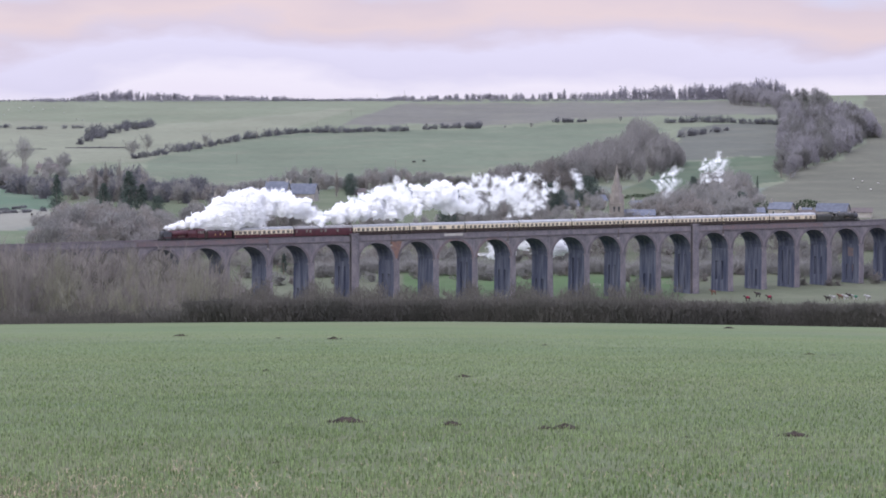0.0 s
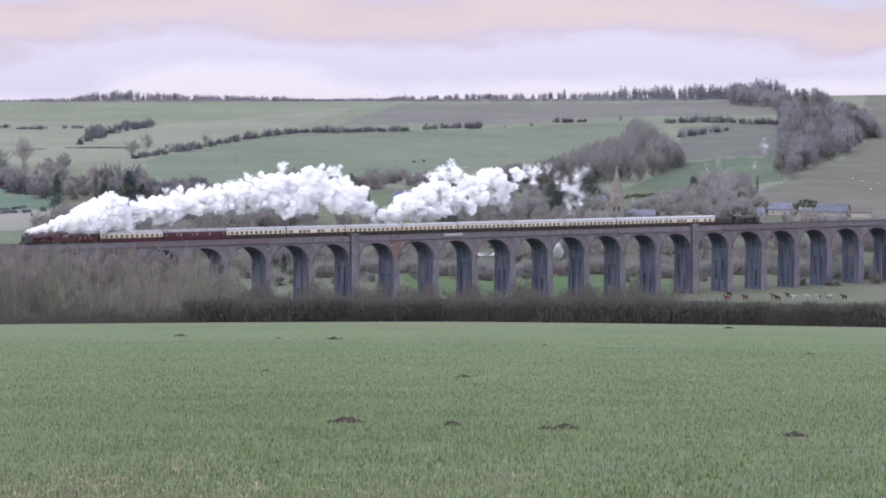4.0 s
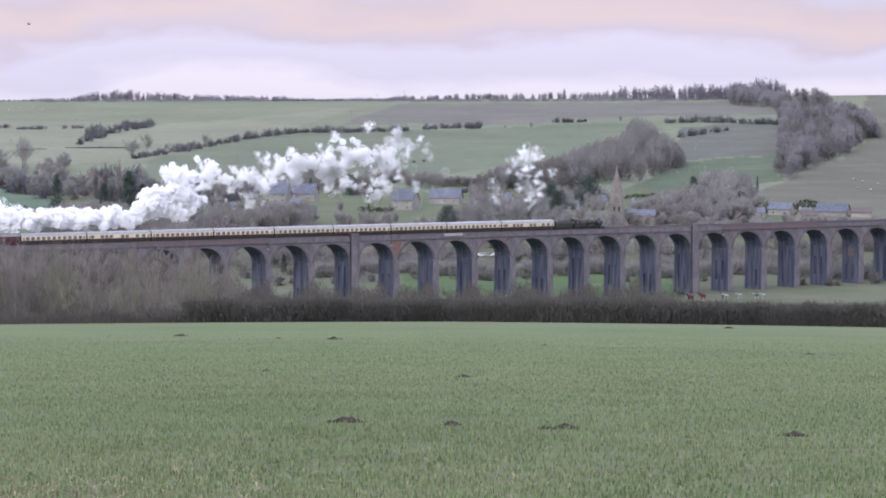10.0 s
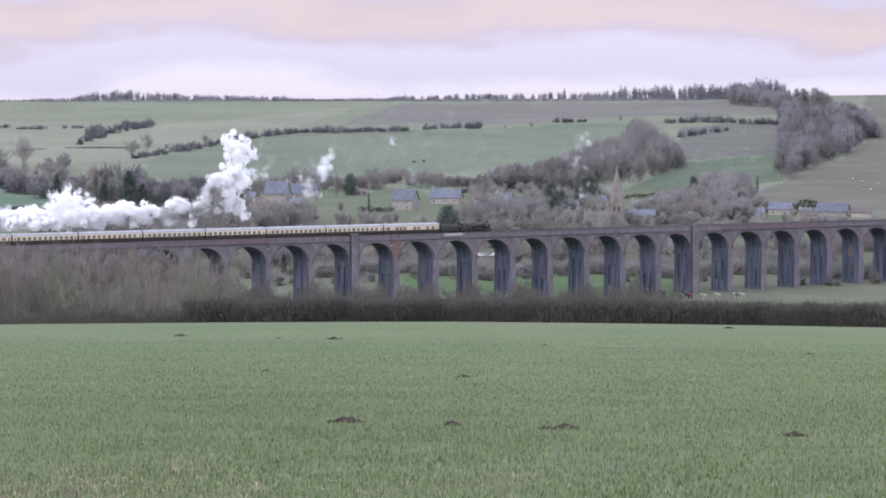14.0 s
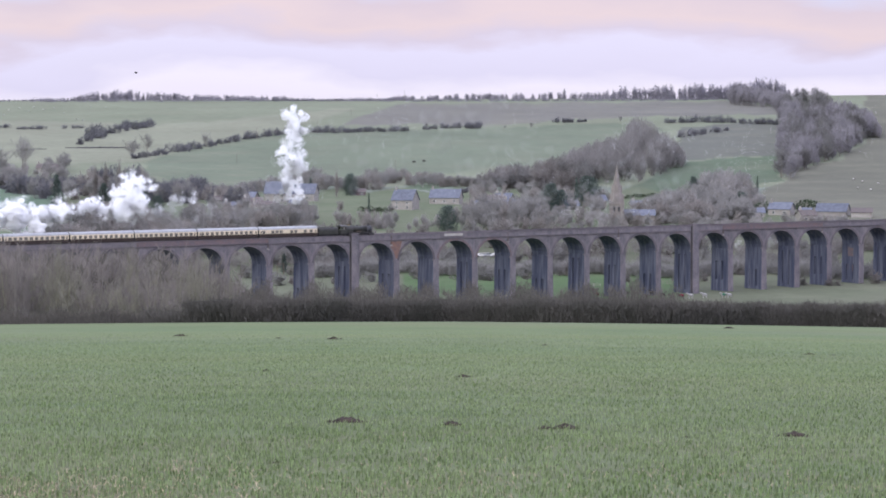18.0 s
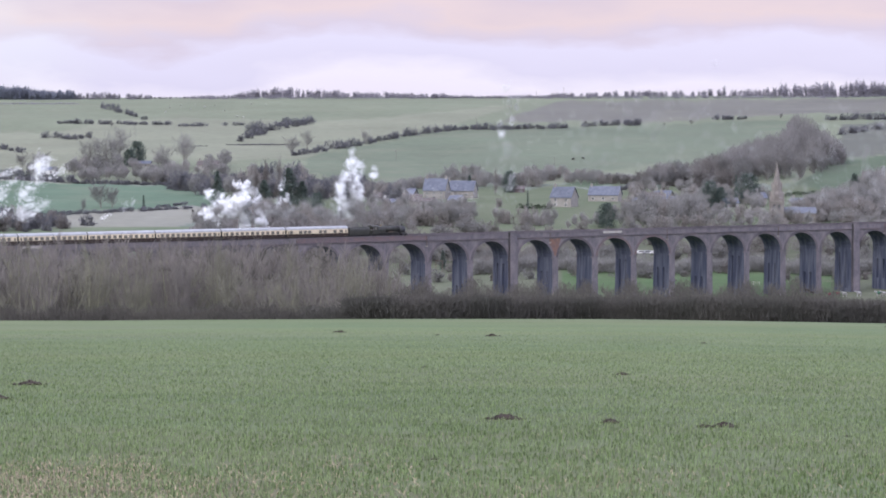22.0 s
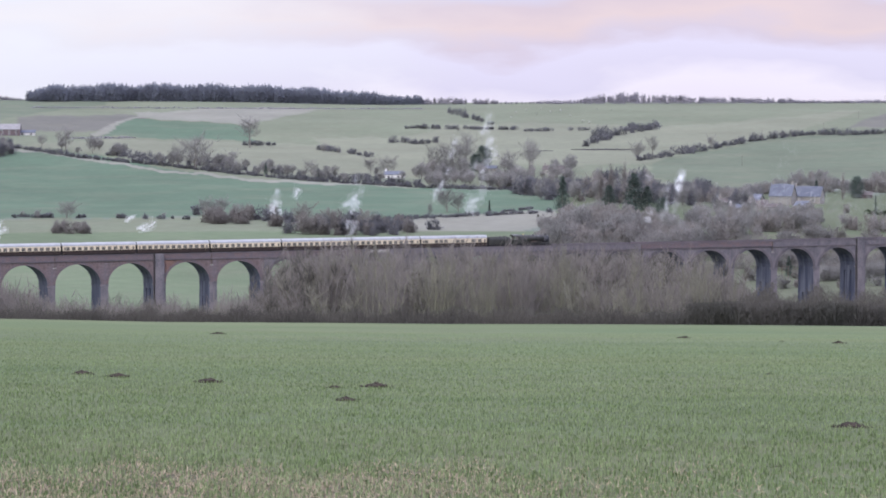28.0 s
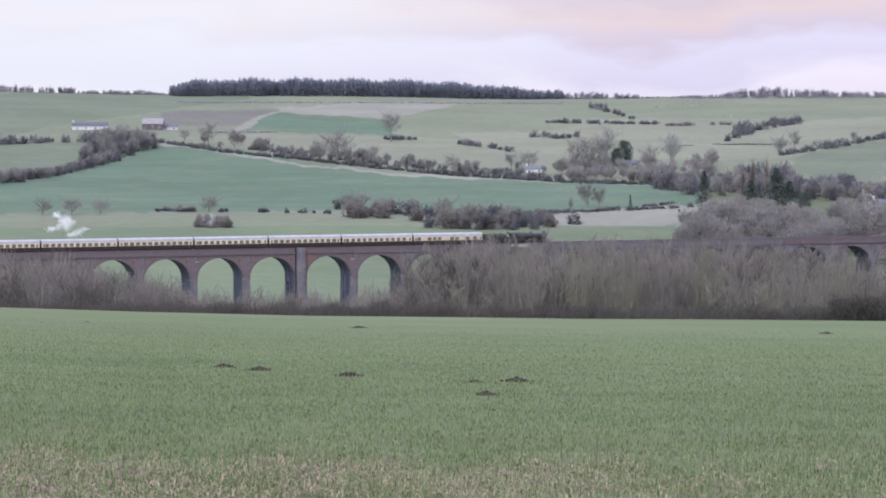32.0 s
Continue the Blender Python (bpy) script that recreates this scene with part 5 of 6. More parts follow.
    belt(wood, ["oak", "russet", "oak", "lilac"], 120, [(320, 366), (460, 384), (600, 386), (840, 384), (1000, 368), (1240, 366), (1568, 376)], [(320, 420), (1568, 424)], 23, 38, 1.2, ((455, 830, 0),))
    belt(wood, ["russet", "oak", "oak"], 90, [(1140, 346), (1190, 324), (1230, 312), (1275, 320), (1320, 344)], [(1140, 396), (1320, 398)], 30, 52, 1.3)
    belt(wood, ["russet", "oak", "oak"], 70, [(400, 350), (520, 346), (600, 346), (700, 350), (840, 350)], [(400, 404), (840, 408)], 23.5, 34, 1.1, ((560, 690, 374), (700, 790, 372)))
    belt(wood, ["oak", "russet", "lilac"], 50, [(1240, 300), (1283, 288), (1320, 302)], [(1240, 362), (1320, 362)], 30, 56, 1.1)
    belt(wood, ["oak", "russet", "lilac"], 90, [(900, 362), (1080, 350), (1130, 346), (1240, 352), (1340, 362)], [(900, 402), (1340, 402)], 18, 34, 1.2, ((1074, 1108, 372),))
    for kinds, n, xs, ys, hs in ((["lilac", "russet"], 16, (560, 690), (398, 410), (22, 36)), (["oak", "oak", "russet"], 16, (475, 550), (394, 408), (34, 52)), (["oak", "russet", "oak"], 44, (825, 965), (384, 408), (28, 56)),
                                 (["oak", "russet"], 24, (330, 470), (380, 410), (26, 46)), (["oak", "lilac"], 12, (690, 790), (400, 412), (14, 24))):
        for k in range(n):
            wood.far(RND.choice(kinds), RND.uniform(*xs), RND.uniform(*ys), RND.uniform(*hs), 1.1)
    # the brown thicket behind the engine
    belt(wood, ["russet", "russet", "oak"], 120, [(58, 404), (80, 376), (120, 346), (180, 342), (240, 356), (300, 362), (345, 384)], [(58, 440), (345, 440)], 30, 50, 1.4)
    wood.build()
    wood = Wood("streamside_trees", "bare trees and scrub along the stream behind the viaduct", "trees")
    for k in range(120):
        X, r = RND.uniform(62, 1600), RND.uniform(1000, 1120)
        wood.tree(RND.choice(["shrub", "oak", "shrub"]), *stand(X, r), RND.uniform(5, 10), 1.5)
    for k in range(110):
        X, r = RND.uniform(380, 1600), RND.uniform(940, 1080)
        wood.tree("shrub", *stand(X, r), RND.uniform(2.5, 6), 1.8)
    for k in range(34):
        X, r = RND.uniform(66, 420), RND.uniform(1010, 1160)
        wood.tree(RND.choice(["russet", "lilac", "oak"]), *stand(X, r), RND.uniform(9, 15), 1.4)
    wood.build()
    for kind, X, Y, h, w in [("yew", 975, 376, 50, 0.85), ("yew", 992, 374, 38, 0.85), ("yew", 1040, 366, 54, 1.0), ("yew", 1310, 378, 38, 0.8), ("yew", 620, 346, 38, 0.8), ("fir", 230, 368, 66, 1.4), ("fir", 186, 370, 46, 1.6), ("fir", 104, 366, 58, 1.0), ("fir", 254, 368, 42, 1.6),
                             ("yew", 792, 408, 44, 1.0), ("yew", 1226, 352, 40, 0.5), ("poplar", 596, 350, 54, 0.7), ("poplar", 190, 356, 76, 0.8), ("poplar", 214, 352, 76, 0.8), ("poplar", 172, 356, 70, 0.8), ("cypress", 1020, 360, 46, 0.8),
                             ("cypress", 653, 378, 36, 0.6), ("cypress", 1338, 340, 28, 0.8), ("fir", 550, 345, 30, 0.9), ("yew", 280, 376, 30, 1.0)]:
        far_tree(kind, X, Y, h, w, "village evergreens")


def near_growth():
    # willow carr between the field and the viaduct: the front row singly, the rest as one stand
    def top_of(X):
        return np.interp(X, [-1250, -1090, -1030, -985, -940, -870, -800, -750, -600, -500, -440, -380, -340, -280, -100, 0, 150, 300, 380, 430, 560, 700, 850, 950, 1080],
                         [424, 438, 434, 450, 465, 480, 494, 508, 512, 508, 500, 466, 424, 408, 414, 416, 418, 424, 448, 506, 516, 508, 507, 510, 522])
    def plant(X, r, put, dy, wide, kind="willow"):
        x, y, z = stand(X, r)
        h = -(top_of(X) + dy - LEVEL) / UNIT * r - z
        put(kind, x, y, z, max(h, 3), wide, "willows below the viaduct")
    for k in range(70):
        plant(RND.uniform(-350, 410), RND.uniform(385, 430), tree, RND.choice((RND.uniform(-4, 20), RND.uniform(30, 70))), RND.uniform(0.7, 1.05))
    for k in range(16):
        plant(RND.uniform(-1250, -350), RND.uniform(370, 430), tree, RND.uniform(6, 30), RND.uniform(0.9, 1.3))
    wood = Wood("willow_carr", "thicket of bare grey willows and scrub below the viaduct")
    for k in range(190):
        plant(RND.uniform(-370, 400), RND.uniform(430, 560), wood.tree, RND.uniform(-4, 26), RND.uniform(0.9, 1.3), "carr")
    for k in range(60):
        plant(RND.uniform(-350, 400), RND.uniform(390, 440), wood.tree, RND.uniform(34, 80), RND.uniform(1.0, 1.6))
    for k in range(16):
        plant(RND.uniform(-405, -330), RND.uniform(400, 520), wood.tree, RND.uniform(-30, -4), RND.uniform(0.9, 1.2), "carr")
    for k in range(120):
        plant(RND.uniform(-1250, -350), RND.uniform(390, 560), wood.tree, RND.uniform(-16, 26), RND.uniform(0.8, 1.3), "thorn")
    for k in range(50):
        plant(RND.uniform(-1250, -860), RND.uniform(400, 500), wood.tree, RND.uniform(-4, 20), RND.uniform(0.7, 1.1), "thorn")
    for k in range(70):
        plant(RND.uniform(430, 1080), RND.uniform(480, 640), wood.tree, RND.uniform(0, 26), RND.uniform(0.9, 1.4))
    wood.build()
    far = lambda X: 318.0 + 6 * math.sin(X * 0.01)
    hedge_run("field_hedge", [(330, 0), (800, 0), (1300, 0), (1680, 0)], 50, HEDGE, "thick clipped dark hedge at the foot of the field", 300, 0.0, 330, 0.3, far, 2.0, vary=0.25, stroke=0.07)
    hedge_run("field_hedge", [(262, 0), (345, 0)], 32, HEDGE, "ragged low end of the dark field hedge", 308, 0.0, 240, 0.25, far, 2.0, vary=1.0, stroke=0.07)
    hedge_run("field_hedge", [(330, 0), (800, 0), (1300, 0), (1680, 0)], 57, SCRUB, "bare twigs standing out of the hedge at the foot of the field", 310, 0.0, 110, 0.22, lambda X: far(X) + 0.5, 2.2, vary=0.6, stroke=0.03)
    hedge_run("brush", [(-1400, 0), (-700, 0), (340, 0)], 38, SCRUB, "tangled brown undergrowth beyond the field edge", 301, 0.0, 120, 0.42, lambda X: 332.0, 5.0, "undergrowth", stroke=0.06)
    hedge_run("brush", [(380, 0), (700, 0), (1200, 0)], 108, SCRUB, "tangled brown undergrowth behind the hedge", 302, 0.0, 300, 0.4, lambda X: 420.0, 8.0, "undergrowth", vary=0.6, stroke=0.08)
    hedge_run("brush", [(1180, 0), (1680, 0)], 56, SCRUB, "tangled brown undergrowth behind the hedge", 303, 0.2, 60, 0.4, lambda X: 345.0, 4.0, "undergrowth", stroke=0.05)
    hedge_run("brush", [(60, 0), (420, 0), (900, 0), (1640, 0)], 30, WARM_TWIGS, "brown streamside scrub behind the viaduct", 304, 0.3, 50, 0.7, lambda X: 1050.0 + 25 * math.sin(X * 0.017), 14.0, "undergrowth", stroke=0.16)
    hedge_run("brush", [(90, 0), (420, 0), (700, 0)], 30, WARM_TWIGS, "brown streamside scrub behind the viaduct", 305, 0.35, 50, 0.8, lambda X: 1010.0 + 20 * math.sin(X * 0.03), 14.0, "undergrowth", stroke=0.16)
    hedge_run("brush", [(560, 0), (900, 0), (1300, 0), (1640, 0)], 22, TWIGS, "dark hedge across the far side of the meadow", 307, 0.1, 90, 0.9, lambda X: 985.0 + 10 * math.sin(X * 0.02), 4.0, "undergrowth", vary=1.0, stroke=0.22)
    hedge_run("brush", [(640, 0), (1100, 0), (1640, 0)], 26, TWIGS, "brown hedge bank beyond the meadow", 306, 0.05, 50, 0.6, lambda X: 1000.0 + 14 * math.sin(X * 0.011), 5.0, "undergrowth", stroke=0.16)


hills()
near_growth()

# ---- the village ----
SLATE = material("slate_roof", (0.14, 0.152, 0.185), (0.1, 0.108, 0.135), 0.6, 0.9, 0.02, per_object=0.3)
LIMESTONE = material("limestone_wall", (0.36, 0.338, 0.305), (0.28, 0.26, 0.235), 0.4, 0.9, 0.02, per_object=0.25)
WHITEWASH = material("white_render", (0.75, 0.74, 0.72), (0.62, 0.60, 0.58), 0.5, 0.9)
TILE = material("clay_tile_roof", (0.125, 0.105, 0.098), (0.1, 0.088, 0.085), 0.6, 0.85)
PANE = material("dark_pane", (0.04, 0.045, 0.05), (0.06, 0.06, 0.065), 1.0, 0.12)
CHURCH = material("church_stone", (0.25, 0.225, 0.2), (0.185, 0.165, 0.15), 0.5, 0.9, 0.03)


def house(X, Y, w, h, d=8.0, turn=0.0, wall=None, roof=None, chimneys=1, label="stone village house with a slate roof", windows=3, ridge=0.45):
    """w: width as seen, h: height to the ridge as seen."""
    x, y, z, r = spot(X, Y)
    k = r / UNIT
    W, H = w * k, h * k
    ev = H * (1 - ridge)
    az = (X - MID) / UNIT
    b = thing("house", pose(x, y, z, 0, 0, -math.degrees(az) + turn), label, "house", "houses of the village")
    wall, roof = wall or LIMESTONE, roof or SLATE
    m = Mesher().extrude_x([(0, -0.8), (0, ev), (d / 2, H - 0.15), (d, ev), (d, -0.8)], -W / 2, W / 2)
    wl = part("wall", m, wall, b)
    rm = Mesher()
    o = 0.35
    for sgn in (0, 1):
        y0, y1 = (-o, d / 2) if sgn == 0 else (d + o, d / 2)
        z0 = ev - o * (H - ev) / (d / 2)
        rm.add([(-W / 2 - o, y0, z0), (W / 2 + o, y0, z0), (W / 2 + o, y1, H), (-W / 2 - o, y1, H), (-W / 2 - o, y0, z0 + 0.2), (W / 2 + o, y0, z0 + 0.2), (W / 2 + o, y1, H + 0.2), (-W / 2 - o, y1, H + 0.2)],
               [(0, 1, 2, 3), (7, 6, 5, 4), (0, 4, 5, 1), (1, 5, 6, 2), (3, 7, 4, 0)])
    rf = part("roof", rm, roof, b)
    for c in range(chimneys):
        cx = (-W / 2 + 0.7) if c == 0 else (W / 2 - 0.7)
        part("chimney", Mesher().box(cx - 0.45, cx + 0.45, d / 2 - 0.4, d / 2 + 0.4, H - 0.6, H + 1.3).box(cx - 0.25, cx + 0.25, d / 2 - 0.2, d / 2 + 0.2, H + 1.3, H + 1.7), wall, rf)
    for i in range(windows):
        wx = -W / 2 + W * (i + 0.5) / windows
        for zz in ((ev * 0.25, ev * 0.72) if ev > 4 else (ev * 0.45,)):
            fr = part("window", Mesher().box(wx - 0.6, wx + 0.6, -0.06, 0.02, zz - 0.6, zz + 0.6), WHITEWASH, wl)
            part("pane", Mesher().box(wx - 0.48, wx - 0.03, -0.09, -0.061, zz - 0.5, zz + 0.5).box(wx + 0.03, wx + 0.48, -0.09, -0.061, zz - 0.5, zz + 0.5), PANE, fr)
    return b


def church():
    x, y, _, = stand(1091, 1180)
    z = float(height(1091, 1180))
    c = thing("church", pose(x, y, z, 0, 0, -3.5), "stone parish church with a tall spire among trees", "church")
    k = 1180 / UNIT
    top = -(289 - LEVEL) * k - z
    ts = -(360 - LEVEL) * k - z
    part("tower", Mesher().box(-3.1, 3.1, -0.5, 5.7, -1, ts, 0, 0.3).box(-3.3, 3.3, -0.7, 5.9, ts - 0.5, ts - 0.1), CHURCH, c)
    def octa(r, zc, cy=2.6):
        return [(r * math.cos(math.pi / 8 + k * math.pi / 4), cy + r * math.sin(math.pi / 8 + k * math.pi / 4), zc) for k in range(8)]
    m = Mesher().add(octa(3.1, ts - 0.1) + [(0, 2.6, top)], [(i, (i + 1) % 8, 8) for i in range(8)])
    sp = part("spire", m, CHURCH, c)
    for zz, s in ((ts + 2.2, 0.55), (ts + 6.0, 0.4)):
        rr = 3.1 * (1 - (zz - ts) / (top - ts))
        for cx, cy in ((0, -1), (0, 1), (1, 0), (-1, 0)):
            ox, oy = cx * rr * 0.95, 2.6 + cy * rr * 0.95
            lm = Mesher().box(ox - s, ox + s, oy - s, oy + s, zz - 1.0, zz + 0.8)
            lm.add([(ox - s - 0.1, oy - s, zz + 0.8), (ox + s + 0.1, oy - s, zz + 0.8), (ox + s + 0.1, oy + s, zz + 0.8), (ox - s - 0.1, oy + s, zz + 0.8), (ox, oy, zz + 2.0)], [(0, 1, 4), (1, 2, 4), (2, 3, 4), (3, 0, 4)])
            part("spire_lucarne", lm, CHURCH, sp)
    part("weathervane", Mesher().tube((0, 2.6, top - 0.3), (0, 2.6, top + 1.4), 0.06, 0.04, 5), BLACK, sp)
    for cx in (-2.75, 2.75):
        part("pinnacle", Mesher().box(cx - 0.35, cx + 0.35, -0.45, 0.25, ts, ts + 0.9).add([(cx - 0.35, -0.45, ts + 0.9), (cx + 0.35, -0.45, ts + 0.9), (cx + 0.35, 0.25, ts + 0.9), (cx - 0.35, 0.25, ts + 0.9), (cx, -0.1, ts + 2.4)], [(0, 1, 4), (1, 2, 4), (2, 3, 4), (3, 0, 4)]), CHURCH, c)
    for cx in (-1.0, 1.0):
        part("belfry_opening", Mesher().box(cx - 0.4, cx + 0.4, -0.53, -0.4, ts - 3.4, ts - 1.3), PANE, c)
    part("nave", Mesher().extrude_x([(0.4, -1), (0.4, 4.0), (4.2, 6.0), (8, 4.0), (8, -1)], 3.1, 16), CHURCH, c)
    part("nave_roof", Mesher().add([(2.4, 0, 3.9), (16.3, 0, 3.9), (16.3, 4.2, 6.3), (2.4, 4.2, 6.3), (16.3, 8.4, 3.9), (2.4, 8.4, 3.9)], [(0, 1, 2, 3), (3, 2, 4, 5)]), SLATE, c)


def village():
    house(487, 358, 40, 36, 9, -16, None, SLATE, 2, "large stone house with a blue slate roof", 3, 0.55)
    house(532, 356, 50, 30, 9, -14, None, SLATE, 1, "stone barn with a blue slate roof", 2, 0.55)
    house(711, 372, 40, 35, 8, -24, None, SLATE, 1, "stone house with a pale gable", 2, 0.5)
    house(786, 362, 54, 26, 8, -14, None, SLATE, 1, "long stone cottage with a slate roof", 3, 0.55)
    house(872, 366, 44, 20, 7, 10, None, TILE, 2, "low cottage with a brown roof", 3)
    house(905, 372, 30, 18, 7, -10, None, SLATE, 1, "small grey stone village cottage", 2)
    house(448, 366, 34, 16, 7, 0, None, TILE, 1, "low brown-tiled village cottage beside trees", 2)
    house(415, 372, 30, 14, 7, 12, WHITEWASH, SLATE, 1, "village cottage with white walls", 2)
    house(1052, 366, 46, 20, 8, 15, None, SLATE, 1, "stone cottage by the churchyard", 2)
    house(1136, 372, 40, 16, 7, -6, None, SLATE, 1, "stone cottage by the churchyard", 3)
    house(1185, 366, 26, 22, 7, 20, None, TILE, 1, "stone cottage among bare trees", 2)
    house(1250, 366, 30, 22, 7, -20, WHITEWASH, SLATE, 1, "pale house among bare trees", 2)
    house(1304, 372, 36, 26, 8, 12, None, TILE, 1, "stone house with a brown roof", 2)
    house(1376, 380, 40, 22, 8, -16, None, SLATE, 1, "stone farmhouse with a slate roof", 2, 0.5)
    house(1420, 382, 22, 14, 8, -8, None, SLATE, 0, "long stone slate-roofed barn", 0, 0.5)
    house(1466, 382, 54, 22, 11, -10, None, SLATE, 0, "large brick dark-roofed barn", 0, 0.6)
    house(1430, 392, 30, 20, 7, 25, None, TILE, 1, "stone cottage with a pale gable", 2)
    house(1520, 384, 36, 16, 8, 0, None, TILE, 0, "low brown farm shed", 0)
    house(88, 305, 40, 14, 8, -14, None, TILE, 1, "house with a dark roof on the hillside", 2)
    house(-195, 312, 34, 12, 8, -8, WHITEWASH, SLATE, 1, "low white cottage by the lane", 2)
    house(-120, 300, 30, 10, 8, 4, None, TILE, 1, "cottage among bare trees", 2)
    house(-30, 300, 34, 10, 8, -6, None, SLATE, 1, "cottage among bare trees", 2)
    house(-976, 236, 62, 12, 9, 4, WHITEWASH, SLATE, 1, "long low white bungalow on the hill", 4)
    house(-868, 236, 36, 20, 9, -6, RED_BRICK, GREYROOF, 0, "brick house with a pale roof on the hill", 3)
    house(-838, 236, 30, 9, 7, 0, WHITEWASH, SLATE, 0, "low white shed on the hill", 2)
    for X, Y, w, h, turn, wl, rf in ((398, 362, 34, 15, 8, None, TILE), (438, 358, 26, 18, -20, None, SLATE), (470, 368, 44, 11, 4, None, TILE), (521, 367, 22, 15, -28, None, SLATE), (634, 346, 26, 11, 0, RED_BRICK, TILE),
                                     (846, 372, 28, 16, -14, None, SLATE), (888, 360, 30, 17, -18, None, SLATE), (930, 374, 34, 14, -6, None, TILE), (1010, 372, 30, 16, 12, WHITEWASH, SLATE), (1160, 384, 30, 14, -12, None, TILE), (1218, 386, 34, 14, 8, None, SLATE), (1276, 388, 28, 16, -18, None, TILE), (1340, 384, 24, 16, 10, None, SLATE)):
        house(X, Y, w, h, 7, turn, wl, rf, 1, "small village house among bare garden trees", 2, 0.5)
    church()
    hedge_run("garden_hedge", [(1322, 378), (1372, 374)], 20, HEDGE_GREEN, "tall dark clipped garden hedge", 400, 0.0, 26, 0.8)
    hedge_run("garden_hedge", [(1380, 372), (1440, 366)], 14, HEDGE_GREEN, "green garden hedge", 401, 0.0, 20, 0.8)
    hedge_run("garden_hedge", [(640, 374), (690, 376)], 9, HEDGE_GREEN, "low dark garden hedge", 402, 0.0, 14, 0.8)
    hedge_run("garden_hedge", [(1105, 352), (1160, 346)], 7, HEDGE_GREEN, "low dark garden hedge", 403, 0.0, 14, 0.8)


    x, y, z, r = spot(1461, 282)
    m = Mesher()
    for k in range(5):
        m.blob((0.5 * math.sin(k * 2.2), 0.1, 0.6 + 1.1 * k), 1.0 - 0.1 * k, 0, 2, 0.35, k, (1, 0.5, 0.8))
    tagged(new("rock_face", m.mesh("rock_face", PALE_STONE)), "pale chalk scar at the foot of the wood", "rock").matrix_basis = pose(x, y, z - 0.2)
    # poles on the hill, parked cars, a swing frame, a trough and rails beside the line
    for X, Y, h in ((716, 181, 20), (668, 181, 14), (455, 246, 20), (562, 236, 22), (420, 290, 18), (700, 300, 16), (622, 206, 12)):
        x, y, z, r = spot(X, Y)
        p = thing("pole", pose(x, y, z), "slender grey wooden telegraph pole", "pole", "poles on the hillside")
        H = h / UNIT * r
        part("post", Mesher().tube((0, 0, -0.5), (0, 0, H), 0.16, 0.11, 6), BARK, p)
        part("crossarm", Mesher().box(-0.6, 0.6, -0.06, 0.06, H - 0.6, H - 0.45), BARK, p)
    for k, X in enumerate((852, 864, 877)):
        x, y, z = stand(X, 1045)
        c = thing("car", pose(x, y, z, 0, 0, 10), "small %s car parked by the track" % ("white", "silver grey", "white")[k], "car", "parked cars")
        pt = WHITEWASH if k != 1 else ROOFGREY
        part("body", Mesher().extrude_y([(-2.0, 0.35), (-2.05, 0.8), (-1.3, 0.95), (-0.7, 1.4), (0.9, 1.42), (1.6, 0.98), (2.0, 0.85), (2.0, 0.35)], -0.85, 0.85), pt, c)
        part("window", Mesher().extrude_y([(-1.1, 0.98), (-0.65, 1.34), (0.85, 1.36), (1.4, 1.0)], -0.87, 0.87), PANE, c)
        for wx in (-1.25, 1.25):
            for wy in (-0.78, 0.78):
                part("wheel", Mesher().tube((wx, wy - 0.1, 0.32), (wx, wy + 0.1, 0.32), 0.32, 0.32, 12), BLACK, c)
    x, y, z = stand(496, 980)
    tree("fir", *stand(503, 992), 7.0, 0.9, "village evergreens")
    f = thing("goal_frame", pose(x, y, z), "weathered upright timber frame in the meadow", "frame")
    for dx in (-1.1, 1.1):
        part("post", Mesher().box(dx - 0.1, dx + 0.1, -0.1, 0.1, -0.3, 4.2), STEEL, f)
    part("crossbar", Mesher().box(-1.2, 1.2, -0.1, 0.1, 4.2, 4.38), STEEL, f)
    for X0, X1, r in ((1040, 1062, 935), (1112, 1150, 940), (1172, 1190, 945), (735, 790, 868)):
        x, y, z = stand(X0, r)
        w = (X1 - X0) / UNIT * r
        f = thing("fence", pose(x, y, z, 0, 0, -2), "low weathered post and rail fence", "fence", "meadow fences")
        n = max(2, int(w / 2))
        for k in range(n + 1):
            part("post", Mesher().box(w * k / n - 0.07, w * k / n + 0.07, -0.07, 0.07, -0.3, 1.2), PALE_STONE if X0 == 1040 else BARK, f)
        for zz in (0.5, 1.0):
            part("rail", Mesher().box(0, w, -0.1, -0.06, zz - 0.05, zz + 0.05), PALE_STONE if X0 == 1040 else BARK, f)


village()

# ---- steam ----
PUFFS = []


def puff_mesh(seed, n, lumps, size, spread=0.75, stretch=1.25):
    """A billow of loose flakes, gathered on round lumps. The flakes lean up or down, never sideways."""
    rng = np.random.default_rng(seed)
    a, d = rng.uniform(0, 2 * np.pi, lumps), np.sqrt(rng.random(lumps)) * spread
    cx, cz, cy = np.cos(a) * d * stretch, np.sin(a) * d, rng.uniform(-0.3, 0.3, lumps)
    rr = rng.uniform(0.25, 0.5, lumps)
    k = rng.integers(0, lumps, n)
    u = rng.normal(0, 1, (n, 3)); u /= np.linalg.norm(u, axis=1, keepdims=True)
    rad = rr[k] * rng.random(n) ** 0.2 * (1 + 0.14 * np.sin(u[:, 0] * 9 + k) * np.cos(u[:, 2] * 8 - k)) * np.where(rng.random(n) < 0.2, rng.uniform(1.0, 1.4, n), 1.0)
    C = np.stack([cx[k], cy[k], cz[k]], 1) + u * rad[:, None]
    e = np.clip(np.arcsin(u[:, 2]) * 0.15 + 0.62 + rng.normal(0, 0.12, n), 0.2, 1.1)
    N = np.stack([np.zeros(n), -np.cos(e), np.sin(e)], 1)
    return flakes(rng, C, N, size)


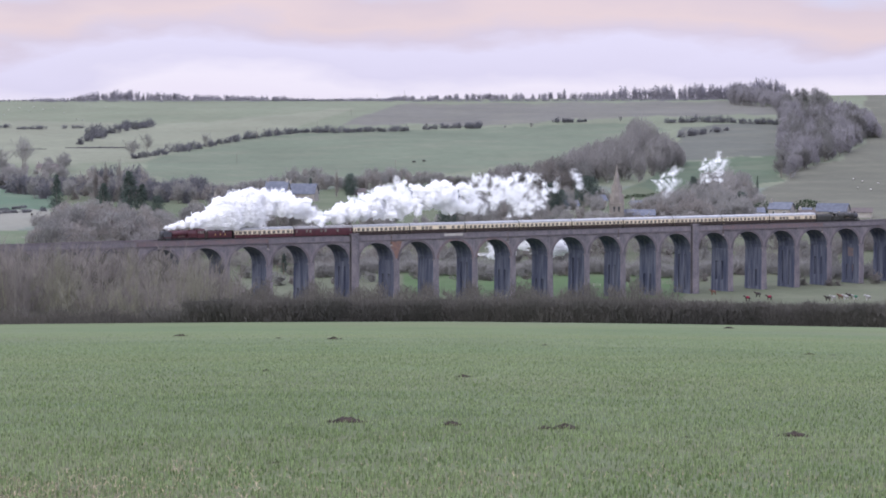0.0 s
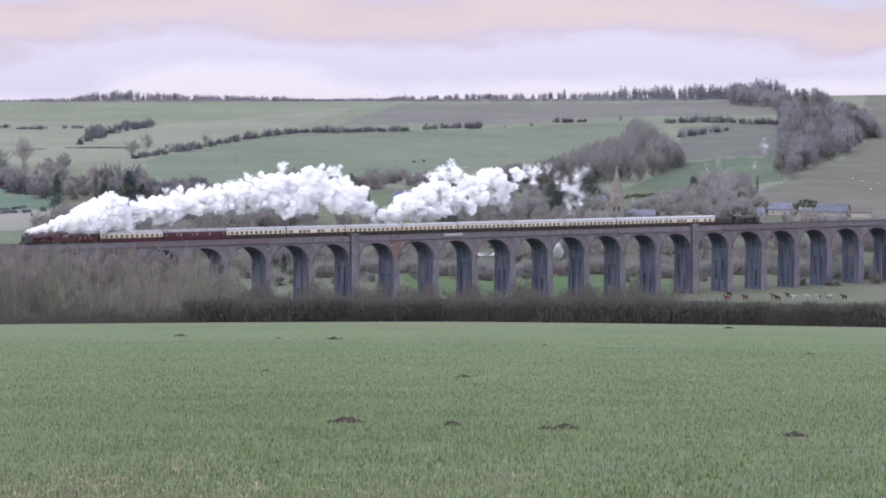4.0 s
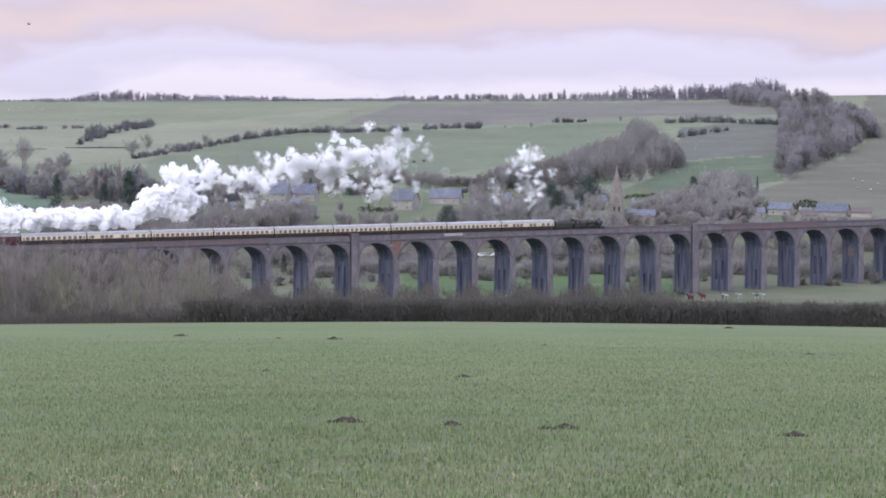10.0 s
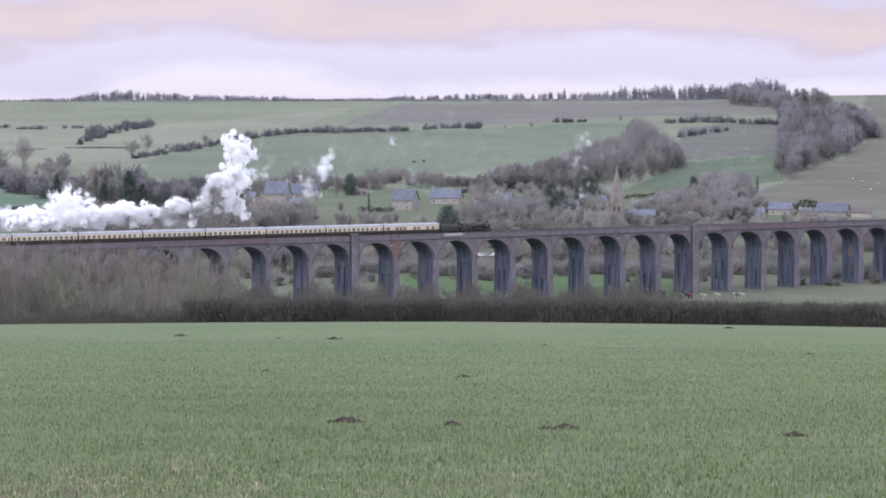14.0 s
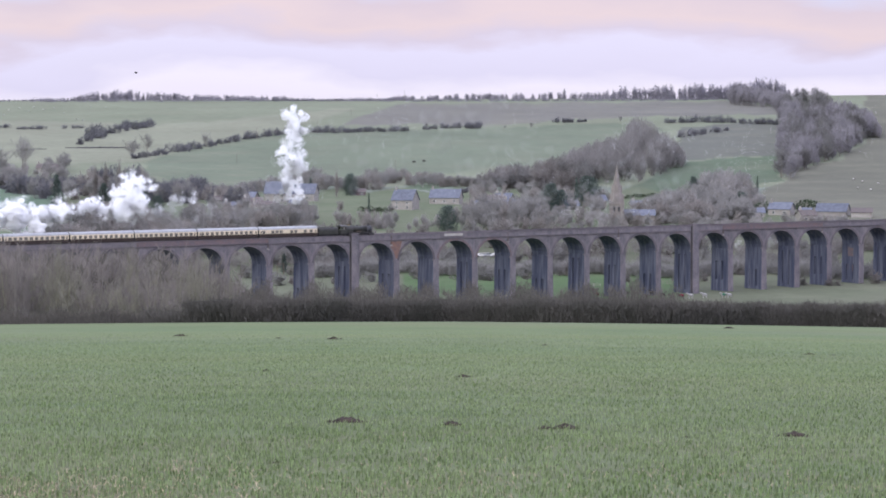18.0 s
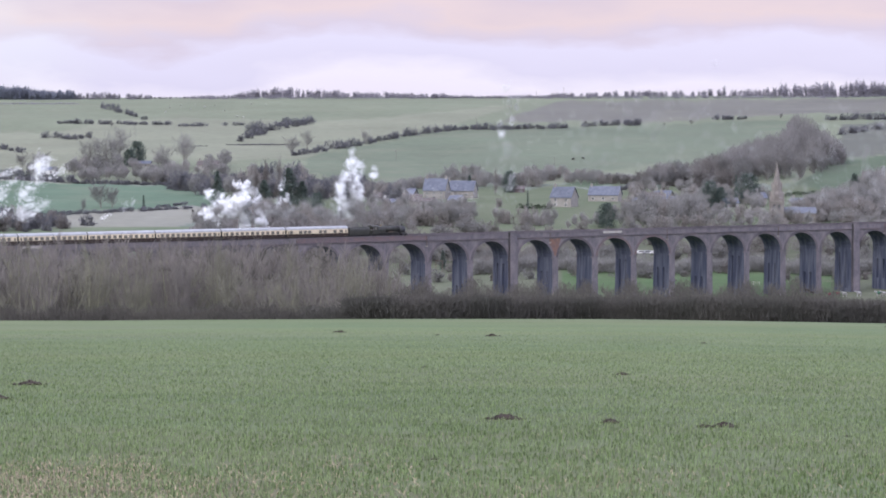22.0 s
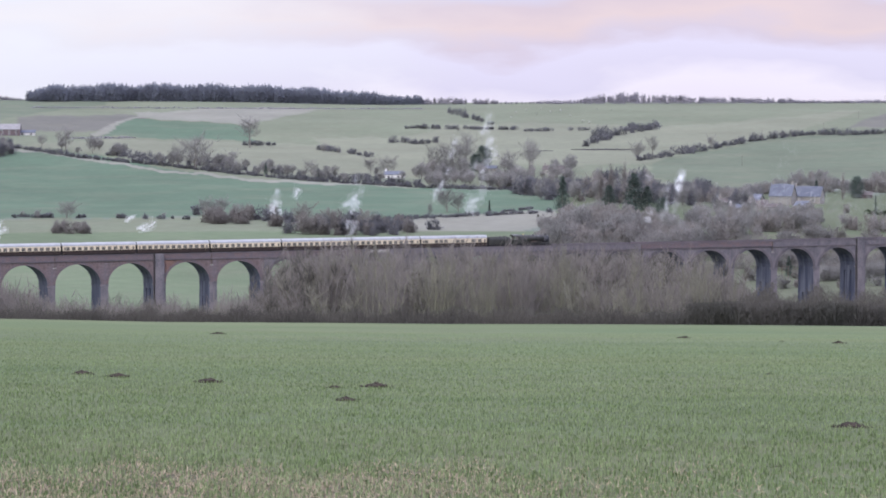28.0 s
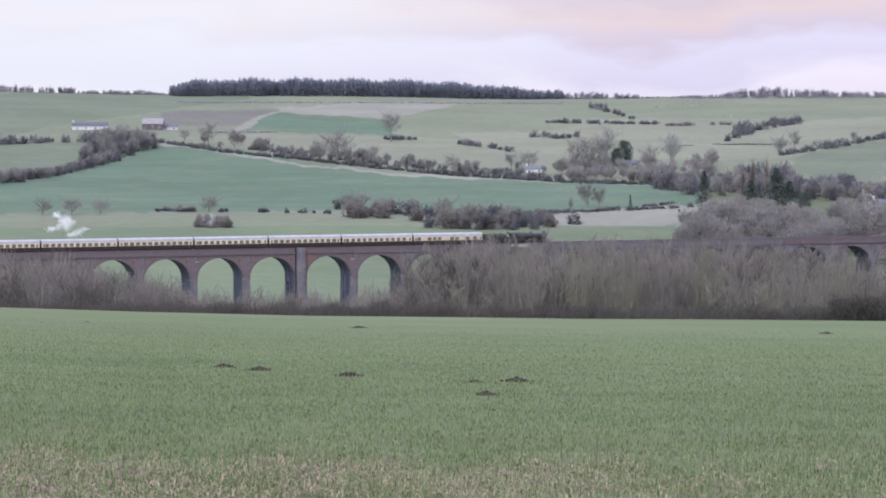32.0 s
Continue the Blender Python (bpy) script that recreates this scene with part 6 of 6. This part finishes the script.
def flakes(rng, C, N, size):
    """Three-cornered flakes, turned at random in their own plane."""
    n = len(C)
    s, t = rng.uniform(0.6, 1.4, n) * size, rng.uniform(0, 2 * np.pi, n)
    A = np.array((1.0, 0, 0))[None] * np.ones((n, 1)); B = np.cross(N, A)
    V = np.stack([C + (A * np.cos(t + q)[:, None] + B * np.sin(t + q)[:, None]) * s[:, None] for q in (0, 2.1, 4.2)], 1).reshape(-1, 3)
    me = bpy.data.meshes.new("steam_puff")
    me.vertices.add(3 * n); me.vertices.foreach_set("co", V.ravel())
    me.loops.add(3 * n); me.loops.foreach_set("vertex_index", np.arange(3 * n))
    me.polygons.add(n); me.polygons.foreach_set("loop_start", np.arange(n) * 3)
    me.update(calc_edges=True)
    me.materials.append(STEAM)
    return me


def wisp_mesh(seed, n, size):
    """Torn vapour: flakes strung along curling, rising threads."""
    rng = np.random.default_rng(seed)
    C = []
    strands = 30
    hubs = [(rng.normal(0, 0.36), rng.normal(0, 0.2), rng.uniform(-0.8, 0.6)) for k in range(6)]
    for k in range(strands):
        p = np.array(hubs[k % 6]) + rng.normal(0, 0.1, 3)
        d = np.array((rng.normal(0.15, 0.6), rng.normal(0, 0.3), rng.uniform(-0.1, 1.0)))
        rad, steps = rng.uniform(0.03, 0.15), int(rng.integers(4, 12))
        for q in range(steps):
            d = d + rng.normal(0, 0.5, 3) * np.array((1, 0.6, 0.8)) + np.array((0.03, 0, 0.06))
            d = d / np.linalg.norm(d)
            p = p + d * 0.06
            w = 1.15 - q / steps
            m = max(1, int(n / strands / 7 * w * (0.3 + rad * 9)))
            C.append(p + rng.normal(0, 1, (m, 3)) * rad * (0.5 + 0.7 * w))
    C = np.vstack(C)
    n = len(C)
    e = np.clip(0.6 + rng.normal(0, 0.2, n), 0.1, 1.1)
    N = np.stack([np.zeros(n), -np.cos(e), np.sin(e)], 1)
    return flakes(rng, C, N, size)


def haze_mesh(seed, n, size):
    """Thin vapour, thick in the middle and lost at its edges."""
    rng = np.random.default_rng(seed)
    p, C = np.array((rng.normal(-0.3, 0.15), 0, -0.7)), []
    for k in range(7):
        s = rng.uniform(0.1, 0.34)
        C.append(p + rng.normal(0, 1, (int(n * s), 3)) * np.array((s, s, s * rng.uniform(0.6, 1.2))))
        p = p + np.array((rng.normal(0.14, 0.3), rng.normal(0, 0.1), rng.uniform(0.05, 0.38)))
    C = np.vstack(C)
    e = np.clip(0.7 + rng.normal(0, 0.25, len(C)), 0, 1.25)
    return flakes(rng, C, np.stack([np.zeros(len(C)), -np.cos(e), np.sin(e)], 1), size)


DENSE = [puff_mesh(k, 760, 9, 0.12, 0.62) for k in range(8)]
LOOSE = [puff_mesh(40 + k, 900, 6, 0.055, 0.8) for k in range(8)]
RAGGED = [wisp_mesh(20 + k, 1300, 0.036) for k in range(10)]
HAZE = [haze_mesh(60 + k, 420, 0.034) for k in range(8)]
WIND = 5.2


def steam():
    plume = thing("steam_plume", LINE, "billowing white steam trailing from the leading engine", "steam", kind="stuff")
    rnd = random.Random(3)
    def puff(te, size, climb, dense, lift=0.0, hold=0.0, life=9.0, across=None):
        """te: when it leaves the chimney; climb: metres a second; hold: how long it clings to the engine first; life: seconds until it has thinned out."""
        ob = part("steam_puff", rnd.choice(HAZE if dense is None else LOOSE if dense == "loose" else DENSE if dense else RAGGED), None, plume)
        ob.scale = (size, size, size * rnd.uniform(0.85, 1.1))
        PUFFS.append((ob, te, climb, lift, rnd.uniform(-1.5, 1.5) if across is None else across, rnd.uniform(0, 6.28), life, hold))
    # the head of the plume stays with the chimney
    for k in range(26):
        d = 0.04 + 0.066 * k
        puff(99.0, 0.55 + 2.0 * d, 0.0, True, (2.3 + 2.6 * d) * min(1.0, 0.35 + d) * rnd.uniform(0.9, 1.1), d)
    # steady exhaust in gusts: how high each breath is flung, and how slowly and quickly its parts climb
    when = [-9.6, -8.0, -6.4, -5.1, -4.2, -3.6, -3.2, -2.9, -2.2, -1.3, -0.5, 0.5, 1.6, 2.3, 2.9, 3.5, 3.75, 5.2, 5.35, 7.0, 9.2]
    fling = [4, 4, 4.5, 5, 3.5, 2.2, 0.8, 3.5, 5.5, 5.5, 4.5, 4, 4, 4, 4, 3.5, 2.5, 2.5, 2.5, 2.4, 2]
    slow = [0.0, 0.0, -0.2, -0.2, -0.15, -0.1, 0, -0.2, -0.15, 0.1, 0.3, 0.45, 0.4, 0.2, -0.1, 0, 0, 0, 0, 0, 0]
    quick = [1.0, 1.0, 0.9, 1.25, 0.6, 0.2, 0.0, 1.0, 1.6, 2.2, 2.0, 1.75, 1.6, 1.8, 2.0, 1.3, 0.4, 0.4, 0.45, 0.4, 0.3]
    lasts = [9, 9.5, 13, 15.5, 14, 11, 8, 12, 12.5, 13, 12.5, 11.5, 10, 10.5, 16, 12, 11.5, 12, 12.5, 12.5, 11.5]
    te = -9.4
    while te < 9.2:
        up, c0, c1, last = (float(np.interp(te, when, q)) for q in (fling, slow, quick, lasts))
        old = te < -6.5
        thin = abs(te + 3.25) < 0.3 or 1.75 < te < 2.25
        n = 1 if thin or (old and te < -7.8) else 2
        for k in range(n):
            u = (k + rnd.random()) / n
            big = rnd.uniform(2.1, 3.3) * (0.85 if te > 3.7 else 1.0) * (0.6 if thin else 1.0) * (1.15 - 0.3 * abs(u - 0.45))
            puff(te + rnd.uniform(-0.07, 0.07), big, c0 + (c1 - c0) * u, False if old else 'loose' if (k and c1 > 1.2 and rnd.random() < 0.6) else True, up * rnd.uniform(0.8, 1.08), rnd.uniform(1.1, 1.7), last * (0.72 + 0.36 * u) + rnd.uniform(-1, 1))
        if rnd.random() < 0.7:
            u = rnd.random() ** 0.6
            puff(te, rnd.uniform(2.2, 3.2), c0 + (c1 - c0) * u * 1.08, False, up * 1.05, rnd.uniform(1.4, 2.0), last + rnd.uniform(0, 3))
        te += rnd.uniform(0.1, 0.16)
    # steam that has rolled down behind the arches
    for k in range(22):
        puff(rnd.uniform(-9.6, -7.7), rnd.uniform(2.2, 3.4), -0.1, k % 3 == 0, rnd.uniform(-10.5, -7.0), 1.5, rnd.uniform(11, 13.5), rnd.uniform(9, 13))
    for k in range(14):
        puff(rnd.uniform(8.1, 8.95), rnd.uniform(1.8, 2.8), rnd.uniform(-0.1, 0.5) * (1 - 0.5 * (k % 2)), 'loose' if k % 3 else True, rnd.uniform(0.2, 1.6), 1.4, rnd.uniform(14.5, 17))
    # longer-lived wisps, and the odd blasts later on
    for te0, n, sz, c0, c1, life in ((-12.8, 9, 2.2, 0.7, 1.3, 17), (-11.6, 8, 2.1, 0.5, 1.1, 15), (-8.0, 10, 2.4, 0.1, 1.0, 14), (-5.0, 12, 2.4, 0.2, 1.35, 20), (-1.5, 24, 2.4, 0.35, 2.0, 14), (-0.5, 6, 2.2, 0.8, 1.6, 15),
                                     (1.2, 12, 2.4, 0.6, 1.5, 16), (3.0, 26, 2.4, 0.4, 2.1, 20), (6.3, 8, 2.4, 0.1, 0.9, 19), (6.45, 18, 2.4, 0.1, 1.1, 18), (7.8, 8, 2.0, 0.0, 0.7, 16), (8.8, 14, 2.0, 0.0, 0.7, 21), (9.3, 5, 1.9, 0.1, 0.8, 19),
                                     (12.7, 10, 2.2, 0.2, 2.1, 17), (13.3, 6, 1.9, 0.2, 1.9, 16), (15.1, 10, 2.1, 0.0, 1.1, 14), (16.3, 4, 1.6, 0.5, 0.9, 14), (18.95, 3, 1.5, 0.1, 0.4, 13), (21.5, 3, 1.7, 0.0, 0.3, 11), (23.85, 4, 1.9, 0.0, 0.5, 14), (11.0, 3, 1.4, 0.2, 0.7, 13)):
        for k in range(n):
            u = (k + rnd.random()) / n  # the higher it climbs, the further it has blown
            puff(te0 + 0.12 - 0.24 * u + rnd.uniform(-0.22, 0.22), sz * rnd.uniform(0.8, 1.4), c0 + (c1 - c0) * u, None if te0 > 10 or (te0 > 7 and k % 2) or (te0 < 0 and k % 3 == 0) else ('loose' if te0 in (3.0, -1.5) and k % 4 != 3 else False), rnd.uniform(0.5, 2.4), rnd.uniform(0.8, 2.0), (19 if te0 == 3.0 and k % 4 != 3 else life) + rnd.uniform(-1.5, 1.5))


steam()

# ---- grazing stock, birds, field clutter ----
COAT = {"dark": material("dark_horse_coat", (0.03, 0.025, 0.025), (0.05, 0.04, 0.035), 1.0, 0.7), "grey": material("pale_horse_coat", (0.36, 0.35, 0.34), (0.29, 0.28, 0.27), 1.0, 0.7),
        "red": material("red_horse_rug", (0.17, 0.018, 0.036), (0.13, 0.016, 0.03), 1.0, 0.8), "brown": material("brown_horse_coat", (0.14, 0.07, 0.05), (0.10, 0.055, 0.04), 1.0, 0.7),
        "green": material("green_horse_rug", (0.05, 0.14, 0.09), (0.04, 0.11, 0.07), 1.0, 0.8)}
HERD = []


def horse(coat, rug, label, rows, group="horses in the meadow"):
    h = thing("horse", pose(0, 0, 0), label, "horse", group)
    c = COAT[coat]
    part("body", Mesher().blob((0, 0, 1.15), 0.42, 0, 2, 0.08, 1, (1.9, 0.85, 0.95)), c, h, flat=False)
    part("neck", Mesher().tube((-0.65, 0, 1.3), (-1.15, 0, 1.75), 0.28, 0.17, 8), c, h)
    part("head", Mesher().tube((-1.1, 0, 1.8), (-1.55, 0, 1.5), 0.17, 0.1, 8), c, h)
    part("tail", Mesher().tube((0.75, 0, 1.35), (0.95, 0, 0.7), 0.08, 0.05, 6), c, h)
    for x in (-0.5, 0.55):
        for y in (-0.2, 0.2):
            part("leg", Mesher().tube((x, y, 1.0), (x + 0.05, y, 0.0), 0.13, 0.06, 7), c, h)
    if rug:
        part("rug", Mesher().blob((0.05, 0, 1.18), 0.46, 0, 2, 0.06, 2, (1.75, 0.9, 0.95)), COAT[rug], h, "fitted %s rug" % rug, flat=False)
    HERD.append((h, rows))


def herd():
    # times, bearings and distances of each animal
    for coat, rug, label, (x0, y0), total in [
        ("dark", "red", "dark horse in a red rug", (1322, 519), -142), ("dark", "red", "dark horse in a red rug walking the meadow", (1360, 517.5), -166), ("dark", "", "dark horse standing in the meadow", (1340, 513), -200),
        ("dark", "", "black horse in the meadow", (1462, 518), -345), ("grey", "", "pale grey horse in the meadow", (1472, 517), -269), ("grey", "", "pale grey horse grazing", (1494, 516), -266), ("grey", "green", "grey horse in a green rug", (1510, 516), -247),
        ("grey", "", "pale horse at the meadow's edge", (1532, 516), -260), ("brown", "", "brown horse in the meadow", (1262, 510), -225), ("brown", "", "brown horse following the herd", (1484, 515), -460), ("dark", "", "dark horse following the herd", (1500, 514), -420), ("brown", "", "bay horse following the herd", (1590, 515), -500), ("dark", "", "dark horse at the tail of the herd", (1610, 516), -470)]:
        rows = []
        for t, k in ((0, 0), (2, 0.09), (3.5, 0.2), (5.5, 0.42), (7, 0.52), (9, 0.64), (11, 0.75), (14.5, 0.85), (17, 0.91), (20, 0.96), (25, 0.98), (32, 1.0)):
            rows.append((t, x0 + k * total, y0 - 1.5 * k))
        horse(coat, rug, label, rows)


herd()


def grazer(X, Y, k, coat, kind, label, group, turn=0.0):
    """A sheep or a cow with its head down, k metres high."""
    x, y, z, r = spot(X, Y)
    g = thing(kind, pose(x, y, z, 0, 0, turn), label, kind, group)
    part("body", Mesher().blob((0, 0, 0.66 * k), 0.34 * k, 0, 2, 0.1, X, (2.0, 0.9, 0.95)), coat, g, flat=False)
    part("head", Mesher().tube((-0.6 * k, 0, 0.62 * k), (-0.92 * k, 0, 0.3 * k), 0.16 * k, 0.09 * k, 7), coat if kind == "cow" else COAT["dark"], g)
    for dx in (-0.38, 0.42):
        for dy in (-0.17, 0.17):
            part("leg", Mesher().tube((dx * k, dy * k, 0.5 * k), (dx * k, dy * k, -0.02), 0.08 * k, 0.055 * k, 6), coat if kind == "cow" else COAT["dark"], g)


FLEECE = material("pale_fleece", (0.6, 0.58, 0.54), (0.5, 0.48, 0.44), 2.0, 0.95)
for k, (X, Y) in enumerate(((733, 289), (750, 287), (61, 381), (98, 379))):
    grazer(X, Y, 1.45, COAT["dark"], "cow", "black cow grazing on the pasture", "cattle on the hill", 20 + 130 * k)
for k, (X, Y) in enumerate(((22, 196), (41, 193), (58, 199), (66, 191), (83, 196), (101, 193), (118, 202), (140, 212), (151, 214), (165, 190), (190, 192), (14, 205), (1505, 318), (1513, 333), (1521, 322), (1535, 336), (1548, 325))):
    grazer(X, Y, 0.95, FLEECE, "sheep", "pale woolly sheep grazing on the slope", "sheep on the hill", 47 * k)

SOIL = material("fresh_mole_soil", (0.028, 0.022, 0.018), (0.055, 0.042, 0.033), 6.0, 0.95, 0.03, 30)


def molehill(X, Y, w, n=1, label="heap of dark molehill soil among the wheat"):
    """Lies where the near field shows at (X, Y); w: width as seen."""
    slope = (np.interp(X, EDGE_X, EDGE_Y) - LEVEL) / UNIT - 1.62 / 250
    r = 1.62 / max((Y - LEVEL) / UNIT - slope, 0.004)
    r = min(r, 235)
    x, y, z = stand(X, r)
    W = w / UNIT * r * (1.0 if Y > 640 else 0.65)
    rnd = random.Random(int(X * 7 + Y))
    m = Mesher()
    m.blob((0, 0, 0), W / 2, 0, 3, 0.3, X, (1, 0.8, 0.4 if Y > 640 else 0.22))
    for k in range(44):
        a = rnd.uniform(0, 2 * math.pi); d = W / 2 * rnd.uniform(0.1, 1.7)
        m.blob((math.cos(a) * d, math.sin(a) * d * 0.8, max(0.0, 0.19 * W * (1 - d / (W * 0.6)))), W * rnd.uniform(0.03, 0.11), 0, 1, 0.4, k + X)
    ob = new("molehill", m.mesh("molehill", SOIL))
    ob.matrix_basis = pose(x, y, z)
    return tagged(ob, label, "molehill", "molehills in the field")


for X, Y, w in ((612, 749, 44), (640, 750, 16), (798, 755, 34), (1000, 760, 38), (965, 761, 26), (1130, 766, 8), (1405, 770, 38), (1215, 774, 10), (490, 821, 14), (320, 594, 26), (492, 599, 12), (590, 601, 30), (1290, 580, 22), (1430, 625, 20), (1472, 626, 14), (965, 612, 14), (441, 621, 8),
                (-523, 673, 36), (-280, 707, 34), (-226, 683, 40), (-300, 684, 22), (-681, 662, 34), (-745, 656, 30), (-505, 587, 26), (-985, 574, 12), (820, 669, 22), (470, 657, 12)):
    molehill(X, Y, w)

STRAW = material("straw", (0.34, 0.28, 0.18), (0.24, 0.195, 0.125), 8.0, 0.9, island=0.6)
BLADE = material("wheat_blades", (0.147, 0.2, 0.083), (0.2, 0.25, 0.12), 0.35, 0.7, island=0.9)
soften(0.45, BLADE)


def blades(name, n, r0, r1, mat, tall, wide, seed, label, x0=-1230, x1=1680, flat=0.0, keep=None):
    """Single bent leaves over the near field, in one mesh."""
    rng = np.random.default_rng(seed)
    X = rng.uniform(x0, x1, n)
    u = rng.random(n)
    r = (r0 ** 0.6 + u * (r1 ** 0.6 - r0 ** 0.6)) ** (1 / 0.6)
    if keep is not None:
        ok = keep(X, r, rng.random(n)); X, r = X[ok], r[ok]; n = len(X)
    az = (X - MID) / UNIT
    # sown in rows that run across the slope
    x, y = r * np.sin(az), r * np.cos(az)
    row = np.round(y / 0.13) * 0.13
    y = row + rng.normal(0, 0.035, n)
    r = np.hypot(x, y); X = MID + UNIT * np.arctan2(x, y)
    z = height(X, r)
    a = rng.uniform(0, 2 * np.pi, n)
    L = rng.uniform(0.5, 1.2, n) * tall
    lean = rng.uniform(0.15, 0.9, n) * (1 + flat)
    w = wide * rng.uniform(0.7, 1.3, n)
    dx, dy = np.cos(a), np.sin(a)
    b0 = np.stack([x - dy * w, y + dx * w, z - 0.01], 1)
    b1 = np.stack([x + dy * w, y - dx * w, z - 0.01], 1)
    up = np.clip(1 - flat, 0.05, 1)
    m0 = np.stack([x + dx * lean * L * 0.35 - dy * w * 0.8, y + dy * lean * L * 0.35 + dx * w * 0.8, z + L * 0.6 * up + 0.01], 1)
    m1 = np.stack([x + dx * lean * L * 0.35 + dy * w * 0.8, y + dy * lean * L * 0.35 - dx * w * 0.8, z + L * 0.6 * up + 0.01], 1)
    tp = np.stack([x + dx * lean * L, y + dy * lean * L, z + L * 0.85 * up + 0.01], 1)
    V = np.stack([b0, b1, m1, m0, tp], 1).reshape(-1, 3)
    me = bpy.data.meshes.new(name)
    me.vertices.add(5 * n); me.vertices.foreach_set("co", V.ravel())
    i = np.arange(n)[:, None] * 5
    loops = np.concatenate([i + np.array([[0, 1, 2, 3]]), i + np.array([[3, 2, 4]])], 1).ravel()
    me.loops.add(7 * n); me.loops.foreach_set("vertex_index", loops)
    me.polygons.add(2 * n)
    me.polygons.foreach_set("loop_start", np.stack([np.arange(n) * 7, np.arange(n) * 7 + 4], 1).ravel())
    me.update(calc_edges=True)
    me.materials.append(mat)
    return tagged(new(name, me), label, "crop", kind="stuff")


blades("wheat_shoots", 400000, 19, 170, BLADE, 0.05, 0.0056, 1, "thin green winter wheat shoots in rows", keep=lambda X, r, u: u > np.maximum(0.97 * smooth(45, 190, r), 0.75 * smooth(0.35, 0.8, np.sin(X * 0.021 + np.sin(r * 1.7) * 2) * np.sin(r * 2.3 + X * 0.004)) * smooth(60, 25, r)))
blades("straw_litter", 60000, 19, 34, STRAW, 0.16, 0.004, 2, "dry straw stubble lying on the headland", flat=0.85, keep=lambda X, r, u: u < smooth(29.5, 26, r + np.sin(X * 0.013) + 0.7 * np.sin(X * 0.031)) * (0.1 + 0.9 * smooth(600, -400, X)) + 0.012)


def small_things():
    # birds over the field
    for k in range(2):
        b = thing("bird", pose(0, 0, 0), "small dark bird in flight", "bird", "birds in the sky")
        part("body", Mesher().blob((0, 0, 0), 0.16, 0, 1, 0.1, 1, (1.8, 0.7, 0.6)), BLACK, b)
        for sy in (-1, 1):
            part("wing", Mesher().add([(0.12, 0, 0.03), (-0.12, 0, 0.03), (-0.05, sy * 0.5, 0.16), (0.08, sy * 0.5, 0.16), (0.12, 0, 0.06), (-0.12, 0, 0.06), (-0.05, sy * 0.5, 0.18), (0.08, sy * 0.5, 0.18)], [(0, 1, 2, 3), (7, 6, 5, 4), (0, 3, 7, 4), (1, 0, 4, 5), (2, 1, 5, 6), (3, 2, 6, 7)]), BLACK, b)
        BIRDS.append(b)


BIRDS = []
small_things()


def at_air(X, Y, r):
    x, y = bearing(X, r)
    return x, y, -(Y - LEVEL) / UNIT * r


def motions():
    ts = [0, 0.1, 1] + list(range(3, 31, 3)) + [31, 31.9, 32]
    for ob, s in TRAIN:
        walk(ob, [(t, LINE @ pose(s - SPEED * t, 2.4, RAIL)) for t in ts])
    for ob, te, climb, lift, across, phase, life, hold in PUFFS:
        free = te + hold  # until then it rides with the engine
        marks = (free, free + 0.35, free + 0.9, free + 2, te + life * 0.55, te + life * 0.7, te + life * 0.85, te + life, 4, 8, 12, 16, 20, 24, 28)
        rows = []
        for t in sorted({0, 0.1, 31.9, 32, *(round(t, 2) for t in marks if 0 < t < 32)}):
            age = hold if t <= free else t - te
            s = S0 + 1.6 - SPEED * (t if t <= free else te) + (SPEED + WIND) * hold if t <= free else S0 + 1.6 - SPEED * te + WIND * (t - te)
            z = RAIL + 4.4 + lift * min(age, 1.5) / 1.5 + climb * age + 0.8 * math.sin(0.5 * age + phase) * min(1, max(0, age - 2) / 3)
            # it wheels slowly round until its flakes stand end on
            fade = 0.0 if t <= free else float(smooth(life * 0.6, life, age))
            facing = -math.degrees(math.atan2(s, DIST + 2.4))
            drop_ = math.degrees(math.atan2(-z, math.hypot(s, DIST)))
            rows.append((t, pose(s, 2.4 + across + 0.35 * age, z, 0, drop_ * fade, facing + 90 * fade)))
        walk(ob, rows)
    for h, rows in HERD:
        out = []
        for t, X, Y in rows:
            r = -(-56.0) / (Y - LEVEL) * UNIT
            x, y, z = stand(X, r)
            out.append((t, pose(x, y, z, 0, 0, 18)))
        walk(h, out)
    walk(BIRDS[0], [(t, pose(*at_air(X, Y, 430), 0, 0, 160)) for t, X, Y in ((0, 260, -120), (7, 150, -30), (9, 92, 26), (11, 20, 60), (14, -120, 90), (20, -420, 60), (32, -1500, -80))])
    walk(BIRDS[1], [(t, pose(*at_air(X, Y, 410), 0, 0, 170)) for t, X, Y in ((0, 900, -160), (14, 420, -60), (17, 292, 20), (17.5, 270, 72), (18, 244, 130), (19, 24, 15), (21, -400, -60), (32, -1600, -160))])


motions()
